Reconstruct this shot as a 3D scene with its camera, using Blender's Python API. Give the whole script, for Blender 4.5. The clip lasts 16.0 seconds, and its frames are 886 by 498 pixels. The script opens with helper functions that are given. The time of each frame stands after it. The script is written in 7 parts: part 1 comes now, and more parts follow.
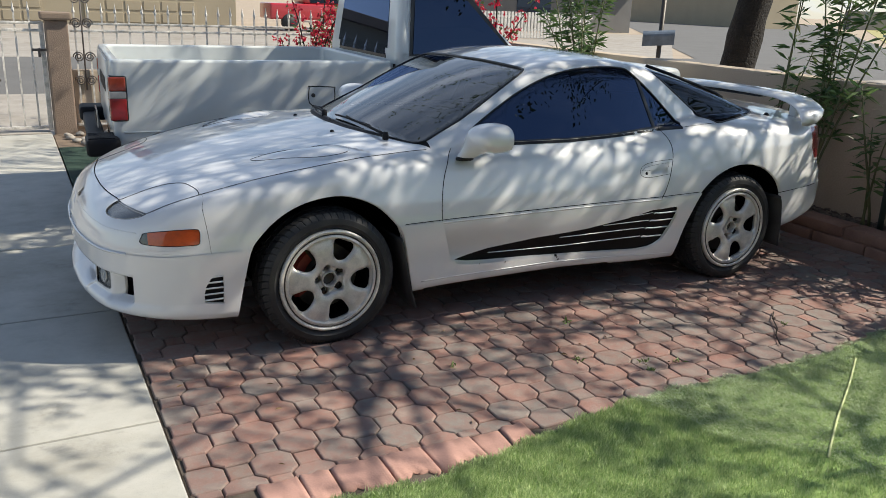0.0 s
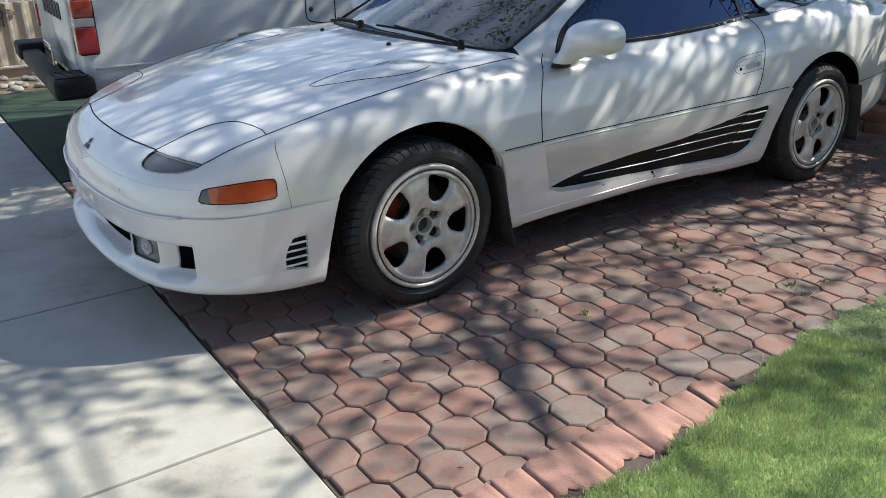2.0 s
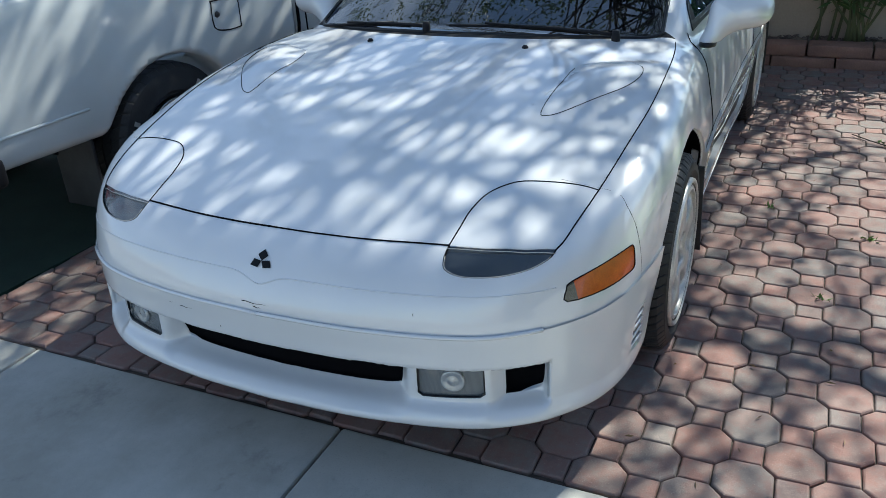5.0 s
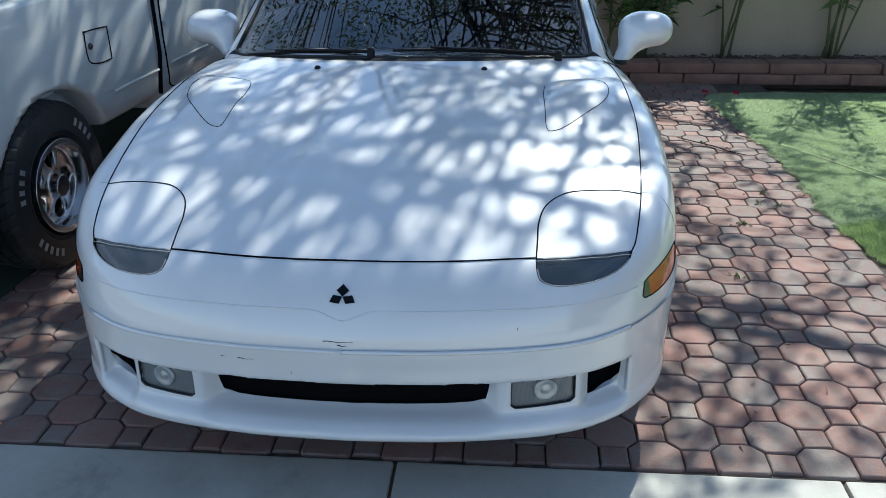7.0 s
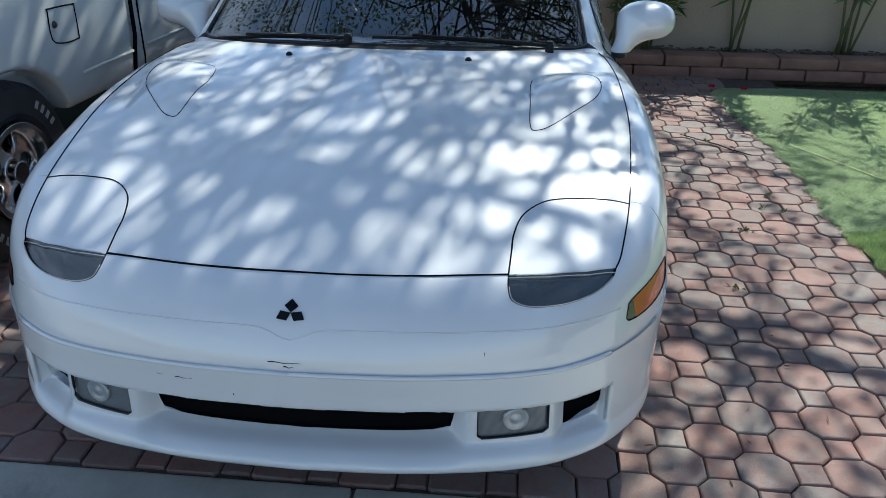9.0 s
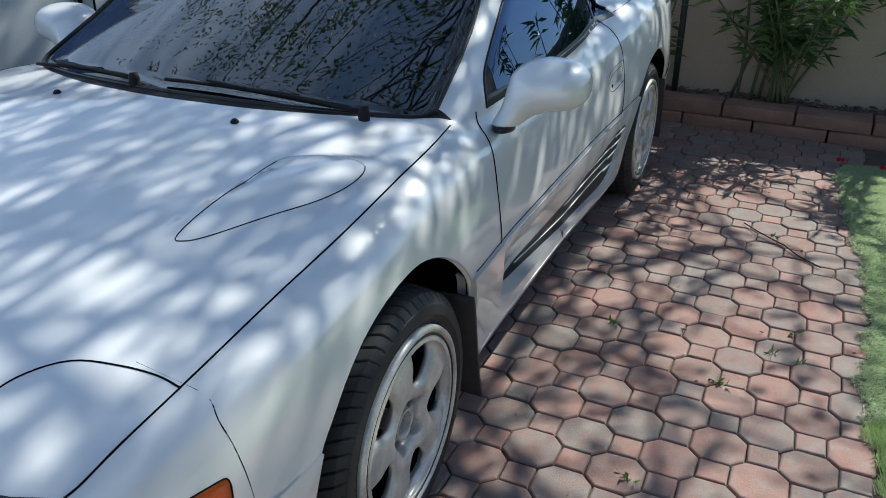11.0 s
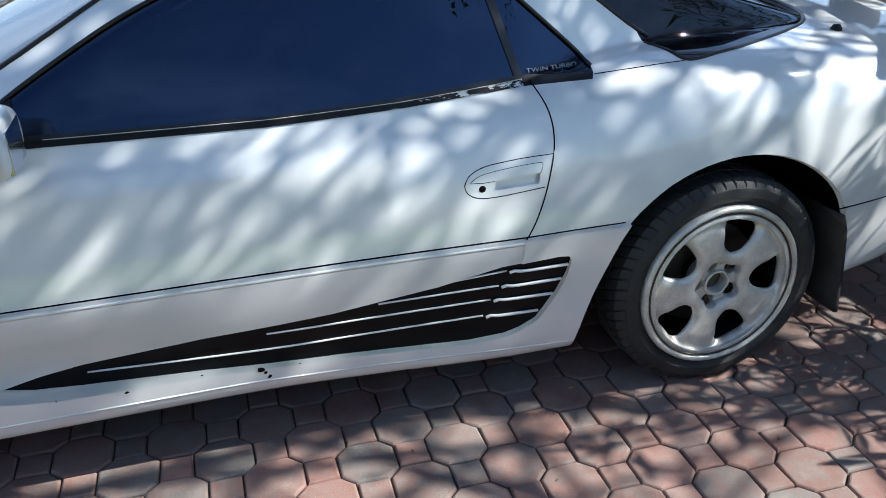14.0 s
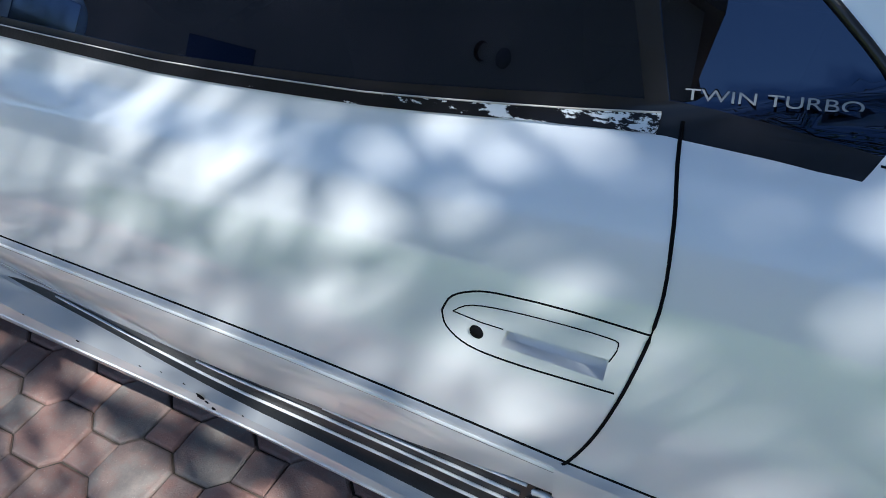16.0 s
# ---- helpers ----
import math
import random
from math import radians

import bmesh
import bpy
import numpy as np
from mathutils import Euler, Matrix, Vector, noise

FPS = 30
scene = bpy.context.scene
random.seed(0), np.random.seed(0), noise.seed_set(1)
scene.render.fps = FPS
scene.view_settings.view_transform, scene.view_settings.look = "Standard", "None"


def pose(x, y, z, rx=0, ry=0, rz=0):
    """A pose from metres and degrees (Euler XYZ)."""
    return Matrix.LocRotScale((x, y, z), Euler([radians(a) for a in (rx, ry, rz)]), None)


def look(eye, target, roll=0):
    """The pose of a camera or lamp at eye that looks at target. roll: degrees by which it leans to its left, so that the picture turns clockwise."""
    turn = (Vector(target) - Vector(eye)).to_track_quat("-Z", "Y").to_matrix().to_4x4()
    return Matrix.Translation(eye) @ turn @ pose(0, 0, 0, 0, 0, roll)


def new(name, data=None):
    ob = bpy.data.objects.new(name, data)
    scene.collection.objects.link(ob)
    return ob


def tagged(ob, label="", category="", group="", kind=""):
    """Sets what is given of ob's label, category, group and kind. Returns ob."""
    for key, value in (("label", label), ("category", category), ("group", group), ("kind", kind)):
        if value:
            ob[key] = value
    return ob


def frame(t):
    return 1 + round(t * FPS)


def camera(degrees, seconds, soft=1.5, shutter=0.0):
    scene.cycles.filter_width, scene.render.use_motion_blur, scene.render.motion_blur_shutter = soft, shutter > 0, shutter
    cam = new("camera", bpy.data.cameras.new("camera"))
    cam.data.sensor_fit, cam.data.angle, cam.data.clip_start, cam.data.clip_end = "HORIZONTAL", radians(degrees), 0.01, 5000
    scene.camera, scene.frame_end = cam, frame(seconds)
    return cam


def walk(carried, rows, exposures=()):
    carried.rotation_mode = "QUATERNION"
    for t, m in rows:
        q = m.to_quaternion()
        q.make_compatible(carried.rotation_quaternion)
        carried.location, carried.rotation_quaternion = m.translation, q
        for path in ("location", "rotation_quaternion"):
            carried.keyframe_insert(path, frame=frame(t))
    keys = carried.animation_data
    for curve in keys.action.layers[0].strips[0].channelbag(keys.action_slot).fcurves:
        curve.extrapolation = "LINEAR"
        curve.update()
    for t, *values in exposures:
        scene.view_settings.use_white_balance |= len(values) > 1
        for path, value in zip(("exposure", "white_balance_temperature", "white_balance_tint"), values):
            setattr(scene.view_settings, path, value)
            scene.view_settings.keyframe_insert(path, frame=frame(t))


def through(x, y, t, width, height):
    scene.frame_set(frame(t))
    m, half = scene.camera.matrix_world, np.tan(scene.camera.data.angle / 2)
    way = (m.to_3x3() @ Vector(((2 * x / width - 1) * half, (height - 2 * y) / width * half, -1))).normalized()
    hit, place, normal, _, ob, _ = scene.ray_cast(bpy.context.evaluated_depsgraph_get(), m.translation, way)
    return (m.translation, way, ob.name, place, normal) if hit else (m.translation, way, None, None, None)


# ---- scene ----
cam = camera(57.1, 16.0, 0.8)
PATH = [
    (0, (-1.191, -4.156, 1.52), (-0.286, -2.47, 0.937), 2.2),
    (0.5, (-1.278, -4.079, 1.493), (-0.392, -2.388, 0.895), 0.9),
    (1, (-1.337, -3.899, 1.442), (-0.422, -2.237, 0.81), -0.5),
    (1.5, (-1.395, -3.587, 1.414), (-0.429, -1.991, 0.693), -0.9),
    (2, (-1.545, -3.23, 1.365), (-0.494, -1.707, 0.605), -0.9),
    (2.5, (-1.678, -2.857, 1.383), (-0.475, -1.442, 0.642), -2.0),
    (3, (-1.81, -2.492, 1.43), (-0.54, -1.151, 0.662), -3.7),
    (3.5, (-2.002, -2.13, 1.438), (-0.702, -0.843, 0.63), -4.2),
    (4, (-2.105, -1.805, 1.424), (-0.751, -0.61, 0.565), -4.3),
    (4.5, (-2.21, -1.488, 1.441), (-0.738, -0.472, 0.546), -3.7),
    (5, (-2.393, -1.206, 1.488), (-0.775, -0.428, 0.607), -3.3),
    (5.2, (-2.444, -1.116, 1.496), (-0.789, -0.4, 0.63), -3.1),
    (7.3, (-2.636, -0.345, 1.509), (-0.824, -0.243, 0.668), -0.2),
    (7.5, (-2.634, -0.336, 1.503), (-0.82, -0.253, 0.664), 0.0),
    (8, (-2.623, -0.321, 1.494), (-0.816, -0.264, 0.639), 0.1),
    (8.2, (-2.612, -0.323, 1.491), (-0.813, -0.263, 0.618), 0.1),
    (10.3, (-1.759, -1.116, 1.47), (-0.016, -0.622, 0.623), 1.5),
    (10.5, (-1.643, -1.25, 1.473), (0.075, -0.692, 0.615), 1.1),
    (11, (-1.331, -1.562, 1.469), (0.313, -0.824, 0.601), 0.9),
    (11.5, (-0.96, -1.83, 1.442), (0.6, -0.927, 0.575), -0.8),
    (12, (-0.564, -2.133, 1.391), (0.918, -1.1, 0.533), -0.3),
    (12.5, (-0.137, -2.37, 1.378), (1.201, -1.159, 0.516), 1.9),
    (13, (0.293, -2.527, 1.387), (1.361, -1.08, 0.51), 1.8),
    (13.5, (0.745, -2.637, 1.387), (1.5, -1.0, 0.52), -0.3),
    (14, (1.221, -2.558, 1.404), (1.706, -0.834, 0.514), -0.9),
    (14.5, (1.62, -2.317, 1.393), (1.804, -0.573, 0.432), -0.0),
    (15, (1.869, -2.008, 1.348), (1.661, -0.311, 0.31), -0.8),
    (15.5, (2.023, -1.686, 1.316), (1.456, -0.146, 0.172), -3.4),
    (16, (2.116, -1.361, 1.293), (1.236, -0.119, -0.004), -8.4),
]
# seconds, stops, white balance in kelvin and tint
EXPOSURES = [(0.0, 0.52, 6700, 7), (1.5, 0.58, 6550, 7), (3.0, 0.76, 6300, 5), (5.0, 0.80, 5950, 2), (8.0, 0.70, 5800, 2), (11.0, 0.64, 6000, 3), (13.0, 0.87, 5900, 5), (14.5, 1.06, 5750, 5), (16.0, 1.04, 5650, 6)]
walk(cam, [(t, look(eye, target, roll)) for t, eye, target, roll in PATH], EXPOSURES)

# ---- light ----
SUN_TO = Vector((0.668, -0.243, 0.703)).normalized()
CLOUD, CLOUD_VEIL = (6.6, 7.4, 9.2), 0.26
world = bpy.data.worlds.new("sky")
scene.world = world
world.use_nodes = True
wn = world.node_tree.nodes
sky = wn.new("ShaderNodeTexSky")
sky.sky_type = "NISHITA"
sky.sun_disc = False
sky.dust_density = 0.25
sky.ozone_density = 2.5
sky.sun_elevation = math.asin(SUN_TO.z)
sky.sun_rotation = math.atan2(SUN_TO.x, SUN_TO.y)
wn["Background"].inputs["Strength"].default_value = 0.088
wl = world.node_tree.links
# thin bright cloud: a milky veil low over the horizon and wisps of cirrus above it
dirn = wn.new("ShaderNodeTexCoord").outputs["Generated"]
sep_w = wn.new("ShaderNodeSeparateXYZ")
wl.new(dirn, sep_w.inputs[0])
lift_w = wn.new("ShaderNodeMath")
lift_w.operation, lift_w.inputs[1].default_value = "ADD", 0.22
wl.new(sep_w.outputs[2], lift_w.inputs[0])
flat_w = wn.new("ShaderNodeVectorMath")
flat_w.operation = "DIVIDE"
wl.new(dirn, flat_w.inputs[0])
wl.new(lift_w.outputs[0], flat_w.inputs[1])
map_w = wn.new("ShaderNodeMapping")
map_w.inputs["Rotation"].default_value = (0, 0, radians(35))
map_w.inputs["Scale"].default_value = (0.55, 1.9, 1.0)
wl.new(flat_w.outputs[0], map_w.inputs[0])
puff = wn.new("ShaderNodeTexNoise")
puff.inputs["Scale"].default_value, puff.inputs["Detail"].default_value, puff.inputs["Roughness"].default_value = 1.5, 7.0, 0.58
puff.inputs["Distortion"].default_value = 0.5
wl.new(map_w.outputs[0], puff.inputs["Vector"])
wisp = wn.new("ShaderNodeMapRange")
wisp.inputs["From Min"].default_value, wisp.inputs["From Max"].default_value = 0.48, 0.78
wisp.inputs["To Max"].default_value = 0.75
north = wn.new("ShaderNodeMapRange")
north.interpolation_type = "SMOOTHSTEP"
north.inputs["From Min"].default_value, north.inputs["From Max"].default_value, north.inputs["To Max"].default_value = 0.30, 0.90, 0.17
wl.new(sep_w.outputs[1], north.inputs["Value"])
more = wn.new("ShaderNodeMath")
wl.new(puff.outputs["Fac"], more.inputs[0])
wl.new(north.outputs[0], more.inputs[1])
wl.new(more.outputs[0], wisp.inputs["Value"])
veil = wn.new("ShaderNodeMapRange")
veil.inputs["From Min"].default_value, veil.inputs["From Max"].default_value = 0.62, 0.12
veil.inputs["To Max"].default_value = CLOUD_VEIL
veil.interpolation_type = "SMOOTHSTEP"
wl.new(sep_w.outputs[2], veil.inputs["Value"])
most = wn.new("ShaderNodeMath")
most.operation = "MAXIMUM"
wl.new(wisp.outputs[0], most.inputs[0])
wl.new(veil.outputs[0], most.inputs[1])
cover = wn.new("ShaderNodeMix")
cover.data_type = "RGBA"
cover.inputs[7].default_value = (*CLOUD, 1)
wl.new(most.outputs[0], cover.inputs[0])
wl.new(sky.outputs[0], cover.inputs[6])
wl.new(cover.outputs[2], wn["Background"].inputs[0])
sun = new("sun", bpy.data.lights.new("sun", "SUN"))
sun.data.energy, sun.data.angle, sun.data.color = 5.0, radians(0.53), (1.0, 0.93, 0.82)
sun.matrix_world = look((0, 0, 0), -SUN_TO)
sun.location = SUN_TO * 30


# ---- small tools ----
def part(name, bm, material, parent=None, label="", smooth=True):
    """Link a bmesh as one mesh object under a thing."""
    me = bpy.data.meshes.new(name)
    bm.to_mesh(me)
    bm.free()
    me.materials.append(material)
    if smooth:
        me.shade_smooth()
    ob = new(name, me)
    ob.parent = parent
    if label:
        ob["label"] = label
    return ob


def thing(name, label, category, group="", kind="", at=(0, 0, 0), rz=0.0):
    ob = new(name)
    ob.empty_display_size = 0.1
    ob.matrix_world = pose(*at, 0, 0, rz)
    return tagged(ob, label, category, group, kind)


def pchip(pts):
    """Monotone cubic through (x, value) pairs, as a function of arrays."""
    X, V = np.array([p[0] for p in pts], float), np.array([p[1] for p in pts], float)
    h, dl = np.diff(X), np.diff(V) / np.diff(X)
    m = np.zeros_like(V)
    for i in range(1, len(X) - 1):
        if dl[i - 1] * dl[i] > 0:
            w1, w2 = 2 * h[i] + h[i - 1], h[i] + 2 * h[i - 1]
            m[i] = (w1 + w2) / (w1 / dl[i - 1] + w2 / dl[i])
    m[0], m[-1] = dl[0], dl[-1]

    def f(x):
        x = np.clip(np.asarray(x, float), X[0], X[-1])
        i = np.clip(np.searchsorted(X, x) - 1, 0, len(h) - 1)
        t = (x - X[i]) / h[i]
        return ((1 + 2 * t) * (1 - t) ** 2 * V[i] + t * (1 - t) ** 2 * h[i] * m[i]
                + t * t * (3 - 2 * t) * V[i + 1] + t * t * (t - 1) * h[i] * m[i + 1])
    return f


def smax(a, b, k):
    h = np.maximum(k - np.abs(a - b), 0) / k
    return np.maximum(a, b) + h * h * k * 0.25


def smin(a, b, k):
    return -smax(-a, -b, k)


def gradient(fn, P, e=0.002):
    G = np.empty_like(P)
    for i in range(3):
        d = np.zeros(3)
        d[i] = e
        A, B = P + d, P - d
        G[:, i] = (fn(A[:, 0], A[:, 1], A[:, 2]) - fn(B[:, 0], B[:, 1], B[:, 2])) / (2 * e)
    return G


def nets(fn, lo, hi, res, steps=3):
    """Surface nets: the zero surface of fn as vertices, quads and outward normals."""
    ax = [np.arange(lo[i], hi[i] + res, res) for i in range(3)]
    gx, gy, gz = np.meshgrid(*ax, indexing="ij")
    d = fn(gx, gy, gz)
    s = d < 0
    n = d.shape
    acc = np.zeros((n[0] - 1, n[1] - 1, n[2] - 1, 3))
    cnt = np.zeros(acc.shape[:3])
    c0 = [slice(0, -1)] * 3
    for a in range(3):
        b, c = [i for i in range(3) if i != a]
        for ob in (0, 1):
            for oc in (0, 1):
                sl0, sl1 = [None] * 3, [None] * 3
                sl0[a], sl1[a] = slice(0, -1), slice(1, None)
                for i, o in ((b, ob), (c, oc)):
                    sl0[i] = sl1[i] = slice(o, n[i] - 1 + o)
                d0, d1 = d[tuple(sl0)], d[tuple(sl1)]
                x = (d0 < 0) != (d1 < 0)
                t = np.where(x, d0 / np.where(x, d0 - d1, 1), 0)
                off = np.zeros(acc.shape)
                off[..., a], off[..., b], off[..., c] = t, ob, oc
                acc += off * x[..., None]
                cnt += x
    live = cnt > 0
    ids = -np.ones(live.shape, int)
    ids[live] = np.arange(live.sum())
    cell = np.argwhere(live)
    V = np.array(lo) + (cell + acc[live] / cnt[live][:, None]) * res
    for _ in range(steps):
        v = fn(V[:, 0], V[:, 1], V[:, 2])
        G = gradient(fn, V)
        g2 = (G * G).sum(1) + 1e-6
        V = V - G * np.clip(v / g2, -res * 0.5, res * 0.5)[:, None] * 0.9
    G = gradient(fn, V)
    N = G / (np.linalg.norm(G, axis=1)[:, None] + 1e-9)
    Q = []
    for a in range(3):
        b, c = (a + 1) % 3, (a + 2) % 3
        sl0, sl1 = [slice(1, -1)] * 3, [slice(1, -1)] * 3
        sl0[a], sl1[a] = slice(0, -1), slice(1, None)
        x = s[tuple(sl0)] != s[tuple(sl1)]
        w = np.argwhere(x)
        if not len(w):
            continue
        add = np.array([1, 1, 1])
        add[a] = 0
        w = w + add
        flip = s[tuple(sl0)][x]
        quad = []
        for db, dc in ((-1, -1), (0, -1), (0, 0), (-1, 0)):
            q = w.copy()
            q[:, b] += db
            q[:, c] += dc
            quad.append(ids[q[:, 0], q[:, 1], q[:, 2]])
        quad = np.stack(quad, 1)
        quad[~flip] = quad[~flip][:, ::-1]
        Q.append(quad)
    return V, np.concatenate(Q), N


def net_mesh(name, fn, lo, hi, res, steps=3):
    V, Q, N = nets(fn, lo, hi, res, steps)
    me = bpy.data.meshes.new(name)
    me.from_pydata(V.tolist(), [], Q.tolist())
    me.shade_smooth()
    me.normals_split_custom_set_from_vertices(N.tolist())
    return me


def mesh_part(name, me, material, parent=None, label=""):
    if not me.materials:
        me.materials.append(material)
    ob = new(name, me)
    ob.parent = parent
    if label:
        ob["label"] = label
    return ob


def box(bm, lo, hi, bevel=0.0, seg=2):
    """A box between two corners, added to bm, with bevelled edges."""
    r = bmesh.ops.create_cube(bm, size=1.0)
    vs = r["verts"]
    c = [(a + b) / 2 for a, b in zip(lo, hi)]
    s = [b - a for a, b in zip(lo, hi)]
    for v in vs:
        v.co = Vector((c[i] + v.co[i] * s[i] for i in range(3)))
    if bevel:
        es = list({e for v in vs for e in v.link_edges})
        bmesh.ops.bevel(bm, geom=es, offset=bevel, segments=seg, affect="EDGES", profile=0.6)
    return bm


def boxed(lo, hi, bevel=0.0, seg=2):
    return box(bmesh.new(), lo, hi, bevel, seg)


def tube(bm, pts, r, sides=6, close=False, taper=None):
    """A tube of radius r along points."""
    pts = [Vector(p) for p in pts]
    rings = []
    n = len(pts)
    up = Vector((0.13, 0.27, 0.95)).normalized()
    for i, p in enumerate(pts):
        if close:
            d = pts[(i + 1) % n] - pts[i - 1]
        else:
            d = pts[min(i + 1, n - 1)] - pts[max(i - 1, 0)]
        d = d.normalized() if d.length > 1e-9 else Vector((0, 0, 1))
        a = d.cross(up)
        if a.length < 0.05:
            a = d.cross(Vector((1, 0, 0)))
        a.normalize()
        b = d.cross(a)
        rr = r if taper is None else r * (1 + (taper - 1) * i / max(n - 1, 1))
        rings.append([bm.verts.new(p + (a * math.cos(k * 2 * math.pi / sides) + b * math.sin(k * 2 * math.pi / sides)) * rr)
                      for k in range(sides)])
    m = n if close else n - 1
    for i in range(m):
        A, B = rings[i], rings[(i + 1) % n]
        for k in range(sides):
            bm.faces.new((A[k], A[(k + 1) % sides], B[(k + 1) % sides], B[k]))
    if not close:
        bm.faces.new(rings[0][::-1])
        bm.faces.new(rings[-1])
    return bm


def lathe(bm, profile, axis="y", seg=48, at=(0, 0, 0)):
    """Turn a profile of (radius, along) about an axis through at."""
    at = Vector(at)
    rings = []
    for r, s in profile:
        ring = []
        for k in range(seg):
            a = 2 * math.pi * k / seg
            c, d = r * math.cos(a), r * math.sin(a)
            co = {"y": (c, s, d), "z": (c, d, s), "x": (s, c, d)}[axis]
            ring.append(bm.verts.new(at + Vector(co)))
        rings.append(ring)
    for A, B in zip(rings, rings[1:]):
        for k in range(seg):
            bm.faces.new((A[k], A[(k + 1) % seg], B[(k + 1) % seg], B[k]))
    return bm


def inside(x, y, poly):
    hit = False
    n = len(poly)
    for i in range(n):
        (x1, y1), (x2, y2) = poly[i], poly[i - 1]
        if (y1 > y) != (y2 > y) and x < (x2 - x1) * (y - y1) / (y2 - y1) + x1:
            hit = not hit
    return hit


def smooth_line(pts, per=6, close=False):
    """Catmull-Rom through 2D or 3D points."""
    P = [np.array(p, float) for p in pts]
    n = len(P)
    out = []
    for i in range(n if close else n - 1):
        if close:
            a, b, c, d = P[i - 1], P[i], P[(i + 1) % n], P[(i + 2) % n]
        else:
            a, b, c, d = P[max(i - 1, 0)], P[i], P[i + 1], P[min(i + 2, n - 1)]
        for k in range(per):
            t = k / per
            out.append(tuple(0.5 * ((2 * b) + (c - a) * t + (2 * a - 5 * b + 4 * c - d) * t * t + (3 * b - a - 3 * c + d) * t ** 3)))
    if not close:
        out.append(tuple(P[-1]))
    return out


# ---- materials ----
def nodes_of(name):
    m = bpy.data.materials.new(name)
    m.use_nodes = True
    nt = m.node_tree
    return m, nt, nt.nodes["Principled BSDF"]


def link(nt, a, b):
    nt.links.new(a, b)


def noise_node(nt, coord, scale, detail=4.0, rough=0.55):
    n = nt.nodes.new("ShaderNodeTexNoise")
    n.inputs["Scale"].default_value, n.inputs["Detail"].default_value, n.inputs["Roughness"].default_value = scale, detail, rough
    link(nt, coord, n.inputs["Vector"])
    return n.outputs["Fac"]


def ramp(nt, fac, stops):
    r = nt.nodes.new("ShaderNodeValToRGB")
    e = r.color_ramp.elements
    while len(e) < len(stops):
        e.new(0.5)
    for k, (p, c) in zip(e, stops):
        k.position, k.color = p, (*c, 1) if len(c) == 3 else c
    link(nt, fac, r.inputs[0])
    return r.outputs[0]


def mixed(nt, fac, a, b, mode="MIX"):
    m = nt.nodes.new("ShaderNodeMix")
    m.data_type, m.blend_type = "RGBA", mode
    for sock, v in ((m.inputs[0], fac), (m.inputs[6], a), (m.inputs[7], b)):
        if isinstance(v, (int, float)):
            sock.default_value = v
        elif isinstance(v, tuple):
            sock.default_value = (*v, 1)
        else:
            link(nt, v, sock)
    return m.outputs[2]


def math_node(nt, op, a, b=0.0):
    m = nt.nodes.new("ShaderNodeMath")
    m.operation = op
    for sock, v in ((m.inputs[0], a), (m.inputs[1], b)):
        if isinstance(v, (int, float)):
            sock.default_value = v
        else:
            link(nt, v, sock)
    return m.outputs[0]


def bump_to(nt, bsdf, height, strength, dist):
    b = nt.nodes.new("ShaderNodeBump")
    b.inputs["Strength"].default_value, b.inputs["Distance"].default_value = strength, dist
    link(nt, height, b.inputs["Height"])
    link(nt, b.outputs[0], bsdf.inputs["Normal"])


def mat(name, base, rough=0.5, metal=0.0, var=0.2, scale=3.0, fine=60.0, bump=0.3, dist=0.003, coat=0.0, tint=None):
    """A surface with two scales of variation and a fine relief."""
    m, nt, b = nodes_of(name)
    co = nt.nodes.new("ShaderNodeTexCoord").outputs["Object"]
    n1, n2 = noise_node(nt, co, scale, 5), noise_node(nt, co, fine, 3)
    dark = tuple(c * (1 - var) for c in base)
    light = tuple(min(c * (1 + var), 1) for c in (tint or base))
    c1 = ramp(nt, n1, [(0.3, dark), (0.7, light)])
    c2 = mixed(nt, 0.35, c1, ramp(nt, n2, [(0.3, dark), (0.7, light)]))
    link(nt, c2, b.inputs["Base Color"])
    b.inputs["Metallic"].default_value = metal
    rn = nt.nodes.new("ShaderNodeMapRange")
    rn.inputs["To Min"].default_value, rn.inputs["To Max"].default_value = max(rough - 0.08, 0.02), min(rough + 0.08, 1)
    link(nt, n2, rn.inputs["Value"])
    link(nt, rn.outputs[0], b.inputs["Roughness"])
    b.inputs["Coat Weight"].default_value = coat
    b.inputs["Coat Roughness"].default_value = 0.05
    if bump:
        bump_to(nt, b, n2, bump, dist)
    return m


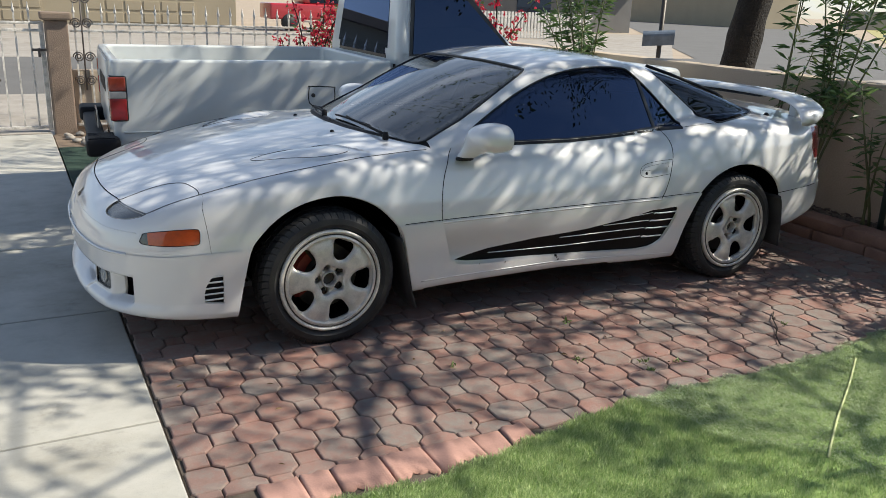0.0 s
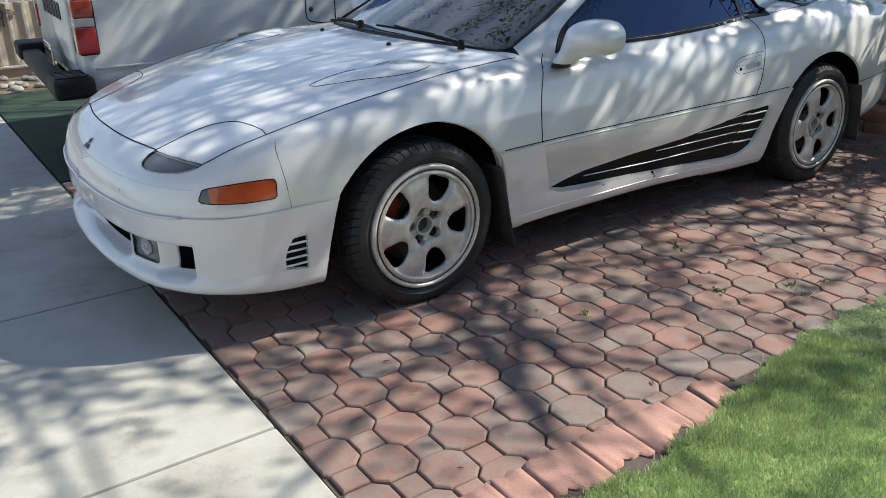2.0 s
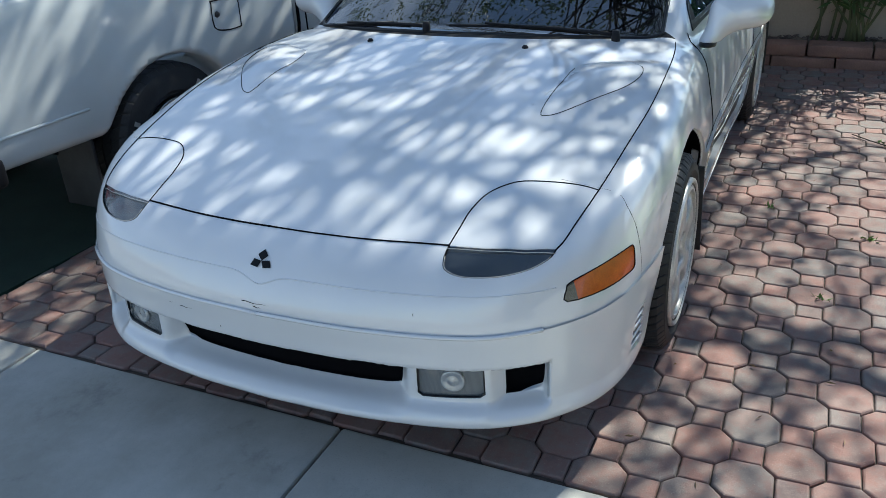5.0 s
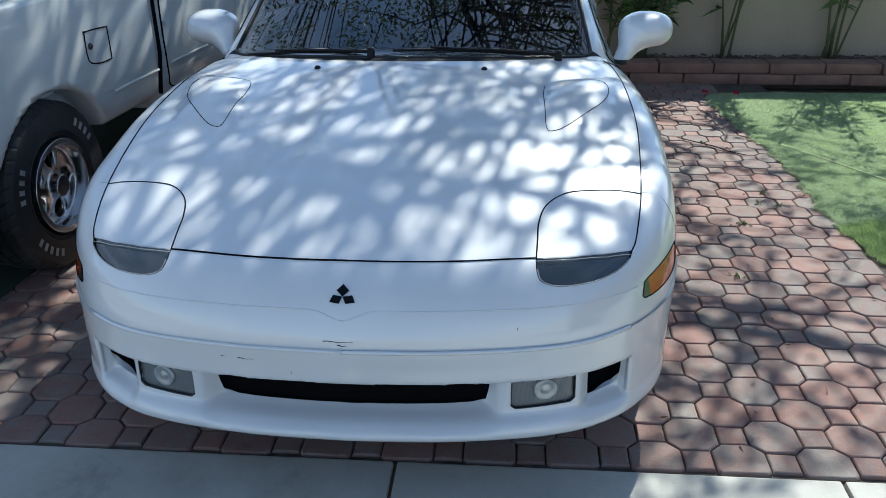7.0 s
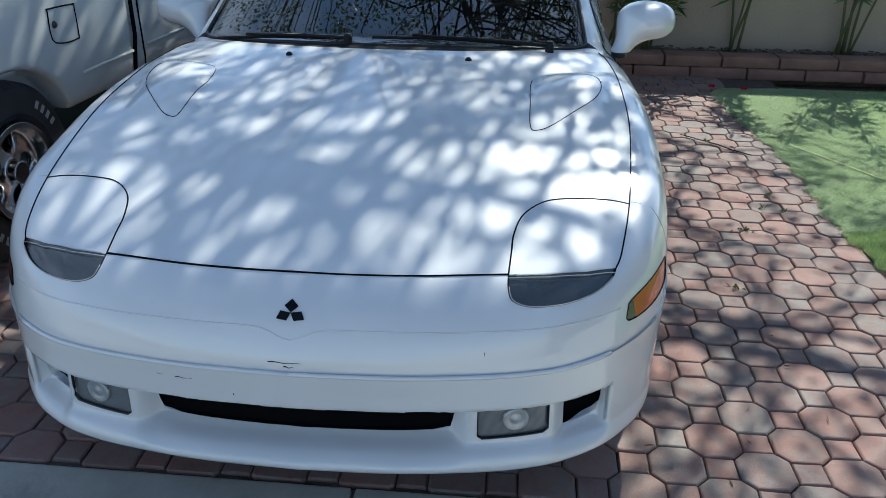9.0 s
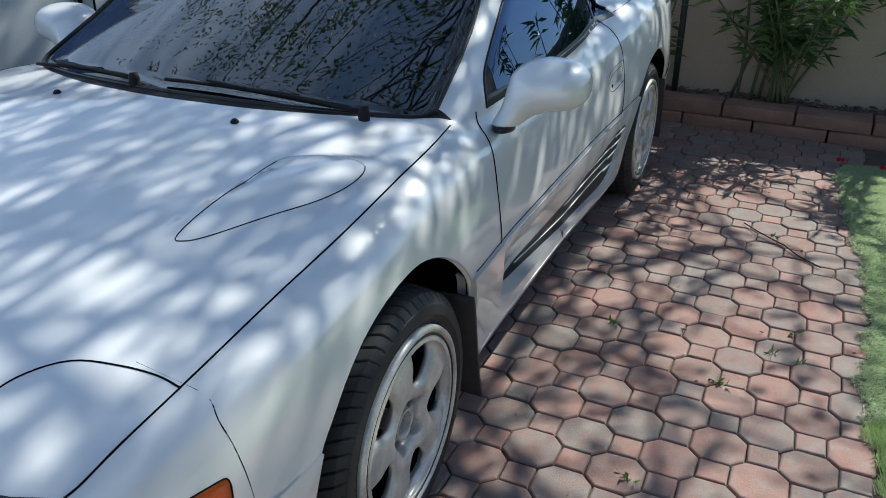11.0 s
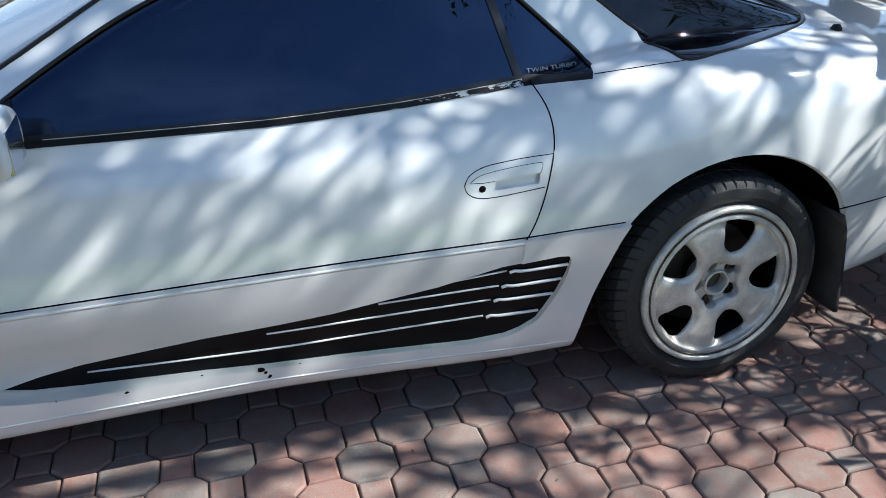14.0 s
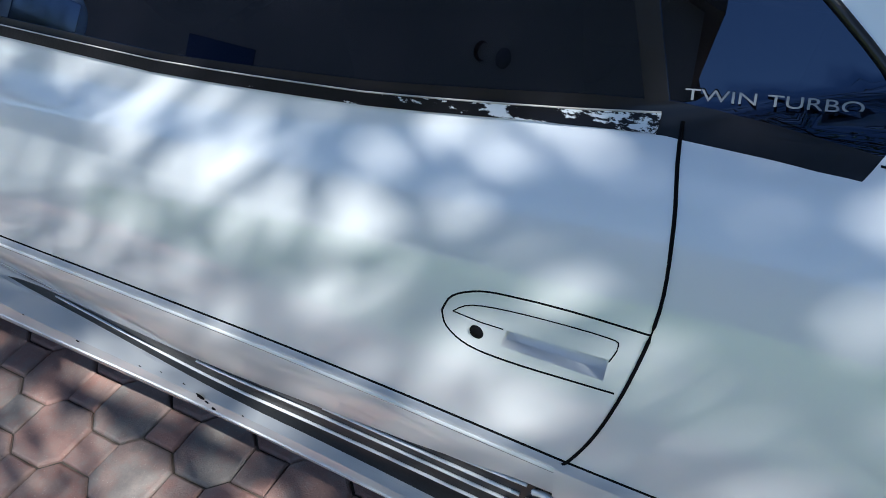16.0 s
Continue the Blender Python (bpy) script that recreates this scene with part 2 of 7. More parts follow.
def paint_material(name, base, dirt, coat=1.0, rough=0.38, dirt_amount=0.5, pearl=0.0):
    """Glossy body paint with faint dust and chips of its own."""
    m, nt, b = nodes_of(name)
    co = nt.nodes.new("ShaderNodeTexCoord").outputs["Object"]
    n1 = noise_node(nt, co, 2.2, 6)
    n2 = noise_node(nt, co, 240.0, 2)
    n3 = noise_node(nt, co, 28.0, 8, 0.7)
    d = mixed(nt, math_node(nt, "MULTIPLY", ramp(nt, n1, [(0.35, (0, 0, 0)), (0.75, (1, 1, 1))]), dirt_amount), base, dirt)
    specks = ramp(nt, n3, [(0.74, (0, 0, 0)), (0.79, (1, 1, 1))])
    d = mixed(nt, math_node(nt, "MULTIPLY", specks, 0.18), d, (0.35, 0.34, 0.33))
    link(nt, d, b.inputs["Base Color"])
    b.inputs["Roughness"].default_value = rough
    b.inputs["Metallic"].default_value = pearl
    b.inputs["Specular IOR Level"].default_value = 0.25
    b.inputs["Coat Weight"].default_value = coat
    b.inputs["Coat IOR"].default_value = 1.75
    cr = nt.nodes.new("ShaderNodeMapRange")
    cr.inputs["To Min"].default_value, cr.inputs["To Max"].default_value = 0.02, 0.08
    link(nt, n1, cr.inputs["Value"])
    link(nt, cr.outputs[0], b.inputs["Coat Roughness"])
    bump_to(nt, b, n2, 0.015, 0.001)
    return m


def glass_material(name, tint, through_amount=0.25, rough=0.02, ior=1.6, gloss_tint=(1.0, 1.0, 1.0), ribs=0.0):
    """Tinted glass: a dark see-through body under a gloss, clear unless its colour is given."""
    m, nt, b = nodes_of(name)
    co = nt.nodes.new("ShaderNodeTexCoord").outputs["Object"]
    n = noise_node(nt, co, 9.0, 6)
    b.inputs["Base Color"].default_value = (*tint, 1)
    b.inputs["IOR"].default_value = 1.52
    b.inputs["Specular IOR Level"].default_value = 0.0 if gloss_tint[0] < 1 else 0.5
    cr = nt.nodes.new("ShaderNodeMapRange")
    cr.inputs["To Min"].default_value, cr.inputs["To Max"].default_value = rough, rough + 0.02
    link(nt, n, cr.inputs["Value"])
    link(nt, cr.outputs[0], b.inputs["Roughness"])
    tr = nt.nodes.new("ShaderNodeBsdfTransparent")
    tr.inputs[0].default_value = (0.62, 0.66, 0.68, 1)
    mx = nt.nodes.new("ShaderNodeMixShader")
    mx.inputs[0].default_value = through_amount
    link(nt, b.outputs[0], mx.inputs[1])
    link(nt, tr.outputs[0], mx.inputs[2])
    gl = nt.nodes.new("ShaderNodeBsdfGlossy")
    gl.inputs["Roughness"].default_value = rough
    gl.inputs["Color"].default_value = (*gloss_tint, 1)
    if ribs:
        wv = nt.nodes.new("ShaderNodeTexWave")
        wv.bands_direction = "Y"
        wv.inputs["Scale"].default_value, wv.inputs["Distortion"].default_value = ribs, 0.6
        link(nt, co, wv.inputs["Vector"])
        link(nt, ramp(nt, wv.outputs["Fac"], [(0.2, tuple(v * 0.75 for v in tint)), (0.8, tuple(v * 1.3 for v in tint))]), b.inputs["Base Color"])
        bump_to(nt, b, wv.outputs["Fac"], 0.25, 0.001)
    fr = nt.nodes.new("ShaderNodeFresnel")
    fr.inputs[0].default_value = ior
    m2 = nt.nodes.new("ShaderNodeMixShader")
    link(nt, fr.outputs[0], m2.inputs[0])
    link(nt, mx.outputs[0], m2.inputs[1])
    link(nt, gl.outputs[0], m2.inputs[2])
    link(nt, m2.outputs[0], nt.nodes["Material Output"].inputs[0])
    return m


def paver_material(name, use_island):
    """Tumbled concrete pavers from brick red to grey, with stains and grit."""
    m, nt, b = nodes_of(name)
    if use_island:
        rnd = nt.nodes.new("ShaderNodeNewGeometry").outputs["Random Per Island"]
    else:
        rnd = nt.nodes.new("ShaderNodeObjectInfo").outputs["Random"]
    pos = nt.nodes.new("ShaderNodeNewGeometry").outputs["Position"]
    col = ramp(nt, rnd, [(0.0, (0.29, 0.14, 0.108)), (0.16, (0.17, 0.145, 0.130)), (0.34, (0.31, 0.168, 0.132)), (0.42, (0.18, 0.115, 0.092)), (0.52, (0.25, 0.13, 0.10)),
                         (0.62, (0.155, 0.142, 0.128)), (0.74, (0.23, 0.197, 0.172)), (0.88, (0.34, 0.185, 0.145)), (0.94, (0.165, 0.145, 0.128)), (1.0, (0.20, 0.13, 0.105))])
    n1, n2 = noise_node(nt, pos, 12.0, 8, 0.70), noise_node(nt, pos, 260.0, 3, 0.7)
    col = mixed(nt, 0.50, col, ramp(nt, n1, [(0.28, (0.085, 0.062, 0.055)), (0.44, (0.23, 0.118, 0.095)), (0.56, (0.20, 0.165, 0.145)), (0.74, (0.36, 0.275, 0.225))]))
    col = mixed(nt, ramp(nt, n2, [(0.62, (0, 0, 0)), (0.72, (0.5, 0.5, 0.5))]), col, (0.45, 0.38, 0.33))
    col = mixed(nt, ramp(nt, n2, [(0.26, (0.5, 0.5, 0.5)), (0.36, (0, 0, 0))]), col, (0.08, 0.06, 0.05))
    col = mixed(nt, 1.0, col, (1.03, 1.05, 1.08), "MULTIPLY")
    link(nt, col, b.inputs["Base Color"])
    b.inputs["Roughness"].default_value = 0.86
    h = math_node(nt, "ADD", n2, math_node(nt, "MULTIPLY", n1, 1.5))
    bump_to(nt, b, h, 0.55, 0.003)
    return m


def concrete_material(name, base):
    m, nt, b = nodes_of(name)
    pos = nt.nodes.new("ShaderNodeNewGeometry").outputs["Position"]
    n0, n1, n2 = noise_node(nt, pos, 0.9, 6, 0.6), noise_node(nt, pos, 5.0, 8, 0.7), noise_node(nt, pos, 180.0, 3)
    c = ramp(nt, n0, [(0.3, tuple(v * 0.78 for v in base)), (0.7, tuple(v * 1.12 for v in base))])
    c = mixed(nt, 0.45, c, ramp(nt, n1, [(0.28, tuple(v * 0.62 for v in base)), (0.5, base), (0.75, tuple(min(v * 1.22, 1) for v in base))]))
    st = noise_node(nt, pos, 2.3, 9, 0.75)
    drip = noise_node(nt, pos, 0.55, 7, 0.7)
    c = mixed(nt, ramp(nt, drip, [(0.50, (0, 0, 0)), (0.60, (0.45, 0.45, 0.45))]), c, (base[0] * 0.60, base[1] * 0.57, base[2] * 0.50))
    c = mixed(nt, ramp(nt, st, [(0.58, (0, 0, 0)), (0.66, (0.55, 0.55, 0.55))]), c, tuple(v * 0.5 for v in base))
    c = mixed(nt, ramp(nt, n2, [(0.3, (0.35, 0.35, 0.35)), (0.42, (0, 0, 0))]), c, tuple(v * 0.55 for v in base))
    link(nt, c, b.inputs["Base Color"])
    b.inputs["Roughness"].default_value = 0.82
    bump_to(nt, b, math_node(nt, "ADD", n2, n1), 0.3, 0.002)
    return m


def random_material(name, a, b_, rough=0.6, use_island=True, through=0.0):
    """Leaves, chips and blades: colour varied piece by piece."""
    m, nt, b = nodes_of(name)
    rnd = nt.nodes.new("ShaderNodeNewGeometry").outputs["Random Per Island"]
    pos = nt.nodes.new("ShaderNodeNewGeometry").outputs["Position"]
    n = noise_node(nt, pos, 1.3, 4)
    c = mixed(nt, rnd, a, b_)
    c = mixed(nt, math_node(nt, "MULTIPLY", n, 0.5), c, tuple(v * 0.55 for v in a))
    link(nt, c, b.inputs["Base Color"])
    b.inputs["Roughness"].default_value = rough
    if through:
        t = nt.nodes.new("ShaderNodeBsdfTranslucent")
        link(nt, c, t.inputs[0])
        mx = nt.nodes.new("ShaderNodeMixShader")
        mx.inputs[0].default_value = through
        link(nt, b.outputs[0], mx.inputs[1])
        link(nt, t.outputs[0], mx.inputs[2])
        link(nt, mx.outputs[0], nt.nodes["Material Output"].inputs[0])
    return m


M_WHITE = paint_material("pearl_white_paint", (0.73, 0.735, 0.745), (0.64, 0.64, 0.635), rough=0.42, pearl=0.08)
M_TRUCK = paint_material("truck_white_paint", (0.62, 0.65, 0.65), (0.50, 0.51, 0.49), coat=0.6, rough=0.42)
# the blue in the gloss colour deepens the mirrored sky
M_GLASS = glass_material("tinted_glass", (0.002, 0.002, 0.003), 0.03, 0.003, 1.72, (0.40, 0.58, 1.0))
M_HATCH = glass_material("hatch_glass", (0.004, 0.004, 0.005), 0.03, 0.004, 1.45, (0.62, 0.70, 0.82))
M_SCREEN = glass_material("windscreen_glass", (0.010, 0.011, 0.012), 0.40, 0.004, 1.85)
M_SEAM = mat("dark_gap", (0.004, 0.004, 0.005), 0.9, bump=0)
M_BLACK = mat("black_trim", (0.006, 0.006, 0.008), 0.32, var=0.3, bump=0.05, coat=0.3)
M_PLASTIC = mat("black_plastic", (0.010, 0.010, 0.012), 0.6, var=0.35, fine=200, bump=0.25, dist=0.001)
M_RUBBER = mat("tyre_rubber", (0.015, 0.0155, 0.017), 0.60, var=0.45, scale=9, fine=150, bump=0.2, dist=0.001, tint=(0.026, 0.026, 0.027))
M_ALLOY = mat("painted_alloy", (0.58, 0.57, 0.55), 0.34, metal=0.30, var=0.26, scale=24, fine=180, bump=0.06, dist=0.0006, tint=(0.60, 0.575, 0.53))
M_CHROME = mat("bright_metal", (0.62, 0.62, 0.63), 0.18, metal=1.0, var=0.12, bump=0.03)
M_STEEL = mat("brake_steel", (0.075, 0.068, 0.062), 0.5, metal=0.7, var=0.3, fine=90)
M_CALIPER = mat("red_caliper", (0.20, 0.022, 0.015), 0.5, var=0.3)
# black of the underside; also paints the shade inside rims and bumper openings
M_UNDER_SHADE = mat("underbody_and_shade_black", (0.004, 0.004, 0.005), 0.95, bump=0.1)
M_CABIN = mat("grey_cabin", (0.05, 0.052, 0.058), 0.8, var=0.3, fine=140)
M_LAMP = glass_material("smoked_lens", (0.030, 0.036, 0.040), 0.05, 0.03, ribs=130.0)
M_BOWL = mat("lamp_bowl", (0.42, 0.44, 0.45), 0.16, metal=0.5, var=0.2, scale=60, fine=250, bump=0.1, coat=0.5)
M_CLEAR = glass_material("clear_lens", (0.20, 0.21, 0.22), 0.6, 0.03)
M_AMBER = mat("amber_lens", (0.46, 0.058, 0.002), 0.16, var=0.28, scale=30, fine=220, bump=0.35, dist=0.002, coat=1.0)
M_RED = mat("red_lens", (0.27, 0.010, 0.011), 0.16, var=0.28, scale=30, fine=220, bump=0.35, dist=0.002, coat=1.0)
M_LENSGREY = mat("clear_reflector_lens", (0.45, 0.42, 0.38), 0.18, var=0.2, scale=30, fine=200, bump=0.3, coat=1.0)
M_PAVER = paver_material("tumbled_paver", False)
M_PAVER_FAR = paver_material("tumbled_paver_joined", True)
M_JOINT = mat("sandy_joint", (0.085, 0.068, 0.055), 0.95, var=0.4, scale=14, fine=300, bump=0.6, dist=0.004)
M_DRIVE = concrete_material("driveway_concrete", (0.44, 0.43, 0.39))
M_PINK = mat("pink_mortar", (0.40, 0.23, 0.19), 0.9, var=0.22, scale=7, fine=160, bump=0.5, dist=0.004)
M_KERB = mat("red_edging_block", (0.26, 0.15, 0.115), 0.9, var=0.35, scale=6, fine=120, bump=0.6, dist=0.006)
M_STUCCO = mat("tan_stucco", (0.46, 0.375, 0.29), 0.92, var=0.14, scale=1.2, fine=70, bump=0.7, dist=0.006)
M_SOIL = mat("dry_soil", (0.17, 0.125, 0.09), 0.95, var=0.4, scale=3, fine=60, bump=0.6, dist=0.01)
M_EARTH = mat("desert_ground", (0.36, 0.29, 0.22), 0.95, var=0.2, scale=0.6, fine=20, bump=0.4, dist=0.02)
M_CHIPS = random_material("bark_chips", (0.10, 0.075, 0.06), (0.28, 0.22, 0.18), 0.9)
M_TURF_BASE = mat("turf_backing", (0.20, 0.29, 0.09), 0.9, var=0.4, scale=2.5, fine=90, bump=0.5, dist=0.006)
M_TURF = random_material("artificial_grass", (0.22, 0.37, 0.10), (0.76, 0.84, 0.46), 0.42, through=0.35)
# same grass, paler: the combed pile's sheen painted into the colour
M_TURF_SHEEN = random_material("sheen_artificial_grass", (0.40, 0.53, 0.28), (0.90, 0.94, 0.74), 0.40, through=0.3)
M_CARPET = mat("green_carpet", (0.016, 0.040, 0.026), 0.95, var=0.3, scale=5, fine=240, bump=0.6, dist=0.004)
M_LEAF = random_material("oleander_leaf", (0.05, 0.11, 0.032), (0.17, 0.26, 0.085), 0.36, through=0.3)
M_TREELEAF = random_material("tree_leaf", (0.03, 0.06, 0.018), (0.08, 0.13, 0.04), 0.55, through=0.25)
M_BARK = mat("dark_bark", (0.012, 0.010, 0.009), 0.95, var=0.45, scale=9, fine=50, bump=1.0, dist=0.03)
M_STEM = mat("green_stem", (0.12, 0.13, 0.06), 0.8, var=0.3)
M_IRON = mat("worn_white_iron", (0.46, 0.44, 0.41), 0.6, var=0.35, scale=18, fine=90, bump=0.4, dist=0.002, tint=(0.66, 0.63, 0.58))
M_DARKIRON = mat("dark_iron", (0.10, 0.085, 0.08), 0.7, var=0.4, fine=80)
M_ROAD = mat("grey_asphalt", (0.12, 0.117, 0.114), 0.9, var=0.15, scale=0.8, fine=60, bump=0.4, dist=0.004)
M_WALK = concrete_material("pale_pavement", (0.33, 0.30, 0.265))
M_FLOWER = random_material("bougainvillea_bract", (0.50, 0.008, 0.035), (0.72, 0.03, 0.08), 0.5, through=0.35)


def peeling_material(name):
    """Black trim paint that has flaked off to bare white in streaks, more so towards the rear end."""
    m, nt, b = nodes_of(name)
    co = nt.nodes.new("ShaderNodeTexCoord").outputs["Object"]
    mp = nt.nodes.new("ShaderNodeMapping")
    mp.inputs["Scale"].default_value = (0.42, 1.0, 1.0)
    link(nt, co, mp.inputs[0])
    n1, n2 = noise_node(nt, mp.outputs[0], 62.0, 9, 0.74), noise_node(nt, co, 160.0, 4)
    n3 = noise_node(nt, co, 7.0, 3)
    sep = nt.nodes.new("ShaderNodeSeparateXYZ")
    link(nt, co, sep.inputs[0])
    wear = ramp(nt, math_node(nt, "MULTIPLY", sep.outputs[0], 0.4), [(0.30, (0, 0, 0)), (0.60, (0.10, 0.10, 0.10)), (0.70, (0.15, 0.15, 0.15)), (0.775, (0.25, 0.25, 0.25))])
    patchy = math_node(nt, "MULTIPLY", n3, 0.22)
    k = ramp(nt, math_node(nt, "ADD", math_node(nt, "ADD", n1, patchy), wear), [(0.845, (0, 0, 0)), (0.852, (1, 1, 1))])
    link(nt, mixed(nt, k, (0.006, 0.006, 0.008), (0.60, 0.62, 0.65)), b.inputs["Base Color"])
    b.inputs["Roughness"].default_value = 0.35
    bump_to(nt, b, math_node(nt, "ADD", math_node(nt, "MULTIPLY", k, -1.0), n2), 0.3, 0.001)
    return m


M_BELT = peeling_material("peeling_black_trim")
M_STRAKE = mat("strake_black", (0.002, 0.0025, 0.004), 0.36, var=0.3, scale=12, fine=180, bump=0.03, dist=0.0005)
M_FOG = glass_material("fog_lens", (0.15, 0.16, 0.165), 0.05, 0.05, ribs=150.0)
M_LETTER = mat("pale_letter", (0.24, 0.25, 0.27), 0.5, bump=0)
# tan stucco again, darkened for the tree shade over the gate
M_STUCCO_SHADE = mat("shaded_tan_stucco", (0.24, 0.18, 0.14), 0.92, var=0.18, scale=2.0, fine=70, bump=0.7, dist=0.006)
M_HOUSE = mat("house_stucco", (0.34, 0.27, 0.21), 0.92, var=0.10, scale=0.8, fine=60, bump=0.5, dist=0.006)
M_ROOF = mat("brown_fascia", (0.16, 0.115, 0.085), 0.85, var=0.25, scale=2, fine=40)
M_CREAM = mat("cream_stucco", (0.33, 0.28, 0.20), 0.9, var=0.08, scale=0.6, fine=20)
M_GREYWALL = mat("grey_block", (0.15, 0.145, 0.14), 0.9, var=0.15, scale=0.7, fine=12)
M_TURF_EDGE = mat("turf_edge", (0.46, 0.50, 0.26), 0.9, var=0.4, scale=30, fine=120, bump=0.6, dist=0.004)
M_VERGE = mat("dry_grass", (0.34, 0.31, 0.13), 0.95, var=0.3, scale=0.7, fine=25)
M_REDPAINT = mat("red_paint", (0.42, 0.02, 0.03), 0.3, var=0.1, coat=0.8, bump=0)
M_BLUEGREY = mat("blue_grey_paint", (0.10, 0.13, 0.17), 0.55, var=0.35, scale=8, fine=60)
M_GREENBOX = mat("pale_green_paint", (0.34, 0.44, 0.38), 0.6, var=0.1)
M_WHITELETTER = mat("white_tyre_marking", (0.6, 0.6, 0.58), 0.7, var=0.15)
M_DARKGREEN = mat("dark_green_stake", (0.02, 0.035, 0.03), 0.6, var=0.3)
M_WEED = random_material("weed_leaf", (0.10, 0.20, 0.04), (0.22, 0.32, 0.08), 0.5)
M_DRYLEAF = random_material("dry_leaf", (0.20, 0.12, 0.06), (0.42, 0.30, 0.16), 0.8)
M_REDAMBER = mat("red_amber_lens", (0.27, 0.032, 0.012), 0.16, var=0.28, scale=30, fine=220, bump=0.35, dist=0.002, coat=1.0)
for m_, level in ((M_STRAKE, 0.18), (M_BELT, 0.2), (M_BLACK, 0.3), (M_RUBBER, 0.42), (M_PLASTIC, 0.25), (M_UNDER_SHADE, 0.05), (M_SEAM, 0.1)):
    m_.node_tree.nodes["Principled BSDF"].inputs["Specular IOR Level"].default_value = level


# ---- ground ----
def sheet(name, outline, z, material, label, category, bottom=None, kind="structure"):
    """A flat slab with the given outline."""
    bm = bmesh.new()
    f = bm.faces.new([bm.verts.new((x, y, z)) for x, y in outline])
    f.normal_update()
    if f.normal.z < 0:
        f.normal_flip()
    if bottom is not None:
        r = bmesh.ops.extrude_face_region(bm, geom=[f])
        low = [g for g in r["geom"] if isinstance(g, bmesh.types.BMVert)]
        for v in low:
            v.co.z = bottom
        bmesh.ops.recalc_face_normals(bm, faces=bm.faces[:])
    ob = part(name, bm, material, None, smooth=False)
    return tagged(ob, label, category, kind=kind)


ground = sheet("ground", [(400 * math.cos(a * math.pi / 16), 400 * math.sin(a * math.pi / 16)) for a in range(32)], -0.09, M_EARTH, "pale dry desert ground", "ground")
YS = [-6.2, -3.75, -1.312, -.092, 1.14, 3.6, 5.5]
for a, b in zip(YS, YS[1:]):
    slab = part("driveway_slab", boxed((-6.0, a + .005, -.085), (-.822, b - .005, 0.0), .007), M_DRIVE, None, smooth=False)
    tagged(slab, "smooth grey concrete driveway slab with tooled joints", "driveway", "driveway slabs", "structure")
sheet("joint_fill", [(-6.0, -6.2), (-.815, -6.2), (-.815, 5.5), (-6.0, 5.5)], -0.016, M_SOIL, "dark grit in the driveway joints", "ground")

# pavers: octagons and squares on a square lattice
STEP, OCT, SQ = 0.1172, 0.0755, 0.0417
paving = sheet("paver_pavement", [(-.815, -2.3), (3.76, -2.3), (3.76, 1.66), (-.815, 1.66)], -0.011, M_JOINT, "pavement of red and grey tumbled pavers with sandy joints", "pavement", -0.085)


def stone_faces(poly, gap=.0022, bevel=.006, thick=.03):
    """Vertices and faces of one paver from its plan outline, with a rounded top edge."""
    n = len(poly)
    cx, cy = sum(p[0] for p in poly) / n, sum(p[1] for p in poly) / n

    def shrink(d):
        out = []
        for x, y in poly:
            L = math.hypot(x - cx, y - cy)
            k = max(L - d * 1.2, 0.2 * L) / L
            out.append((cx + (x - cx) * k, cy + (y - cy) * k))
        return out
    a, b, c = shrink(gap), shrink(gap + bevel * .45), shrink(gap + bevel)
    V = [(*p, -thick) for p in a] + [(*p, -.0055) for p in a] + [(*p, -.0016) for p in b] + [(*p, 0.0) for p in c]
    F = []
    for r in range(3):
        for k in range(n):
            F.append((r * n + k, r * n + (k + 1) % n, (r + 1) * n + (k + 1) % n, (r + 1) * n + k))
    F.append(tuple(range(3 * n, 4 * n)))
    return V, F


def clip_half(poly, nx, ny, d):
    """Keep the part of a polygon where nx x + ny y <= d."""
    out = []
    for p, q in zip(poly, poly[1:] + poly[:1]):
        a, b = nx * p[0] + ny * p[1] - d, nx * q[0] + ny * q[1] - d
        if a <= 0:
            out.append(p)
        if (a < 0) != (b < 0) and a != b:
            t = a / (a - b)
            out.append((p[0] + (q[0] - p[0]) * t, p[1] + (q[1] - p[1]) * t))
    return out


OCT_SHAPE = [(OCT, -SQ), (OCT, SQ), (SQ, OCT), (-SQ, OCT), (-OCT, SQ), (-OCT, -SQ), (-SQ, -OCT), (SQ, -OCT)]
SQ_SHAPE = [(SQ, -SQ), (SQ, SQ), (-SQ, SQ), (-SQ, -SQ)]
stone_mesh = {}
for key, shape in (("octagon", OCT_SHAPE), ("square", SQ_SHAPE)):
    me = bpy.data.meshes.new(key + "_paver")
    V, F = stone_faces(shape)
    me.from_pydata(V, [], F)
    me.materials.append(M_PAVER)
    stone_mesh[key] = me
rs = random.Random(5)
far_V, far_F = [], []
stones = []
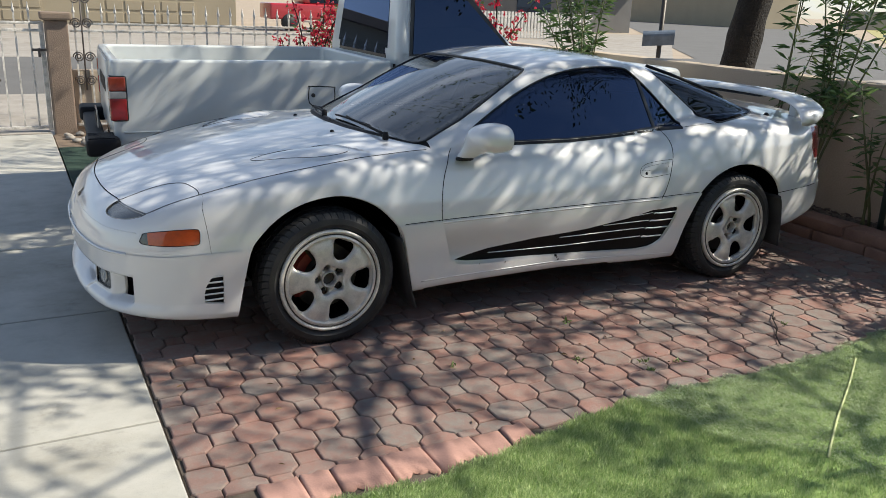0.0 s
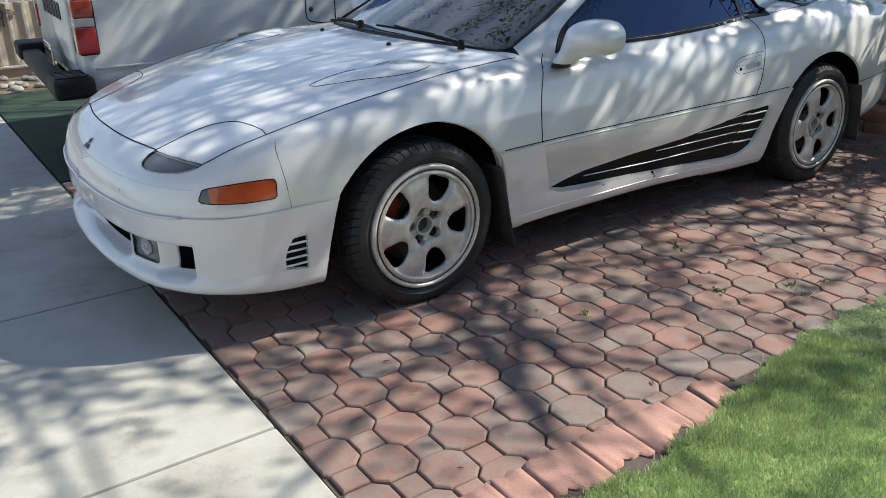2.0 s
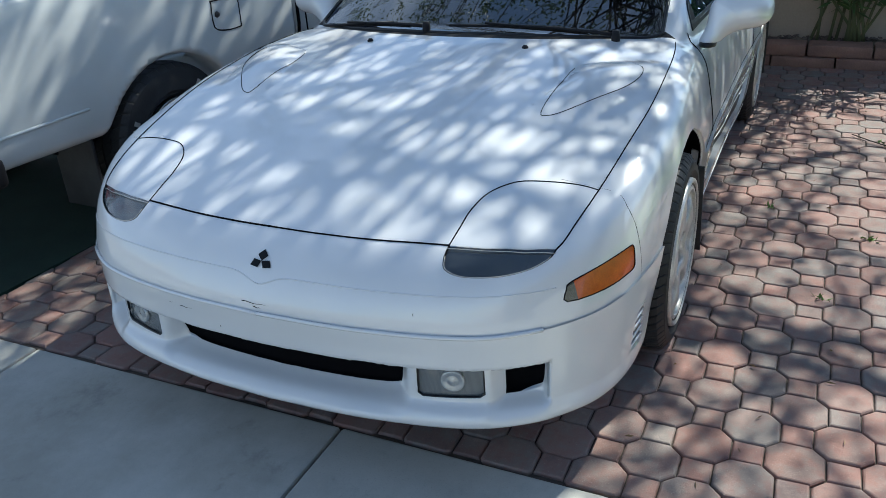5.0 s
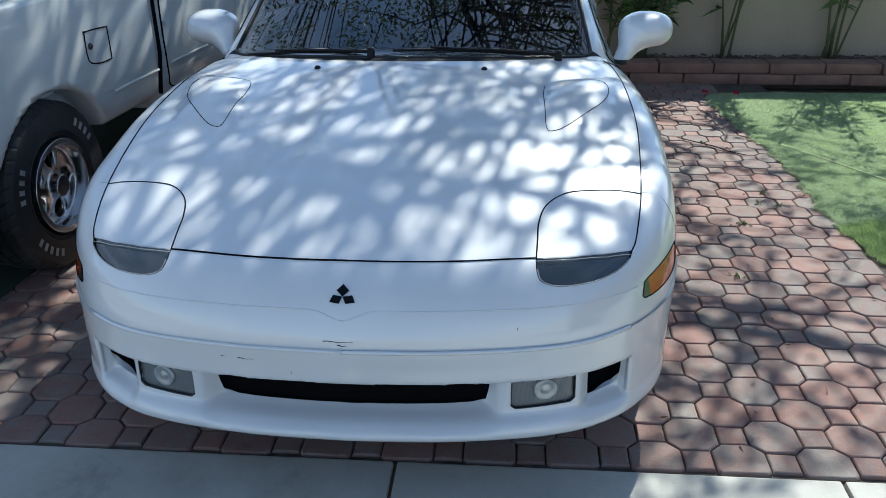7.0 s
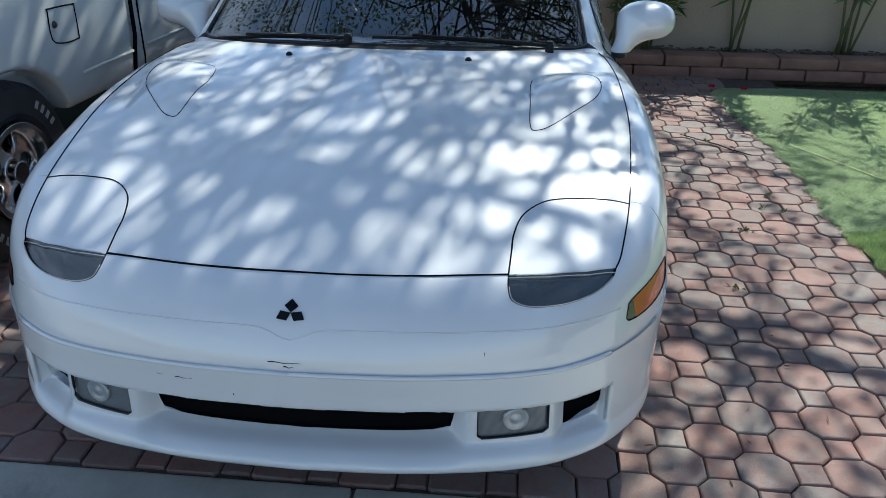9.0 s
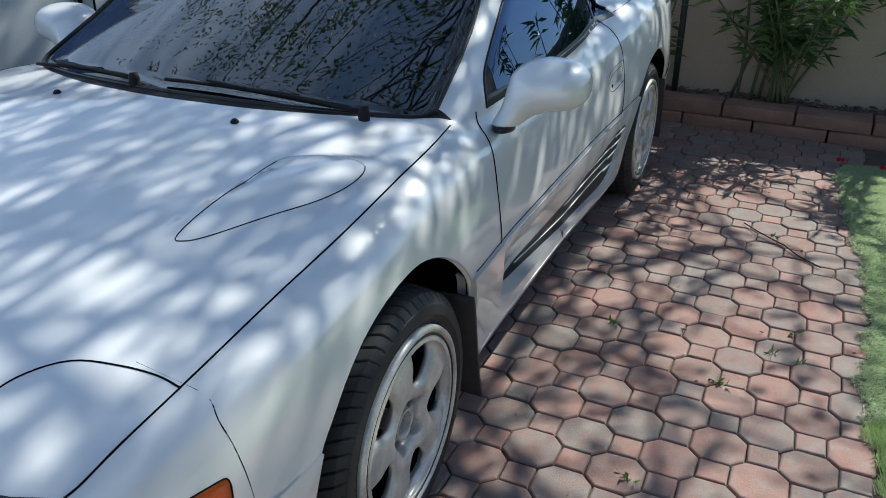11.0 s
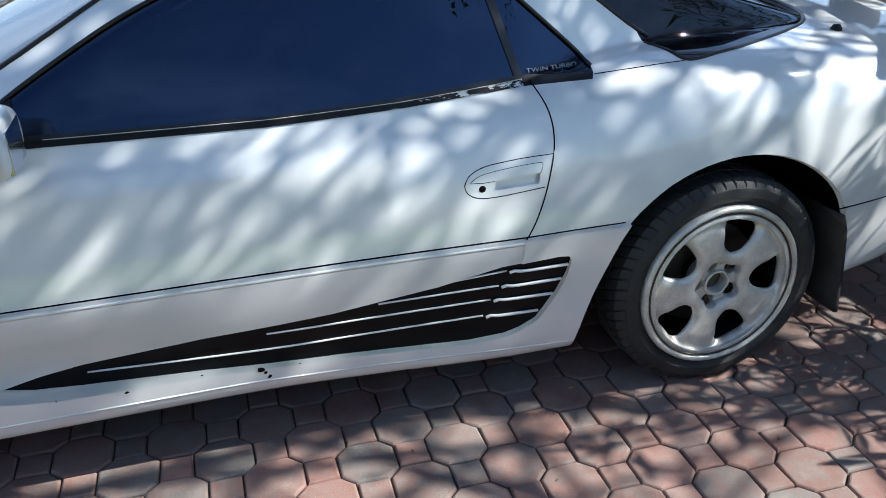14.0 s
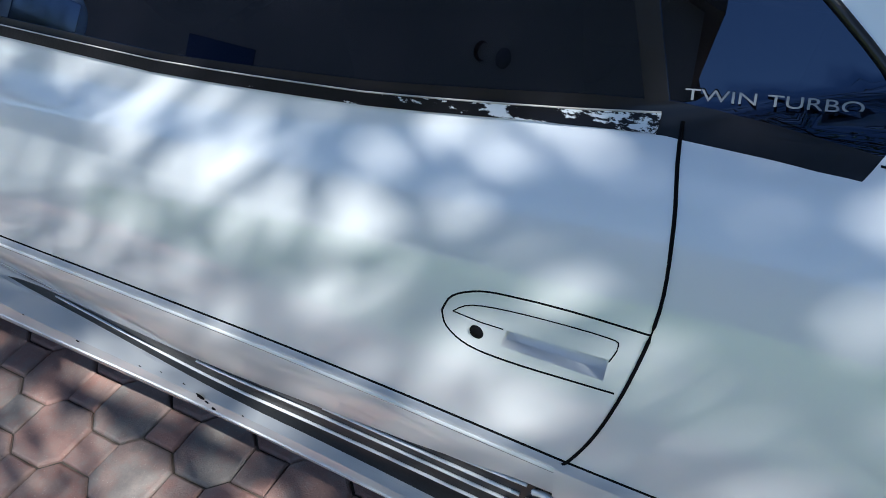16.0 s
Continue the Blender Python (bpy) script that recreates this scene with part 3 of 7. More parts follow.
for i in range(-4, 40):
    for j in range(-9, 25):
        x, y = -.5255 + i * STEP, -1.0590 + j * STEP
        key = "octagon" if (i + j) % 2 == 0 else "square"
        shape = OCT_SHAPE if key == "octagon" else SQ_SHAPE
        poly = [(x + a, y + b) for a, b in shape]
        cut_poly = clip_half(poly, -1, 0, .812)
        cut_poly = clip_half(cut_poly, 1, 0, 3.74)
        cut_poly = clip_half(cut_poly, 0, -1, 1.930 - (.05 if x < .35 else 0)) if len(cut_poly) > 2 else []
        cut_poly = clip_half(cut_poly, 0, 1, 1.60) if len(cut_poly) > 2 else []
        if len(cut_poly) < 3:
            continue
        ar = abs(sum(p[0] * q[1] - q[0] * p[1] for p, q in zip(cut_poly, cut_poly[1:] + cut_poly[:1]))) / 2
        if ar < .0012:
            continue
        stones.append((key, x, y, cut_poly, cut_poly == poly))
count = {"octagon": 0, "square": 0, "cut": 0}
for key, x, y, poly, is_whole in stones:
    kind = key if is_whole else "cut"
    dz, tx, ty = rs.gauss(0, .0014), rs.gauss(0, .006), rs.gauss(0, .006)
    if y < -.80 and x < 2.75 and count[kind] < 300:
        count[kind] += 1
        if is_whole:
            ob = new(key + "_paver", stone_mesh[key])
            ob.matrix_world = pose(x, y, dz, math.degrees(tx), math.degrees(ty), rs.choice((0, 90, 180, 270)) + rs.gauss(0, 1.2))
        else:
            me = bpy.data.meshes.new("cut_paver")
            V, F = stone_faces([(a - x, b - y) for a, b in poly])
            me.from_pydata(V, [], F)
            me.materials.append(M_PAVER)
            ob = new("cut_paver", me)
            ob.matrix_world = pose(x, y, dz)
        ob.parent = paving
    else:
        V, F = stone_faces(poly)
        o = len(far_V)
        far_V += [(a, b, c + dz + (a - x) * ty + (b - y) * tx) for a, b, c in V]
        far_F += [tuple(k + o for k in f) for f in F]
me = bpy.data.meshes.new("far_pavers")
me.from_pydata(far_V, [], far_F)
ob = mesh_part("joined_pavers", me, M_PAVER_FAR, paving)
ob["kind"] = "stuff"

# mortar edge and sand against the lawn
bm = bmesh.new()
rows_m = []
for k in range(60):
    x = -.62 + k * .018
    w = -2.03 + .05 * max(0, (x + .1)) + .022 * math.sin(k * .5) + .012 * math.sin(k * 2.3)
    rows_m.append((x, -1.872 + .006 * math.sin(k * 1.7), w))
a = 0
while a < 57:
    # broken pieces with cracks between them
    b = min(a + rs.randint(6, 11), 59)
    lift, skew = rs.gauss(.001, .003), rs.gauss(0, .006)
    up_v = [[bm.verts.new((x + (.004 if i == 0 else -.004 if i == b - a else 0) + skew * t, y0 + (y1 - y0) * t, lift - .003 * (t > .7))) for t in (0, .5, 1)] for i, (x, y0, y1) in enumerate(rows_m[a:b + 1])]
    dn_v = [[bm.verts.new((v.co.x, v.co.y, -.03)) for v in col] for col in up_v]
    n_ = len(up_v)
    for i in range(n_ - 1):
        for j in (0, 1):
            bm.faces.new((up_v[i][j], up_v[i][j + 1], up_v[i + 1][j + 1], up_v[i + 1][j]))
    loop = [(i, 0) for i in range(n_)] + [(n_ - 1, 1)] + [(i, 2) for i in range(n_ - 1, -1, -1)] + [(0, 1)]
    for (i, j), (k2, l2) in zip(loop, loop[1:] + loop[:1]):
        bm.faces.new((up_v[i][j], up_v[k2][l2], dn_v[k2][l2], dn_v[i][j]))
    a = b
bmesh.ops.recalc_face_normals(bm, faces=bm.faces[:])
ob = part("mortar_edge", bm, M_PINK, paving, "cracked pink mortar edging")

# artificial lawn: backing and blades
LAWN = [(-.42, -2.06), (-.1, -2.10), (.3, -2.03), (.7, -1.95), (1.1, -1.90), (1.6, -1.93), (2.1, -1.91), (2.5, -1.85), (2.9, -1.82), (3.25, -1.79), (3.36, -1.90), (3.42, -2.4), (3.5, -6.2), (-.82, -6.2), (-.82, -2.4)]
turf = sheet("artificial_lawn", LAWN, 0.006, M_TURF_BASE, "green artificial grass lawn with faint seams", "lawn", -0.06)
rg = np.random.RandomState(4)


def in_outline(px, py, poly):
    hit = np.zeros(len(px), bool)
    for (x1, y1), (x2, y2) in zip(poly, poly[1:] + poly[:1]):
        if y1 != y2:
            hit ^= ((y1 > py) != (y2 > py)) & (px < (x2 - x1) * (py - y1) / (y2 - y1) + x1)
    return hit


N_BLADES = 420000
bx, by = rg.uniform(-.85, 3.45, N_BLADES), -1.76 - rg.gamma(1.2, .62, N_BLADES)
ok_l = in_outline(bx, by, LAWN)
seam_l = (np.abs(bx - (1.27 + (by + 2.543) * 1.64)) < .010) & (by < -1.98) | (np.abs(by + 2.62) < .004)
ok_l &= ~seam_l
edge_x, edge_y = [], []
for (x1, y1), (x2, y2) in zip(LAWN[:11], LAWN[1:12]):
    n = int(math.dist((x1, y1), (x2, y2)) * 2600)
    t = rg.uniform(0, 1, n)
    wave = .012 * np.sin((x1 + (x2 - x1) * t) * 23) + .008 * np.sin((x1 + (x2 - x1) * t) * 61)
    edge_x.append(x1 + (x2 - x1) * t + rg.normal(0, .008, n))
    edge_y.append(y1 + (y2 - y1) * t + rg.normal(0, .010, n) + .006 + wave)
bx, by = np.concatenate([bx[ok_l]] + edge_x), np.concatenate([by[ok_l]] + edge_y)
# two lengths of turf: the one by the wall has its pile combed towards the drive, its sheen painted as paler blades
join = np.interp(-by, [1.7, 1.96, 2.22, 2.52, 2.71, 3.5, 6.0], [.80, .97, 1.0, 1.25, 1.33, 1.8, 3.2])
pale = bx > join + .02 * np.sin(by * 17)
n = len(bx)
ang = rg.uniform(0, 2 * math.pi, n)
lean = rg.normal(0, .0062, (n, 2)) + np.where(pale[:, None], [-.009, -.004], [.003, .002])
patch = .5 + .5 * np.sin(bx * 2.1 + 1.3 * np.sin(by * 1.7)) * np.sin(by * 2.6)
hgt = rg.uniform(.009, .019, n) * (0.85 + .30 * patch) * np.where(pale, .8, 1.0)
wd = rg.uniform(.0011, .0022, n)
V = np.empty((n, 3, 3))
V[:, 0] = np.stack([bx - np.cos(ang) * wd, by - np.sin(ang) * wd, np.full(n, .004)], 1)
V[:, 1] = np.stack([bx + np.cos(ang) * wd, by + np.sin(ang) * wd, np.full(n, .004)], 1)
V[:, 2] = np.stack([bx + lean[:, 0] * 1.3, by + lean[:, 1] * 1.3, .004 + hgt], 1)
for sel, m_turf in ((~pale, M_TURF), (pale, M_TURF_SHEEN)):
    k = int(sel.sum())
    me = bpy.data.meshes.new("blades")
    me.from_pydata(V[sel].reshape(-1, 3).tolist(), [], np.arange(k * 3).reshape(-1, 3).tolist())
    tagged(mesh_part("grass_blades", me, m_turf, turf), kind="stuff")
# the folded edge where two lengths of turf meet
fold = tube(bmesh.new(), smooth_line([(2.15, -2.005, .008), (1.86, -2.185, .011), (1.56, -2.360, .012), (1.27, -2.543, .009)], 5), .0048, 7)
part("turf_fold", fold, M_TURF_EDGE, turf, "pale folded seam of the turf")

carpet = sheet("green_carpet", [(-.81, 1.62), (-.2, 1.60), (.6, 1.57), (3.75, 1.50), (3.75, 4.6), (-.81, 4.6)], 0.004, M_CARPET, "dark green outdoor carpet under the pickup", "carpet", -0.05)
gravel_bed = sheet("gravel_strip", [(-.81, 4.62), (3.9, 4.62), (3.9, 5.5), (-.81, 5.5)], -.01, M_SOIL, "strip of soil and stones along the fence", "soil", -.08)

# garden wall, planting bed and its edging blocks
wall_b = part("wall_east", boxed((4.2, -9, -.1), (4.40, 5.5, 1.07), .014), M_STUCCO, None, smooth=False)
tagged(wall_b, "low tan stucco garden wall", "wall", kind="structure")
bed = sheet("planting_bed", [(3.90, -9), (4.21, -9), (4.21, 4.6), (3.90, 4.6)], .105, M_SOIL, "dry soil bed with bark chips beside the wall", "soil", -.08)


def block_mesh(L, h, seed):
    """A split-faced edging block."""
    bm = box(bmesh.new(), (0, 0, 0), (.19, L, h), .012, 2)
    bmesh.ops.subdivide_edges(bm, edges=[e for e in bm.edges if e.calc_length() > .1], cuts=5, use_grid_fill=True)
    for v in bm.verts:
        k = noise.noise(v.co * 14 + Vector((seed * 7.1, 0, 0)))
        v.co.x += .006 * k
        v.co.z += .004 * k * (v.co.z > .5 * h)
    me = bpy.data.meshes.new("edging_block")
    bm.to_mesh(me)
    bm.free()
    me.shade_smooth()
    me.set_sharp_from_angle(angle=radians(40))
    me.materials.append(M_KERB)
    return me


BLOCKS = [block_mesh(.405, .078, 1), block_mesh(.405, .078, 2), block_mesh(.405, .078, 3)]
for row in (0, 1):
    for i in range(22):
        y = -5.45 + i * .415 + row * .19
        if y > 3.7:
            continue
        k = new("edging_block", BLOCKS[(i * 2 + row) % 3])
        k.matrix_world = pose(3.735 + row * .018 + rs.gauss(0, .004), y, -.012 + row * .081, 0, 0, rs.gauss(0, .7))
        tagged(k, "reddish split-face concrete edging block", "edging block", "blocks edging the planting bed")

chips_V, chips_F = [], []
for _ in range(2600):
    x, y = rs.uniform(3.935, 4.19), rs.uniform(-5, 3.5)
    a, s = rs.uniform(0, 6.28), rs.uniform(.008, .024)
    z = .107 + rs.uniform(0, .018)
    t = rs.uniform(-.5, .5)
    o = len(chips_V)
    for u, v, wz in ((-1, -.4, 0), (1, -.45, 0), (1.1, .4, 0), (-.9, .45, 0), (-.8, -.3, .5), (.8, -.3, .5), (.8, .3, .45), (-.7, .3, .5)):
        chips_V.append((x + (u * math.cos(a) - v * math.sin(a)) * s, y + (u * math.sin(a) + v * math.cos(a)) * s, z + wz * s + t * u * s * .5))
    chips_F += [tuple(o + k for k in f) for f in ((0, 1, 5, 4), (1, 2, 6, 5), (2, 3, 7, 6), (3, 0, 4, 7), (4, 5, 6, 7))]
me = bpy.data.meshes.new("chips")
me.from_pydata(chips_V, [], chips_F)
tagged(mesh_part("bark_chips", me, M_CHIPS), "grey and brown bark chips on the bed", "mulch", kind="stuff")


# ---- the white coupe ----
# The front axle stands at x = 0, the rear axle at x = 2.47; the nose points to -x, and the body is symmetric about y = 0.
c_width = pchip([(-1.0, .885), (-.4, .892), (0, .905), (.35, .899), (.7, .888), (1.4, .888), (2.0, .900), (2.47, .922), (2.9, .908), (3.4, .87), (3.7, .84)])
c_side = pchip([(.05, -.09), (.15, -.052), (.22, -.034), (.32, -.026), (.45, -.008), (.53, -.002), (.60, -.010), (.67, -.024), (.72, -.036),
                (.78, -.058), (.83, -.090), (.87, -.122), (.92, -.18), (1.0, -.30), (1.1, -.5)])
c_lift = pchip([(-1, -.01), (-.4, .0), (0, .035), (.4, .015), (.8, 0), (1.7, 0), (2.1, .035), (2.5, .07), (3.0, .055), (3.6, .03)])
c_top = pchip([(-1.05, .50), (-.985, .545), (-.944, .588), (-.87, .636), (-.787, .668), (-.65, .712), (-.5, .752), (-.2, .815), (.1, .862),
               (.26, .884), (.5, .905), (1.0, .90), (1.6, .915), (2.0, .945), (2.3, .972), (2.6, .968), (3.0, .945), (3.4, .925), (3.65, .90)])
c_drop = pchip([(-1, .10), (-.75, .085), (-.54, .070), (-.2, .060), (.15, .068), (.45, .10), (.6, .12), (1.5, .09), (2.3, .075), (3.5, .08)])
c_nose_y = pchip([(0, -.985), (.2, -.977), (.4, -.952), (.55, -.915), (.68, -.842), (.77, -.745), (.83, -.64), (.87, -.52), (.90, -.36), (.93, -.1), (1.0, .5)])
c_nose_z = pchip([(.05, .09), (.168, .030), (.192, -.004), (.212, -.013), (.230, -.010), (.26, 0), (.40, .0), (.47, -.004), (.52, .008), (.58, .03), (.65, .07), (.8, .2)])
c_tail_y = pchip([(0, 3.54), (.3, 3.52), (.55, 3.46), (.70, 3.38), (.80, 3.27), (.86, 3.13), (.91, 2.88), (1.0, 2.4)])
c_tail_z = pchip([(.1, -.16), (.22, -.09), (.32, -.02), (.45, 0), (.58, -.005), (.62, -.03), (.82, -.07), (.95, -.12)])
c_floor = pchip([(-1.0, .192), (-.7, .188), (-.5, .178), (-.3, .17), (.25, .176), (.6, .190), (.85, .198), (1.25, .203), (1.6, .187), (2.0, .171), (2.6, .21), (2.96, .284), (3.175, .335), (3.35, .38), (3.6, .40)])
c_roof = pchip([(-.2, .30), (.0, .50), (.20, .80), (.40, .905), (.60, 1.000), (.80, 1.088), (.98, 1.163), (1.12, 1.214), (1.25, 1.247), (1.40, 1.268), (1.58, 1.276), (1.80, 1.262),
                (2.0, 1.226), (2.2, 1.176), (2.45, 1.104), (2.7, 1.026), (2.9, .962), (3.1, .89)])
c_cabin = pchip([(.2, .745), (.55, .752), (1.0, .772), (1.4, .778), (1.62, .773), (1.92, .752), (2.08, .722), (2.3, .69), (2.6, .645), (2.85, .58), (3.1, .50)])


k_nose = pchip([(0, 1), (.4, .95), (.7, .75), (.83, .5), (.95, .2)])
k_tail = pchip([(0, 1), (.5, .95), (.75, .75), (.88, .5), (1, .25)])
c_lip = pchip([(.20, -.03), (.222, -.006), (.236, .016), (.250, .060), (.262, .078), (.30, .085), (.37, .088), (.5, .09)])
c_open = pchip([(0, 1), (.335, 1), (.40, .42), (.575, .40), (.61, .82), (.66, .82), (.69, .66), (.708, .34), (.722, .06), (.74, 0)])
c_reach = pchip([(0, .30), (.4, .30), (.64, .18), (.70, .05), (.735, -.10), (.84, -.4)])


def body_field(x, y, z):
    w = np.abs(y)
    zz = z - c_lift(x)
    side = (w - (c_width(x) + c_side(zz))) * 0.93
    u, v = x + 0.03 + (w - 0.60) * -0.45, w - 0.605 - 0.22 * (x + 0.03)
    scoop = 0.021 * np.clip(1 - (u / 0.22) ** 2, 0, 1) * np.clip(1 - (v / 0.11) ** 2, 0, 1) ** 0.7 * (1 + u * 2.2)
    top = (z - (c_top(x) - c_drop(x) * w * w + scoop)) * 0.95
    nose = (c_nose_y(w) + c_nose_z(z) - x) * k_nose(w)
    tail = (x - (c_tail_y(w) + c_tail_z(z))) * k_tail(w)
    under = c_floor(x) - z
    d = smax(side, top, 0.07)
    d = smax(d, nose, 0.055)
    wide = c_open(w)
    lip = c_nose_y(w) + c_nose_z(z) + (c_lip(z) - c_nose_z(z)) * wide - 0.012 * (1 - wide) - x
    reach = c_reach(w)
    d = smax(d, np.minimum(np.minimum(lip, (.3675 - z)), reach), 0.010)
    d = smax(d, tail, 0.05)
    d = smax(d, under, 0.035)
    return d


def cabin_field(x, y, z):
    w = np.abs(y)
    xs = x - np.where(x < 1.2, 0.26, 0.0) * w * w * np.clip((1.25 - x) / 0.5, 0, 1)
    roof = (z - (c_roof(xs) - 0.085 * w * w)) * 0.88
    side = (w - (c_cabin(x) - 0.40 * (z - 0.87))) * 0.93
    d = smax(roof, side, 0.075)
    d = smax(d, x - 3.02, 0.03)
    return smax(d, 0.70 - z, 0.02)


def coupe_field(x, y, z):
    return smin(body_field(x, y, z), cabin_field(x, y, z), 0.012)


def cut(bm, pts, axis, ok):
    """Cut faces along a polyline seen along an axis: 'y' takes (x, z), 'z' takes (x, y), 'x' takes (y, z)."""
    ia, ib = {"y": (0, 2), "z": (0, 1), "x": (1, 2)}[axis]
    lo = [min(p[i] for p in pts) - 0.03 for i in (0, 1)]
    hi = [max(p[i] for p in pts) + 0.03 for i in (0, 1)]
    cand = set()
    for f in bm.faces:
        c = f.calc_center_median()
        if lo[0] <= c[ia] <= hi[0] and lo[1] <= c[ib] <= hi[1] and ok(c, f.normal):
            cand.add(f)
    for (x1, y1), (x2, y2) in zip(pts, pts[1:]):
        n = Vector((0, 0, 0))
        n[ia], n[ib] = y2 - y1, x1 - x2
        if n.length < 1e-7:
            continue
        co = Vector((0, 0, 0))
        co[ia], co[ib] = x1, y1
        a0, a1, b0, b1 = min(x1, x2) - .002, max(x1, x2) + .002, min(y1, y2) - .002, max(y1, y2) + .002
        use = []
        for f in cand:
            ua = [v.co[ia] for v in f.verts]
            if max(ua) < a0 or min(ua) > a1:
                continue
            ub = [v.co[ib] for v in f.verts]
            if max(ub) < b0 or min(ub) > b1:
                continue
            use.append(f)
        if not use:
            continue
        geom = list({e for f in use for e in f.edges} | {v for f in use for v in f.verts}) + use
        r = bmesh.ops.bisect_plane(bm, geom=geom, dist=0.0004, plane_co=co, plane_no=n.normalized())
        cand.difference_update(use)
        cand.update(g for g in r["geom"] if isinstance(g, bmesh.types.BMFace) and g.is_valid)
        cand = {f for f in cand if f.is_valid}


# outlines of panels and openings: side views as (x, z), top views as (x, y), front views as (y, z), for the half y < 0
ARCH_F = smooth_line([(.437, .11), (.415, .205), (.390, .32), (.366, .43), (.340, .508), (.290, .570), (.23, .624), (.15, .665), (.06, .688), (-.03, .686), (-.115, .668), (-.19, .638),
                      (-.26, .592), (-.315, .537), (-.355, .475), (-.385, .33), (-.408, .20), (-.42, .11)], 3)
ARCH_R = smooth_line([(2.885, .20), (2.875, .30), (2.855, .41), (2.826, .50), (2.780, .567), (2.71, .627), (2.63, .668), (2.54, .690), (2.44, .691), (2.34, .667), (2.25, .620), (2.172, .545),
                      (2.122, .43), (2.078, .29), (2.058, .20), (2.045, .11)], 3)
DOOR_FRONT = smooth_line([(.70, .93), (.654, .850), (.605, .790), (.575, .735), (.556, .64), (.552, .54), (.563, .49), (.591, .40), (.615, .318)], 5)
DOOR_REAR = smooth_line([(1.945, .93), (1.955, .890), (1.975, .835), (1.979, .767), (1.962, .685), (1.935, .605), (1.905, .545), (1.895, .535)], 5)
CLAD_TOP = [(.30, .527), (.552, .529), (1.2, .535), (1.895, .539), (2.25, .550)]
SILL_LINE = smooth_line([(.615, .318), (.66, .302), (.73, .289), (.838, .284), (1.113, .282), (1.42, .271), (1.764, .251), (1.88, .259)], 4)
CLAD_REAR = [(1.895, .5395), (1.893, .51), (1.885, .45), (1.88, .36), (1.88, .262)]
STRAKE = [(.658, .3035), (.74, .325), (.844, .347), (1.118, .384), (1.418, .405), (1.678, .440), (1.839, .474), (1.99, .484), (2.015, .481), (2.022, .468),
          (2.014, .424), (1.995, .37), (1.965, .32), (1.945, .292), (1.90, .268), (1.86, .2565), (1.764, .2515), (1.42, .2715), (1.113, .2825), (.838, .2845), (.73, .2895), (.658, .3035)]
WINDOW = smooth_line([(.715, .846), (.76, .912), (.832, .965), (1.008, 1.066), (1.115, 1.116), (1.225, 1.158), (1.33, 1.186), (1.47, 1.207), (1.62, 1.214), (1.76, 1.206), (1.81, 1.184),
                      (1.93, 1.088), (2.034, .998), (2.098, .940), (2.119, .912), (2.105, .889)], 3) + [(1.946, .881), (1.866, .875), (1.627, .860), (1.324, .850), (1.054, .850), (.863, .850), (.715, .846)]
BELT_MID = [(.70, .862), (.863, .8645), (1.054, .8645), (1.324, .8645), (1.627, .8735), (1.866, .8885), (1.935, .8935)]


def BP(z):
    """The front edge of the pillar trim."""
    return 1.920 + (.895 - z) * .30


GLASS_LOW = [(.70, .875), (1.06, .873), (1.33, .872), (1.632, .884), (1.872, .901), (1.945, .903), (2.00, .899), (2.12, .902)]
BPILLAR = [(BP(1.24), 1.24), (BP(.85), .85)]
BPILLAR_B = [(BP(1.24) + .021, 1.24), (BP(.85) + .021, .85)]
BUMPER_TOP = [(-1.1, .462), (-.7, .466), (-.50, .482), (-.36, .488), (-.30, .488)]
NOSE_SEAM = smooth_line([(-.50, .78), (-.522, .705), (-.535, .672), (-.532, .63), (-.522, .55), (-.515, .478)], 5)
HOOD_SIDE = smooth_line([(.62, -.745), (.556, -.738), (.40, -.762), (.20, -.778), (-.08, -.784), (-.30, -.772), (-.53, -.750), (-.69, -.722), (-.737, -.706)], 5)
HOOD_FRONT = smooth_line([(-.858, .02), (-.856, -.12), (-.843, -.28), (-.813, -.463)], 5)
COWL = smooth_line([(.282, .02), (.29, -.12), (.312, -.28), (.362, -.44), (.43, -.58), (.51, -.683), (.556, -.738)], 5)
LID = smooth_line([(-.813, -.463), (-.75, -.467), (-.688, -.471), (-.617, -.493), (-.559, -.549), (-.535, -.63), (-.526, -.70), (-.53, -.750)], 5)
LAMP_TOP = [(-.813, -.463), (-.795, -.55), (-.768, -.64), (-.737, -.706)]
LAMP_LOW = smooth_line([(-.813, -.463), (-.852, -.465), (-.872, -.478), (-.872, -.524), (-.848, -.594), (-.808, -.655), (-.765, -.695), (-.737, -.706)], 5)
SCREEN = smooth_line([(.322, .02), (.335, -.20), (.375, -.40), (.44, -.56), (.50, -.66), (.545, -.693)], 4) + smooth_line([(.545, -.693), (.84, -.662), (1.10, -.602), (1.15, -.575)], 3)[1:] + \
    smooth_line([(1.15, -.575), (1.168, -.54), (1.15, -.33), (1.132, -.05), (1.13, .02)], 4)[1:]
HATCH = smooth_line([(1.90, 1.36), (1.965, 1.215), (2.06, 1.135), (2.17, 1.055), (2.28, .975), (2.35, .940), (2.45, .936), (2.70, .950)], 4) + [(2.92, .955)]
HATCH_TOP = [(x, -(float(c_cabin(x)) - .40 * (float(c_top(x)) - .035 - .87) - .010)) for x in np.linspace(2.27, 2.98, 24)]
HATCH_PLAN = smooth_line([(2.24, -.630), (2.300, -.668), (2.332, -.735), (2.350, -.775), (2.385, -.782), (2.45, -.768), (2.55, -.738), (2.69, -.668), (2.80, -.600), (2.90, -.515), (2.97, -.38), (2.99, -.20), (2.995, .02)], 4)
HATCH_POLY = HATCH_PLAN + [(2.24, .02)]
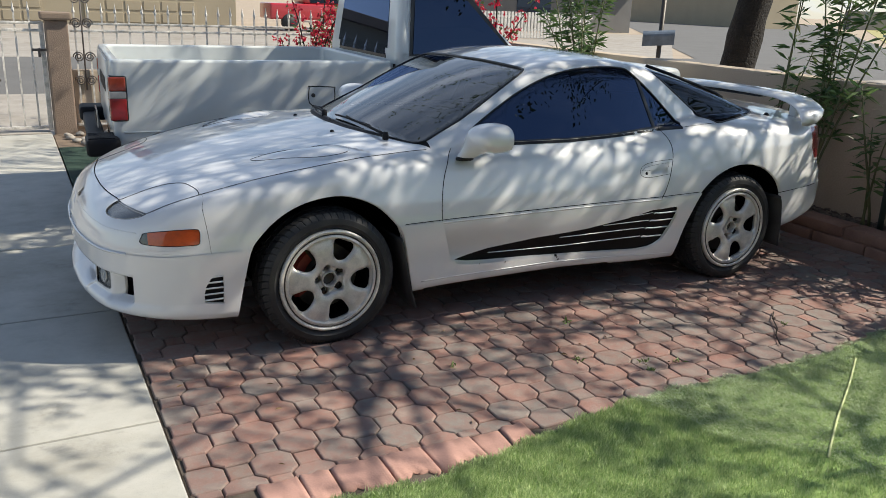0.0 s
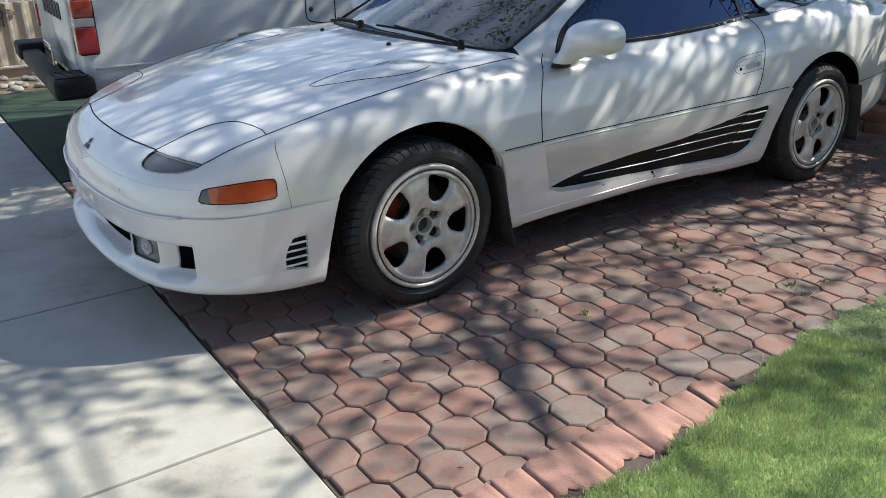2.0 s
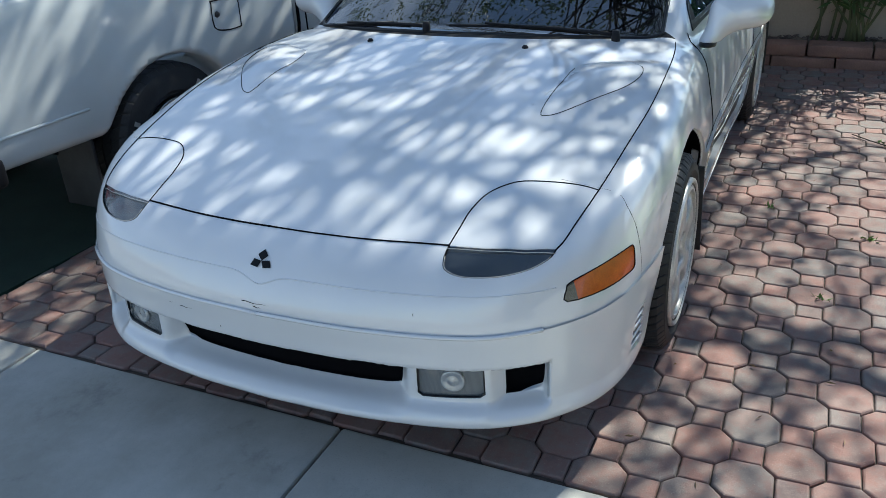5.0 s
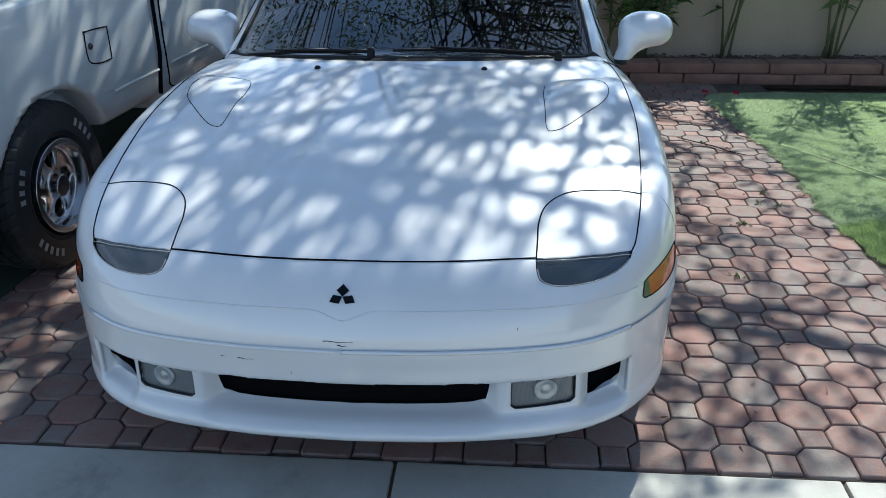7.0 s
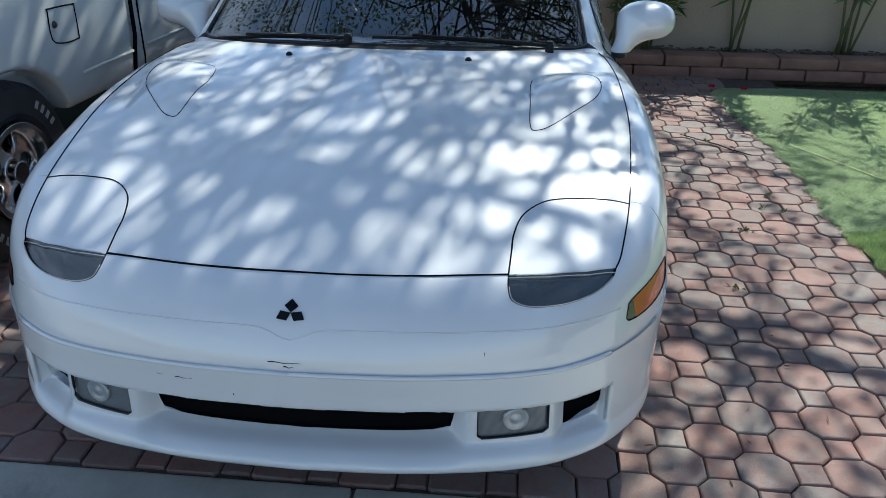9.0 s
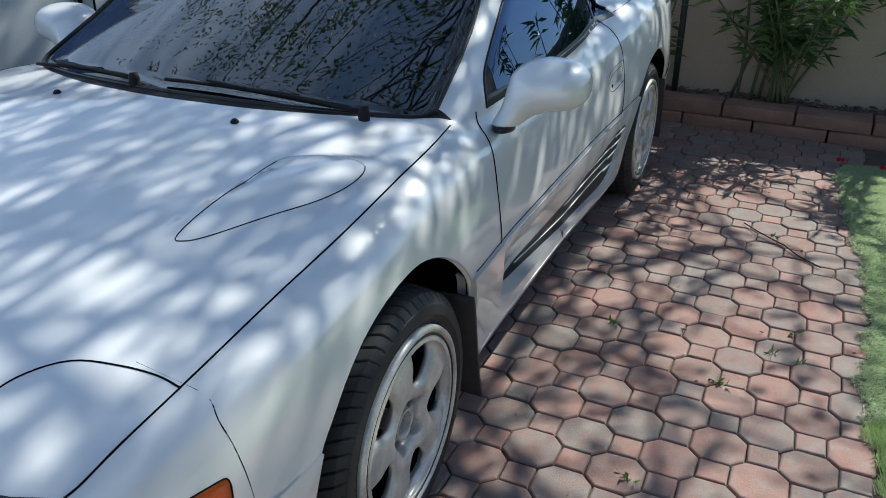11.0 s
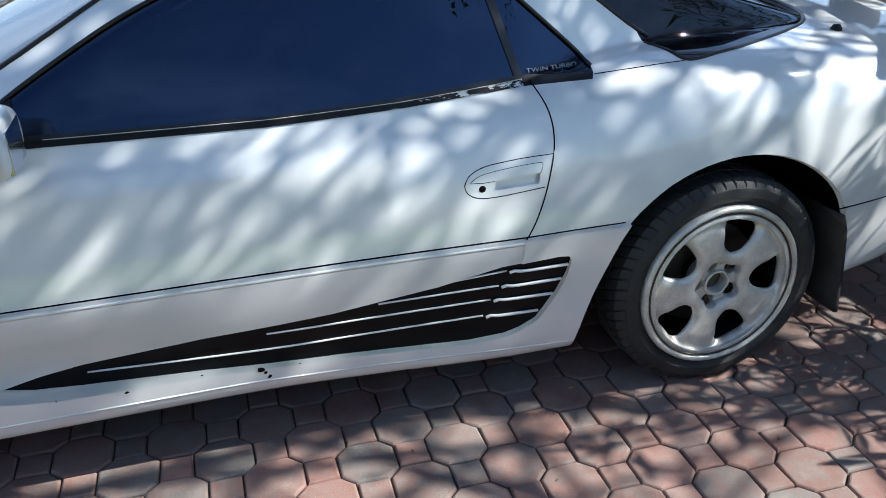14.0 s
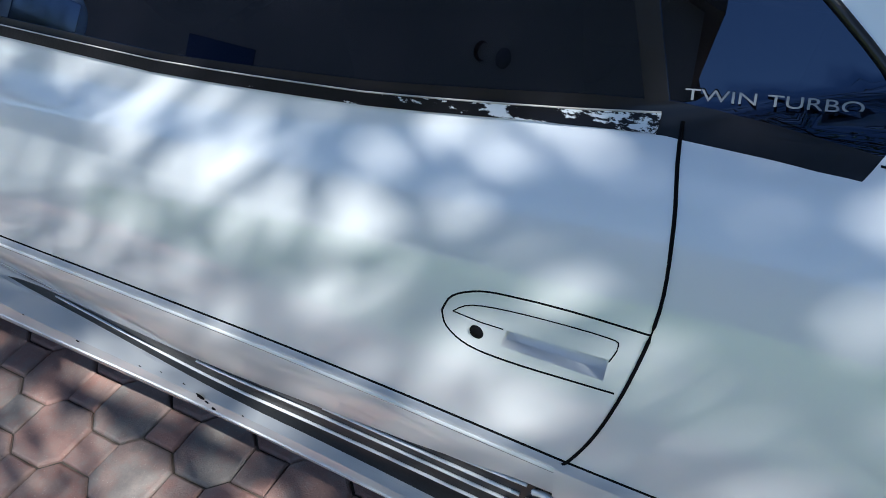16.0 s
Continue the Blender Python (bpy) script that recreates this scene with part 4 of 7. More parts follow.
MARKER = smooth_line([(-.772, .516), (-.768, .545), (-.752, .561), (-.66, .577), (-.575, .584), (-.556, .576), (-.556, .545), (-.562, .522), (-.60, .517), (-.68, .512)], 3, True)
MARKER = MARKER + MARKER[:1]
VENT = [(-.548, .262), (-.548, .30), (-.540, .335), (-.522, .368), (-.500, .383), (-.470, .386), (-.468, .32), (-.470, .252), (-.548, .262)]
HANDLE = smooth_line([(1.752, .686), (1.765, .708), (1.798, .724), (1.84, .731), (1.90, .737), (1.975, .741)], 4) + smooth_line([(1.949, .6645), (1.898, .659), (1.834, .653), (1.785, .654), (1.758, .668), (1.752, .686)], 4)
POCKET = [(1.823, .668), (1.830, .690), (1.94, .700), (1.936, .674), (1.823, .668)]
MOUTH = smooth_line([(.02, .372), (-.20, .372), (-.340, .372), (-.360, .350), (-.352, .282), (-.328, .262), (-.20, .257), (.02, .256)], 4)
FOG = [(-.408, .3645), (-.560, .3665), (-.570, .358), (-.572, .282), (-.560, .272), (-.420, .268), (-.408, .278), (-.408, .3645)]
DUCT = smooth_line([(-.600, .3685), (-.65, .369), (-.690, .366), (-.699, .345), (-.697, .300), (-.68, .268), (-.64, .259), (-.604, .258)], 4) + [(-.600, .3685)]
SCOOP = smooth_line([(.10, -.505), (.15, -.56), (.168, -.65), (.15, -.705), (.08, -.716), (-.02, -.688), (-.12, -.628), (-.209, -.564), (-.243, -.525), (-.232, -.502), (-.10, -.500)], 4, True)
TAIL_LAMP = [(3.115, .745), (3.11, .845), (3.13, .866), (3.7, .845), (3.7, .66), (3.16, .68), (3.115, .745)]


def left(c, n):
    return n.y < -0.2


def up(c, n):
    return n.z > 0.15 and c.z > 0.5


def coupe_panels():
    V, Q, N = nets(coupe_field, (-1.1, -.97, .1), (3.7, .04, 1.36), 0.0185, 2)
    me = bpy.data.meshes.new("whole")
    me.from_pydata(V.tolist(), [], Q.tolist())
    bm = bmesh.new()
    bm.from_mesh(me)
    bpy.data.meshes.remove(me)
    bm.normal_update()
    bmesh.ops.bisect_plane(bm, geom=bm.verts[:] + bm.edges[:] + bm.faces[:], plane_co=(0, 0, 0), plane_no=(0, 1, 0), clear_outer=True)
    bm.normal_update()
    bm.verts.index_update()
    sheets = [[], [], [], []]
    for f in bm.faces:
        c = f.calc_center_median()
        k = 0 if c.x < -.35 else 1 if c.z > .84 else 2 if c.x < .9 else 3
        sheets[k].append([v.index for v in f.verts])
    co = [v.co.copy() for v in bm.verts]
    bm.free()
    out = []
    for polys in sheets:
        used = {}
        F = [[used.setdefault(i, len(used)) for i in q] for q in polys]
        me = bpy.data.meshes.new("sheet")
        me.from_pydata([co[i] for i in used], [], F)
        b = bmesh.new()
        b.from_mesh(me)
        bpy.data.meshes.remove(me)
        b.normal_update()
        cut_all(b)
        b.normal_update()
        out.append(b)
    # the bumper's mouth, lamps and ducts again, on a finer net
    V, Q, N = nets(coupe_field, (-1.06, -.97, .12), (-.24, .03, .53), 0.0098, 2)
    me = bpy.data.meshes.new("fine")
    me.from_pydata(V.tolist(), [], Q.tolist())
    b = bmesh.new()
    b.from_mesh(me)
    bpy.data.meshes.remove(me)
    b.normal_update()
    bmesh.ops.bisect_plane(b, geom=b.verts[:] + b.edges[:] + b.faces[:], plane_co=(0, 0, 0), plane_no=(0, 1, 0), clear_outer=True)
    b.normal_update()
    cut(b, ARCH_F, "y", lambda c, n: c.y < -0.45 and n.z > -0.9)
    cut(b, VENT, "y", lambda c, n: n.y < -0.5)
    cut(b, BUMPER_TOP, "y", lambda c, n: True)
    for line in (MOUTH, FOG, DUCT):
        cut(b, line, "x", lambda c, n: c.x < -0.5 and n.x < -0.1)
    b.normal_update()
    return out, b


def cut_all(bm):
    low = lambda c, n: n.y < -0.1 and c.z < 0.95
    flank = lambda c, n: n.y < -0.5 and c.z < 0.95
    front = lambda c, n: c.x < -0.2
    face = lambda c, n: c.x < -0.5 and n.x < -0.1
    for line in (ARCH_F, ARCH_R):
        cut(bm, line, "y", lambda c, n: c.y < -0.45 and n.z > -0.9)
    for line in (DOOR_FRONT, DOOR_REAR, CLAD_TOP, NOSE_SEAM, MARKER, [(-.748, .50), (-.748, .585)]):
        cut(bm, line, "y", low)
    for line in (SILL_LINE, CLAD_REAR, STRAKE, VENT, HANDLE, POCKET):
        cut(bm, line, "y", flank)
    cut(bm, WINDOW, "y", lambda c, n: n.y < (-0.25 if c.x < 1.9 else -0.08) and c.z > 0.8)
    for line in (GLASS_LOW, BELT_MID, [(1.935, .83), (1.935, .904)], BPILLAR, BPILLAR_B, [(.806, .83), (.812, .97)]):
        cut(bm, line, "y", lambda c, n: n.y < (-0.25 if c.x < 1.9 else -0.08) and c.z > 0.84)
    cut(bm, HATCH, "y", lambda c, n: c.z > 0.9)
    cut(bm, HATCH_PLAN, "z", lambda c, n: n.z > .1 and c.z > .84 and c.x > 2.2)
    cut(bm, HATCH_TOP, "z", lambda c, n: n.z > .1 and c.z > .8 and c.x > 2.2)
    cut(bm, BUMPER_TOP, "y", front)
    for line in (MOUTH, FOG, DUCT):
        cut(bm, line, "x", face)
    for line in (HOOD_SIDE, HOOD_FRONT, COWL, LID, LAMP_TOP, LAMP_LOW, SCREEN):
        cut(bm, line, "z", up)
    cut(bm, [(2.79, .500), (3.0, .512), (3.3, .52), (3.7, .525)], "y", lambda c, n: c.x > 2.75)
    cut(bm, TAIL_LAMP, "y", lambda c, n: c.x > 3.0)


def line_at(pts, v):
    """x on a line of (x, z) points that fall in z."""
    return np.interp(v, [p[1] for p in pts[::-1]], [p[0] for p in pts[::-1]])


def region(c, n, body, cabin):
    """The panel that a face of the half body belongs to; body and cabin: how far it lies outside those forms."""
    x, w, z = c.x, -c.y, c.z
    if w > 0.45 and z < .9 and (inside(x, z, ARCH_F) or inside(x, z, ARCH_R)):
        return "cutaway"
    if n.z < -0.75 and z < 0.23:
        return "underbody"
    if z > .82 and n.y < (-0.25 if x < 1.9 else -0.08) and inside(x, z, WINDOW):
            if z < np.interp(x, [p[0] for p in GLASS_LOW], [p[1] for p in GLASS_LOW]):
                return "belt_trim" if x < 1.935 and z < np.interp(x, [p[0] for p in BELT_MID], [p[1] for p in BELT_MID]) else "belt_rubber"
            if x < .806 + (z - .83) * .043:
                return "sail_panel"
            if x < BP(z):
                return "door_glass"
            return "b_pillar" if x < BP(z) + .021 else "quarter_glass"
    if x < 1.25 and z > .84 and n.z > .15 and inside(x, -w, SCREEN):
        return "windscreen"
    if x > 2.24 and z > .84 and n.z > .12 and inside(x, -w, HATCH_POLY):
        return "rear_glass"
    if cabin < body and z > .82:
        if x > 1.88 and z > np.interp(x, [p[0] for p in HATCH], [p[1] for p in HATCH]) and (x < 2.28 or w < np.interp(x, [p[0] for p in HATCH_TOP], [-p[1] for p in HATCH_TOP])):
            return "rear_glass"
        if inside(x, -w, COWL_AREA):
            return "cowl"
        return "roof"
    if x < -.5 and n.x < -0.1 and .255 < z < .375:
        if inside(-w, z, MOUTH):
            return "mouth"
        if inside(-w, z, FOG):
            return "fog"
        if inside(-w, z, DUCT):
            return "duct"
    if n.z > 0.15 and z > 0.5 and x < .7:
        if inside(x, -w, LAMP_POLY):
            return "lamp"
        if inside(x, -w, LID_POLY):
            return "headlight_lid"
        if inside(x, -w, HOOD_POLY):
            return "hood"
        if inside(x, -w, COWL_AREA):
            return "cowl"
    if n.y < -.1 and inside(x, z, MARKER):
        return "marker" if x > -.748 else "marker_end"
    if n.y < -.5 and inside(x, z, VENT):
        return "vent"
    if x < -.2 and z < np.interp(x, [p[0] for p in BUMPER_TOP], [p[1] for p in BUMPER_TOP]):
        return "front_bumper"
    if x > 3.0 and inside(x, z, TAIL_LAMP):
        return "tail_lamp"
    if x > 2.81 and z < np.interp(x, [2.79, 3.0, 3.3, 3.7], [.5, .512, .52, .525]):
        return "rear_bumper"
    if .25 < x < 2.3 and w > .5 and z < np.interp(x, [p[0] for p in CLAD_TOP], [p[1] for p in CLAD_TOP]):
        if n.y < -.3 and inside(x, z, STRAKE):
            return "strake"
        return "door_cladding" if inside(x, z, SILL_POLY) else "sill_cladding"
    if x < -.15 and inside(x, z, NOSE_POLY):
        return "nose_panel"
    if n.y < -.5 and inside(x, z, POCKET):
        return "pocket"
    if n.y < -.5 and x < line_at(DOOR_REAR, z) and inside(x, z, HANDLE):
        return "handle"
    if x < line_at(DOOR_FRONT, z) and x < .72:
        return "front_fender"
    if x < line_at(DOOR_REAR, z):
        return "door"
    return "rear_quarter"


SILL_POLY = [p for p in DOOR_FRONT if p[1] < .53] + SILL_LINE[1:] + CLAD_REAR[::-1][1:] + [(1.2, .5355), (.552, .5295)]
NOSE_POLY = [(-1.2, .40), (-1.2, .95), (-.50, .95)] + NOSE_SEAM + [(-.515, .40)]
LAMP_POLY = LAMP_LOW + LAMP_TOP[::-1][1:]
LID_POLY = LID + [p for p in HOOD_SIDE if -.737 < p[0] < -.531] + LAMP_TOP[::-1]
HOOD_POLY = HOOD_FRONT + LID[1:] + [p for p in HOOD_SIDE if -.53 < p[0] < .55][::-1] + COWL[::-1]
COWL_AREA = COWL + [p for p in SCREEN if p[0] <= .546][::-1]

coupe = thing("sports_coupe", "pearl white two-door sports coupe with tinted windows parked on pavers", "car")
groups = {}
FINE = {"front_bumper", "mouth", "fog", "duct", "vent"}
coarse_sheets, fine_sheet = coupe_panels()
for bm_body in coarse_sheets + [fine_sheet]:
    mids = np.array([f.calc_center_median()[:] for f in bm_body.faces])
    b_all, c_all = body_field(*mids.T), cabin_field(*mids.T)
    for f, c, vb, vc in zip(bm_body.faces, mids, b_all, c_all):
        key = region(Vector(c), f.normal, vb, vc)
        if bm_body is fine_sheet and key == "underbody":
            key = "front_bumper"
        if (key in FINE) == (bm_body is fine_sheet):
            groups.setdefault(key, []).append([tuple(v.co) for v in f.verts])
    bm_body.free()
CENTRE = {"underbody", "windscreen", "rear_glass", "hood", "cowl", "front_bumper", "rear_bumper", "nose_panel", "roof", "mouth"}
PUSH = {"belt_trim": .003, "belt_rubber": -.001, "front_bumper": .006, "rear_bumper": .006, "sill_cladding": .011, "door_cladding": .008, "strake": .002, "mouth": -.006, "fog": -.004, "duct": -.02,
        "vent": -.014, "pocket": -.016, "door_glass": -.004, "quarter_glass": -.004, "windscreen": -.003, "rear_glass": -.002, "lamp": -.004, "underbody": .004}
RIM = {"front_bumper": .026, "sill_cladding": .055, "door_glass": .004, "quarter_glass": .004, "windscreen": .004, "rear_glass": .004, "handle": .018, "lamp": .004, "strake": .004, "pocket": .002}
# near black on mouth and duct paints the shade inside these openings
LOOK = {"underbody": M_UNDER_SHADE, "windscreen": M_SCREEN, "rear_glass": M_HATCH, "door_glass": M_GLASS, "quarter_glass": M_GLASS, "cowl": M_PLASTIC, "lamp": M_LAMP,
        "belt_trim": M_BELT, "belt_rubber": M_BLACK, "b_pillar": M_BLACK, "sail_panel": M_PLASTIC, "strake": M_STRAKE, "mouth": M_UNDER_SHADE, "duct": M_UNDER_SHADE, "vent": M_PLASTIC, "fog": M_FOG, "marker": M_AMBER, "marker_end": M_LAMP, "tail_lamp": M_RED}
NAMES = {"lamp": "headlamp_lens", "roof": "roof_panel", "mouth": "grille", "fog": "fog_lamp", "duct": "air_duct", "vent": "side_vent", "marker": "marker_lamp",
         "strake": "strake_panel", "handle": "door_handle", "pocket": "handle_pocket"}
LABELS = {"windscreen": "raked windscreen", "rear_glass": "dark tinted hatch glass", "door_glass": "dark tinted door glass", "quarter_glass": "dark tinted quarter glass",
          "cowl": "black plastic cowl", "lamp": "smoked lamp lens", "underbody": "black underside", "belt_trim": "black belt strip with peeling paint", "belt_rubber": "black rubber glass seal", "b_pillar": "black pillar trim",
          "strake": "black painted side strake panel", "mouth": "black lower grille", "marker": "amber marker lens", "tail_lamp": "red tail lamp lens", "fog": "clear fog lamp"}


def recess(x, z):
    """How deep the lower door panel lies behind the skin: deepest at its front foot, where the sill forms a ledge."""
    x, z = np.asarray(x, float), np.asarray(z, float)
    a, b = np.clip((.515 - z) / .20, 0, 1), np.clip((x - .64) / .75, 0, 1)
    return -.044 * a * a * (3 - 2 * a) * (1 - .78 * b * b * (3 - 2 * b))


def panel(name, faces, mirror, both):
    """One panel from its faces, with the normals of the whole body, a rim turned inwards and its own push outwards."""
    index, V, F = {}, [], []
    for poly in faces:
        ids = []
        for p in poly:
            k = (round(p[0], 4), round(p[1], 4), round(p[2], 4))
            if k not in index:
                index[k] = len(V)
                V.append(p)
            if index[k] not in ids:
                ids.append(index[k])
        if len(ids) > 2:
            F.append(ids)
    V = np.array(V)
    G = gradient(coupe_field, V)
    N = G / (np.linalg.norm(G, axis=1)[:, None] + 1e-9)
    V = V + N * PUSH.get(name, 0.0)
    if name in ("door_cladding", "strake"):
        e = .004
        V0 = V
        V = V + N * recess(V0[:, 0], V0[:, 2])[:, None]
        dx = (recess(V0[:, 0] - e, V0[:, 2]) - recess(V0[:, 0] + e, V0[:, 2])) / (2 * e)
        dz = (recess(V0[:, 0], V0[:, 2] - e) - recess(V0[:, 0], V0[:, 2] + e)) / (2 * e)
        N = N + np.stack([dx, 0 * dx, dz], 1)
        N = N / np.linalg.norm(N, axis=1)[:, None]
    if both:
        n = len(V)
        mid = np.abs(V[:, 1]) < 1e-3
        back = np.where(mid, np.arange(n), n + np.arange(n))
        V2, N2 = V * [1, -1, 1], N * [1, -1, 1]
        N[mid, 1] = 0
        V[mid, 1] = 0
        V, N = np.concatenate([V, V2]), np.concatenate([N, N2])
        F = F + [[int(back[i]) for i in f[::-1]] for f in F]
    elif mirror:
        V, N = V * [1, -1, 1], N * [1, -1, 1]
        F = [f[::-1] for f in F]
    # a rim along open edges, so that the panel has depth
    count = {}
    for f in F:
        for a, b in zip(f, f[1:] + f[:1]):
            count[(a, b)] = count.get((a, b), 0) + 1
    rim = [(a, b) for (a, b) in count if (b, a) not in count]
    V, N = V.tolist(), N.tolist()
    inner = {}
    depth = RIM.get(name, 0.014)
    for e in rim:
        for i in e:
            if i not in inner:
                inner[i] = len(V)
                V.append([V[i][k] - N[i][k] * depth for k in range(3)])
                N.append(N[i])
    F = F + [[b, a, inner[a], inner[b]] for a, b in rim]
    me = bpy.data.meshes.new(name)
    me.from_pydata(V, [], F)
    me.shade_smooth()
    me.normals_split_custom_set_from_vertices(N)
    return me


for name, faces in groups.items():
    if name == "cutaway":
        continue
    for mirror in ((False,) if name in CENTRE else (False, True)):
        me = panel(name, faces, mirror, name in CENTRE)
        mesh_part(NAMES.get(name, name), me, LOOK.get(name, M_WHITE), coupe, LABELS.get(name, ""))


def on_body(pts, axis, push=0.0):
    """Places on the body's skin under points of a side (y), top (z) or front (x) view, for the half y < 0."""
    P = np.array(pts, float)
    a, b = P[:, 0], P[:, 1]
    far, near = {"y": (-1.05, -.25), "z": (1.45, .30), "x": (-1.15, -.3)}[axis]
    t0, t1 = np.full(len(P), far), np.full(len(P), near)
    make = {"y": lambda t: (a, t, b), "z": lambda t: (a, b, t), "x": lambda t: (t, a, b)}[axis]
    grid = np.linspace(0, 1, 120)
    tt = far + (near - far) * grid[:, None] + np.zeros(len(P))
    big = {"y": (a + 0 * tt, tt, b + 0 * tt), "z": (a + 0 * tt, b + 0 * tt, tt), "x": (tt, a + 0 * tt, b + 0 * tt)}[axis]
    vals = coupe_field(*big)
    first = np.argmax(vals < 0, axis=0)
    t0, t1 = far + (near - far) * grid[np.maximum(first - 1, 0)], far + (near - far) * grid[first]
    for _ in range(14):
        m = (t0 + t1) / 2
        ins = coupe_field(*make(m)) < 0
        t1, t0 = np.where(ins, m, t1), np.where(ins, t0, m)
    Q = np.stack(make(t1), 1)
    G = gradient(coupe_field, Q)
    return Q + G / np.linalg.norm(G, axis=1)[:, None] * push, G / np.linalg.norm(G, axis=1)[:, None]


def dense(pts, step=0.02):
    out = []
    for p, q in zip(pts, pts[1:]):
        n = max(1, int(math.dist(p, q) / step))
        out += [tuple(p[i] + (q[i] - p[i]) * k / n for i in (0, 1)) for k in range(n)]
    return out + [tuple(pts[-1])]


def seam(name, pts, axis, r=0.0028, push=-0.0012, material=None, both=True, close=False, label=""):
    """A panel gap: a thin dark cord sunk in the skin."""
    for side in ((1, -1) if both else (1,)):
        Q, _ = on_body(dense(pts), axis, push)
        part(name, tube(bmesh.new(), [(q[0], q[1] * side, q[2]) for q in Q], r, 5, close), material or M_SEAM, coupe, label)


seam("door_gap", [p for p in DOOR_FRONT if p[1] < .855], "y", .0017, push=.0012)
seam("door_gap", [p for p in DOOR_REAR if p[1] < .895], "y", .0019, .0004)
seam("cladding_gap", dense([(.36, .532), (.552, .534), (1.2, .540), (1.895, .544), (2.16, .553)]), "y", .0024, -.001)
seam("cladding_edge", dense([(.375, .5195), (.552, .5215), (1.2, .5275), (1.895, .5315), (2.112, .5395)]), "y", .0062, .0045, M_WHITE)
seam("fender_gap", NOSE_SEAM[4:], "y", .0016)
seam("hood_gap", [p for p in HOOD_SIDE if p[0] < .556], "z", .0020, .0)
seam("lid_gap", LID, "z", .0020, .0)
seam("hood_gap", [(p[0], min(p[1], 0)) for p in HOOD_FRONT], "z", .0026, .0005)
# dark cord round the scoop's front and sides, white bead along its rear
seam("scoop_outline", SCOOP[12:] + SCOOP[:1], "z", .0013, .0003)
seam("scoop_edge", SCOOP[:13], "z", .0018, .0006, M_WHITE)
seam("handle_gap", HANDLE[:21], "y", .0020)
seam("flap_gap", smooth_line([(1.766, .690), (1.79, .7055), (1.85, .716), (1.935, .7235), (1.947, .718), (1.940, .698)], 4), "y", .0007, .0002)
seam("flap_gap", [(1.766, .690), (1.80, .6885), (1.826, .690)], "y", .0007, .0002)
seam("handle_gap", HANDLE[21:], "y", .0018)
seam("lens_gap", LAMP_LOW, "z", .0022)
seam("lens_edge", [(x * .986 - .0118, y * .985 - .0088) for x, y in LAMP_LOW[4:-4]], "z", .0014, .0006, M_LENSGREY)
seam("lens_edge", [(x - .010, y) for x, y in LAMP_TOP], "z", .0012, .0006, M_LENSGREY)
seam("bumper_groove", [(y, .462 + .03 * max(-y - .6, 0)) for y in np.linspace(0, -.70, 24)], "x", .0058, .0040, M_WHITE)
seam("crease_line", [(y, .556 - .022 * math.exp(-(y / .045) ** 2)) for y in np.linspace(0, -.72, 60)], "x", .0016, .0, M_WHITE)
seam("sill_crease", [(x, float(np.interp(x, [.45, .89, 1.2, 1.6, 2.06], [.236, .241, .245, .229, .206]))) for x in np.linspace(.46, 2.05, 24)], "y", .003, .0105, M_WHITE)
seam("window_rubber", WINDOW[:43], "y", .005, .0, M_BLACK)
seam("belt_edge", BELT_MID[1:], "y", .0011, .0032, M_LENSGREY)
seam("screen_rubber", SCREEN, "z", .007, .0, M_BLACK)
seam("hatch_rubber", [p for p in HATCH_PLAN if p[0] > 2.29 and p[1] < 0], "z", .0065, -.001, M_BLACK)
seam("quarter_gap", smooth_line([(2.115, -.768), (2.23, -.779), (2.35, -.784)], 4), "z", .0012, .0004)
seam("hatch_rubber", [p for p in HATCH if p[1] < 1.19 and p[0] < 2.33], "y", .006, -.001, M_BLACK)
seam("marker_gap", MARKER, "y", .0016, .0005)
seam("bumper_gap", [(2.80, .502), (3.0, .512), (3.2, .518)], "y", .002, .001)

# flakes and stone chips on the sill
for x, z, s in ((1.235, .262, .011), (1.247, .252, .006), (1.255, .238, .008), (1.10, .275, .004), (.93, .262, .006), (1.16, .29, .003), (1.26, .226, .004), (1.21, .283, .005), (1.33, .262, .003), (.78, .27, .003)):
    Q, N = on_body([(x, z + .016)], "y", .0115)
    bm = bmesh.new()
    rnd = random.Random(int(x * 1000))
    ring = [bm.verts.new(Vector(Q[0]) + Vector((math.cos(a) * s * rnd.uniform(.4, 1.1), 0, math.sin(a) * s * rnd.uniform(.3, .8)))) for a in np.linspace(0, 5.6, 8)]
    mid = bm.verts.new(Vector(Q[0]) + Vector((0, -.0012, 0)))
    for k in range(8):
        bm.faces.new((ring[k], ring[(k + 1) % 8], mid))
    part("paint_chip", bm, M_SEAM, coupe)

# white fins across the strake panel, stepping at the door's rear edge
for k, (x0, z0, zd, x1, z1) in enumerate([(1.68, .4455, .4585, 2.016, .454), (1.53, .411, .4145, 2.004, .410), (1.26, .369, .3715, 1.985, .364), (.85, .320, .3225, 1.950, .316)]):
    xd = 1.872 - .017 * k
    for side in (1, -1):
        Q, N = on_body(dense([(x0, z0), (xd - .02, zd)], .04), "y", .0040)
        Q = Q + N * recess(Q[:, 0], Q[:, 2])[:, None]
        part("fin", tube(bmesh.new(), [(q[0], q[1] * side, q[2]) for q in Q], .0027, 6), M_WHITE, coupe)
        Q, N2 = on_body(dense(smooth_line([(xd - .012, zd - .006), (xd + .002, zd - .002), (xd + .03, zd - .006), (x1, z1)], 5), .02), "y", .0065)
        Q = Q + N2 * recess(Q[:, 0], Q[:, 2])[:, None]
        part("fin", tube(bmesh.new(), [(q[0], q[1] * side, q[2]) for q in Q], .0043, 6), M_WHITE, coupe)

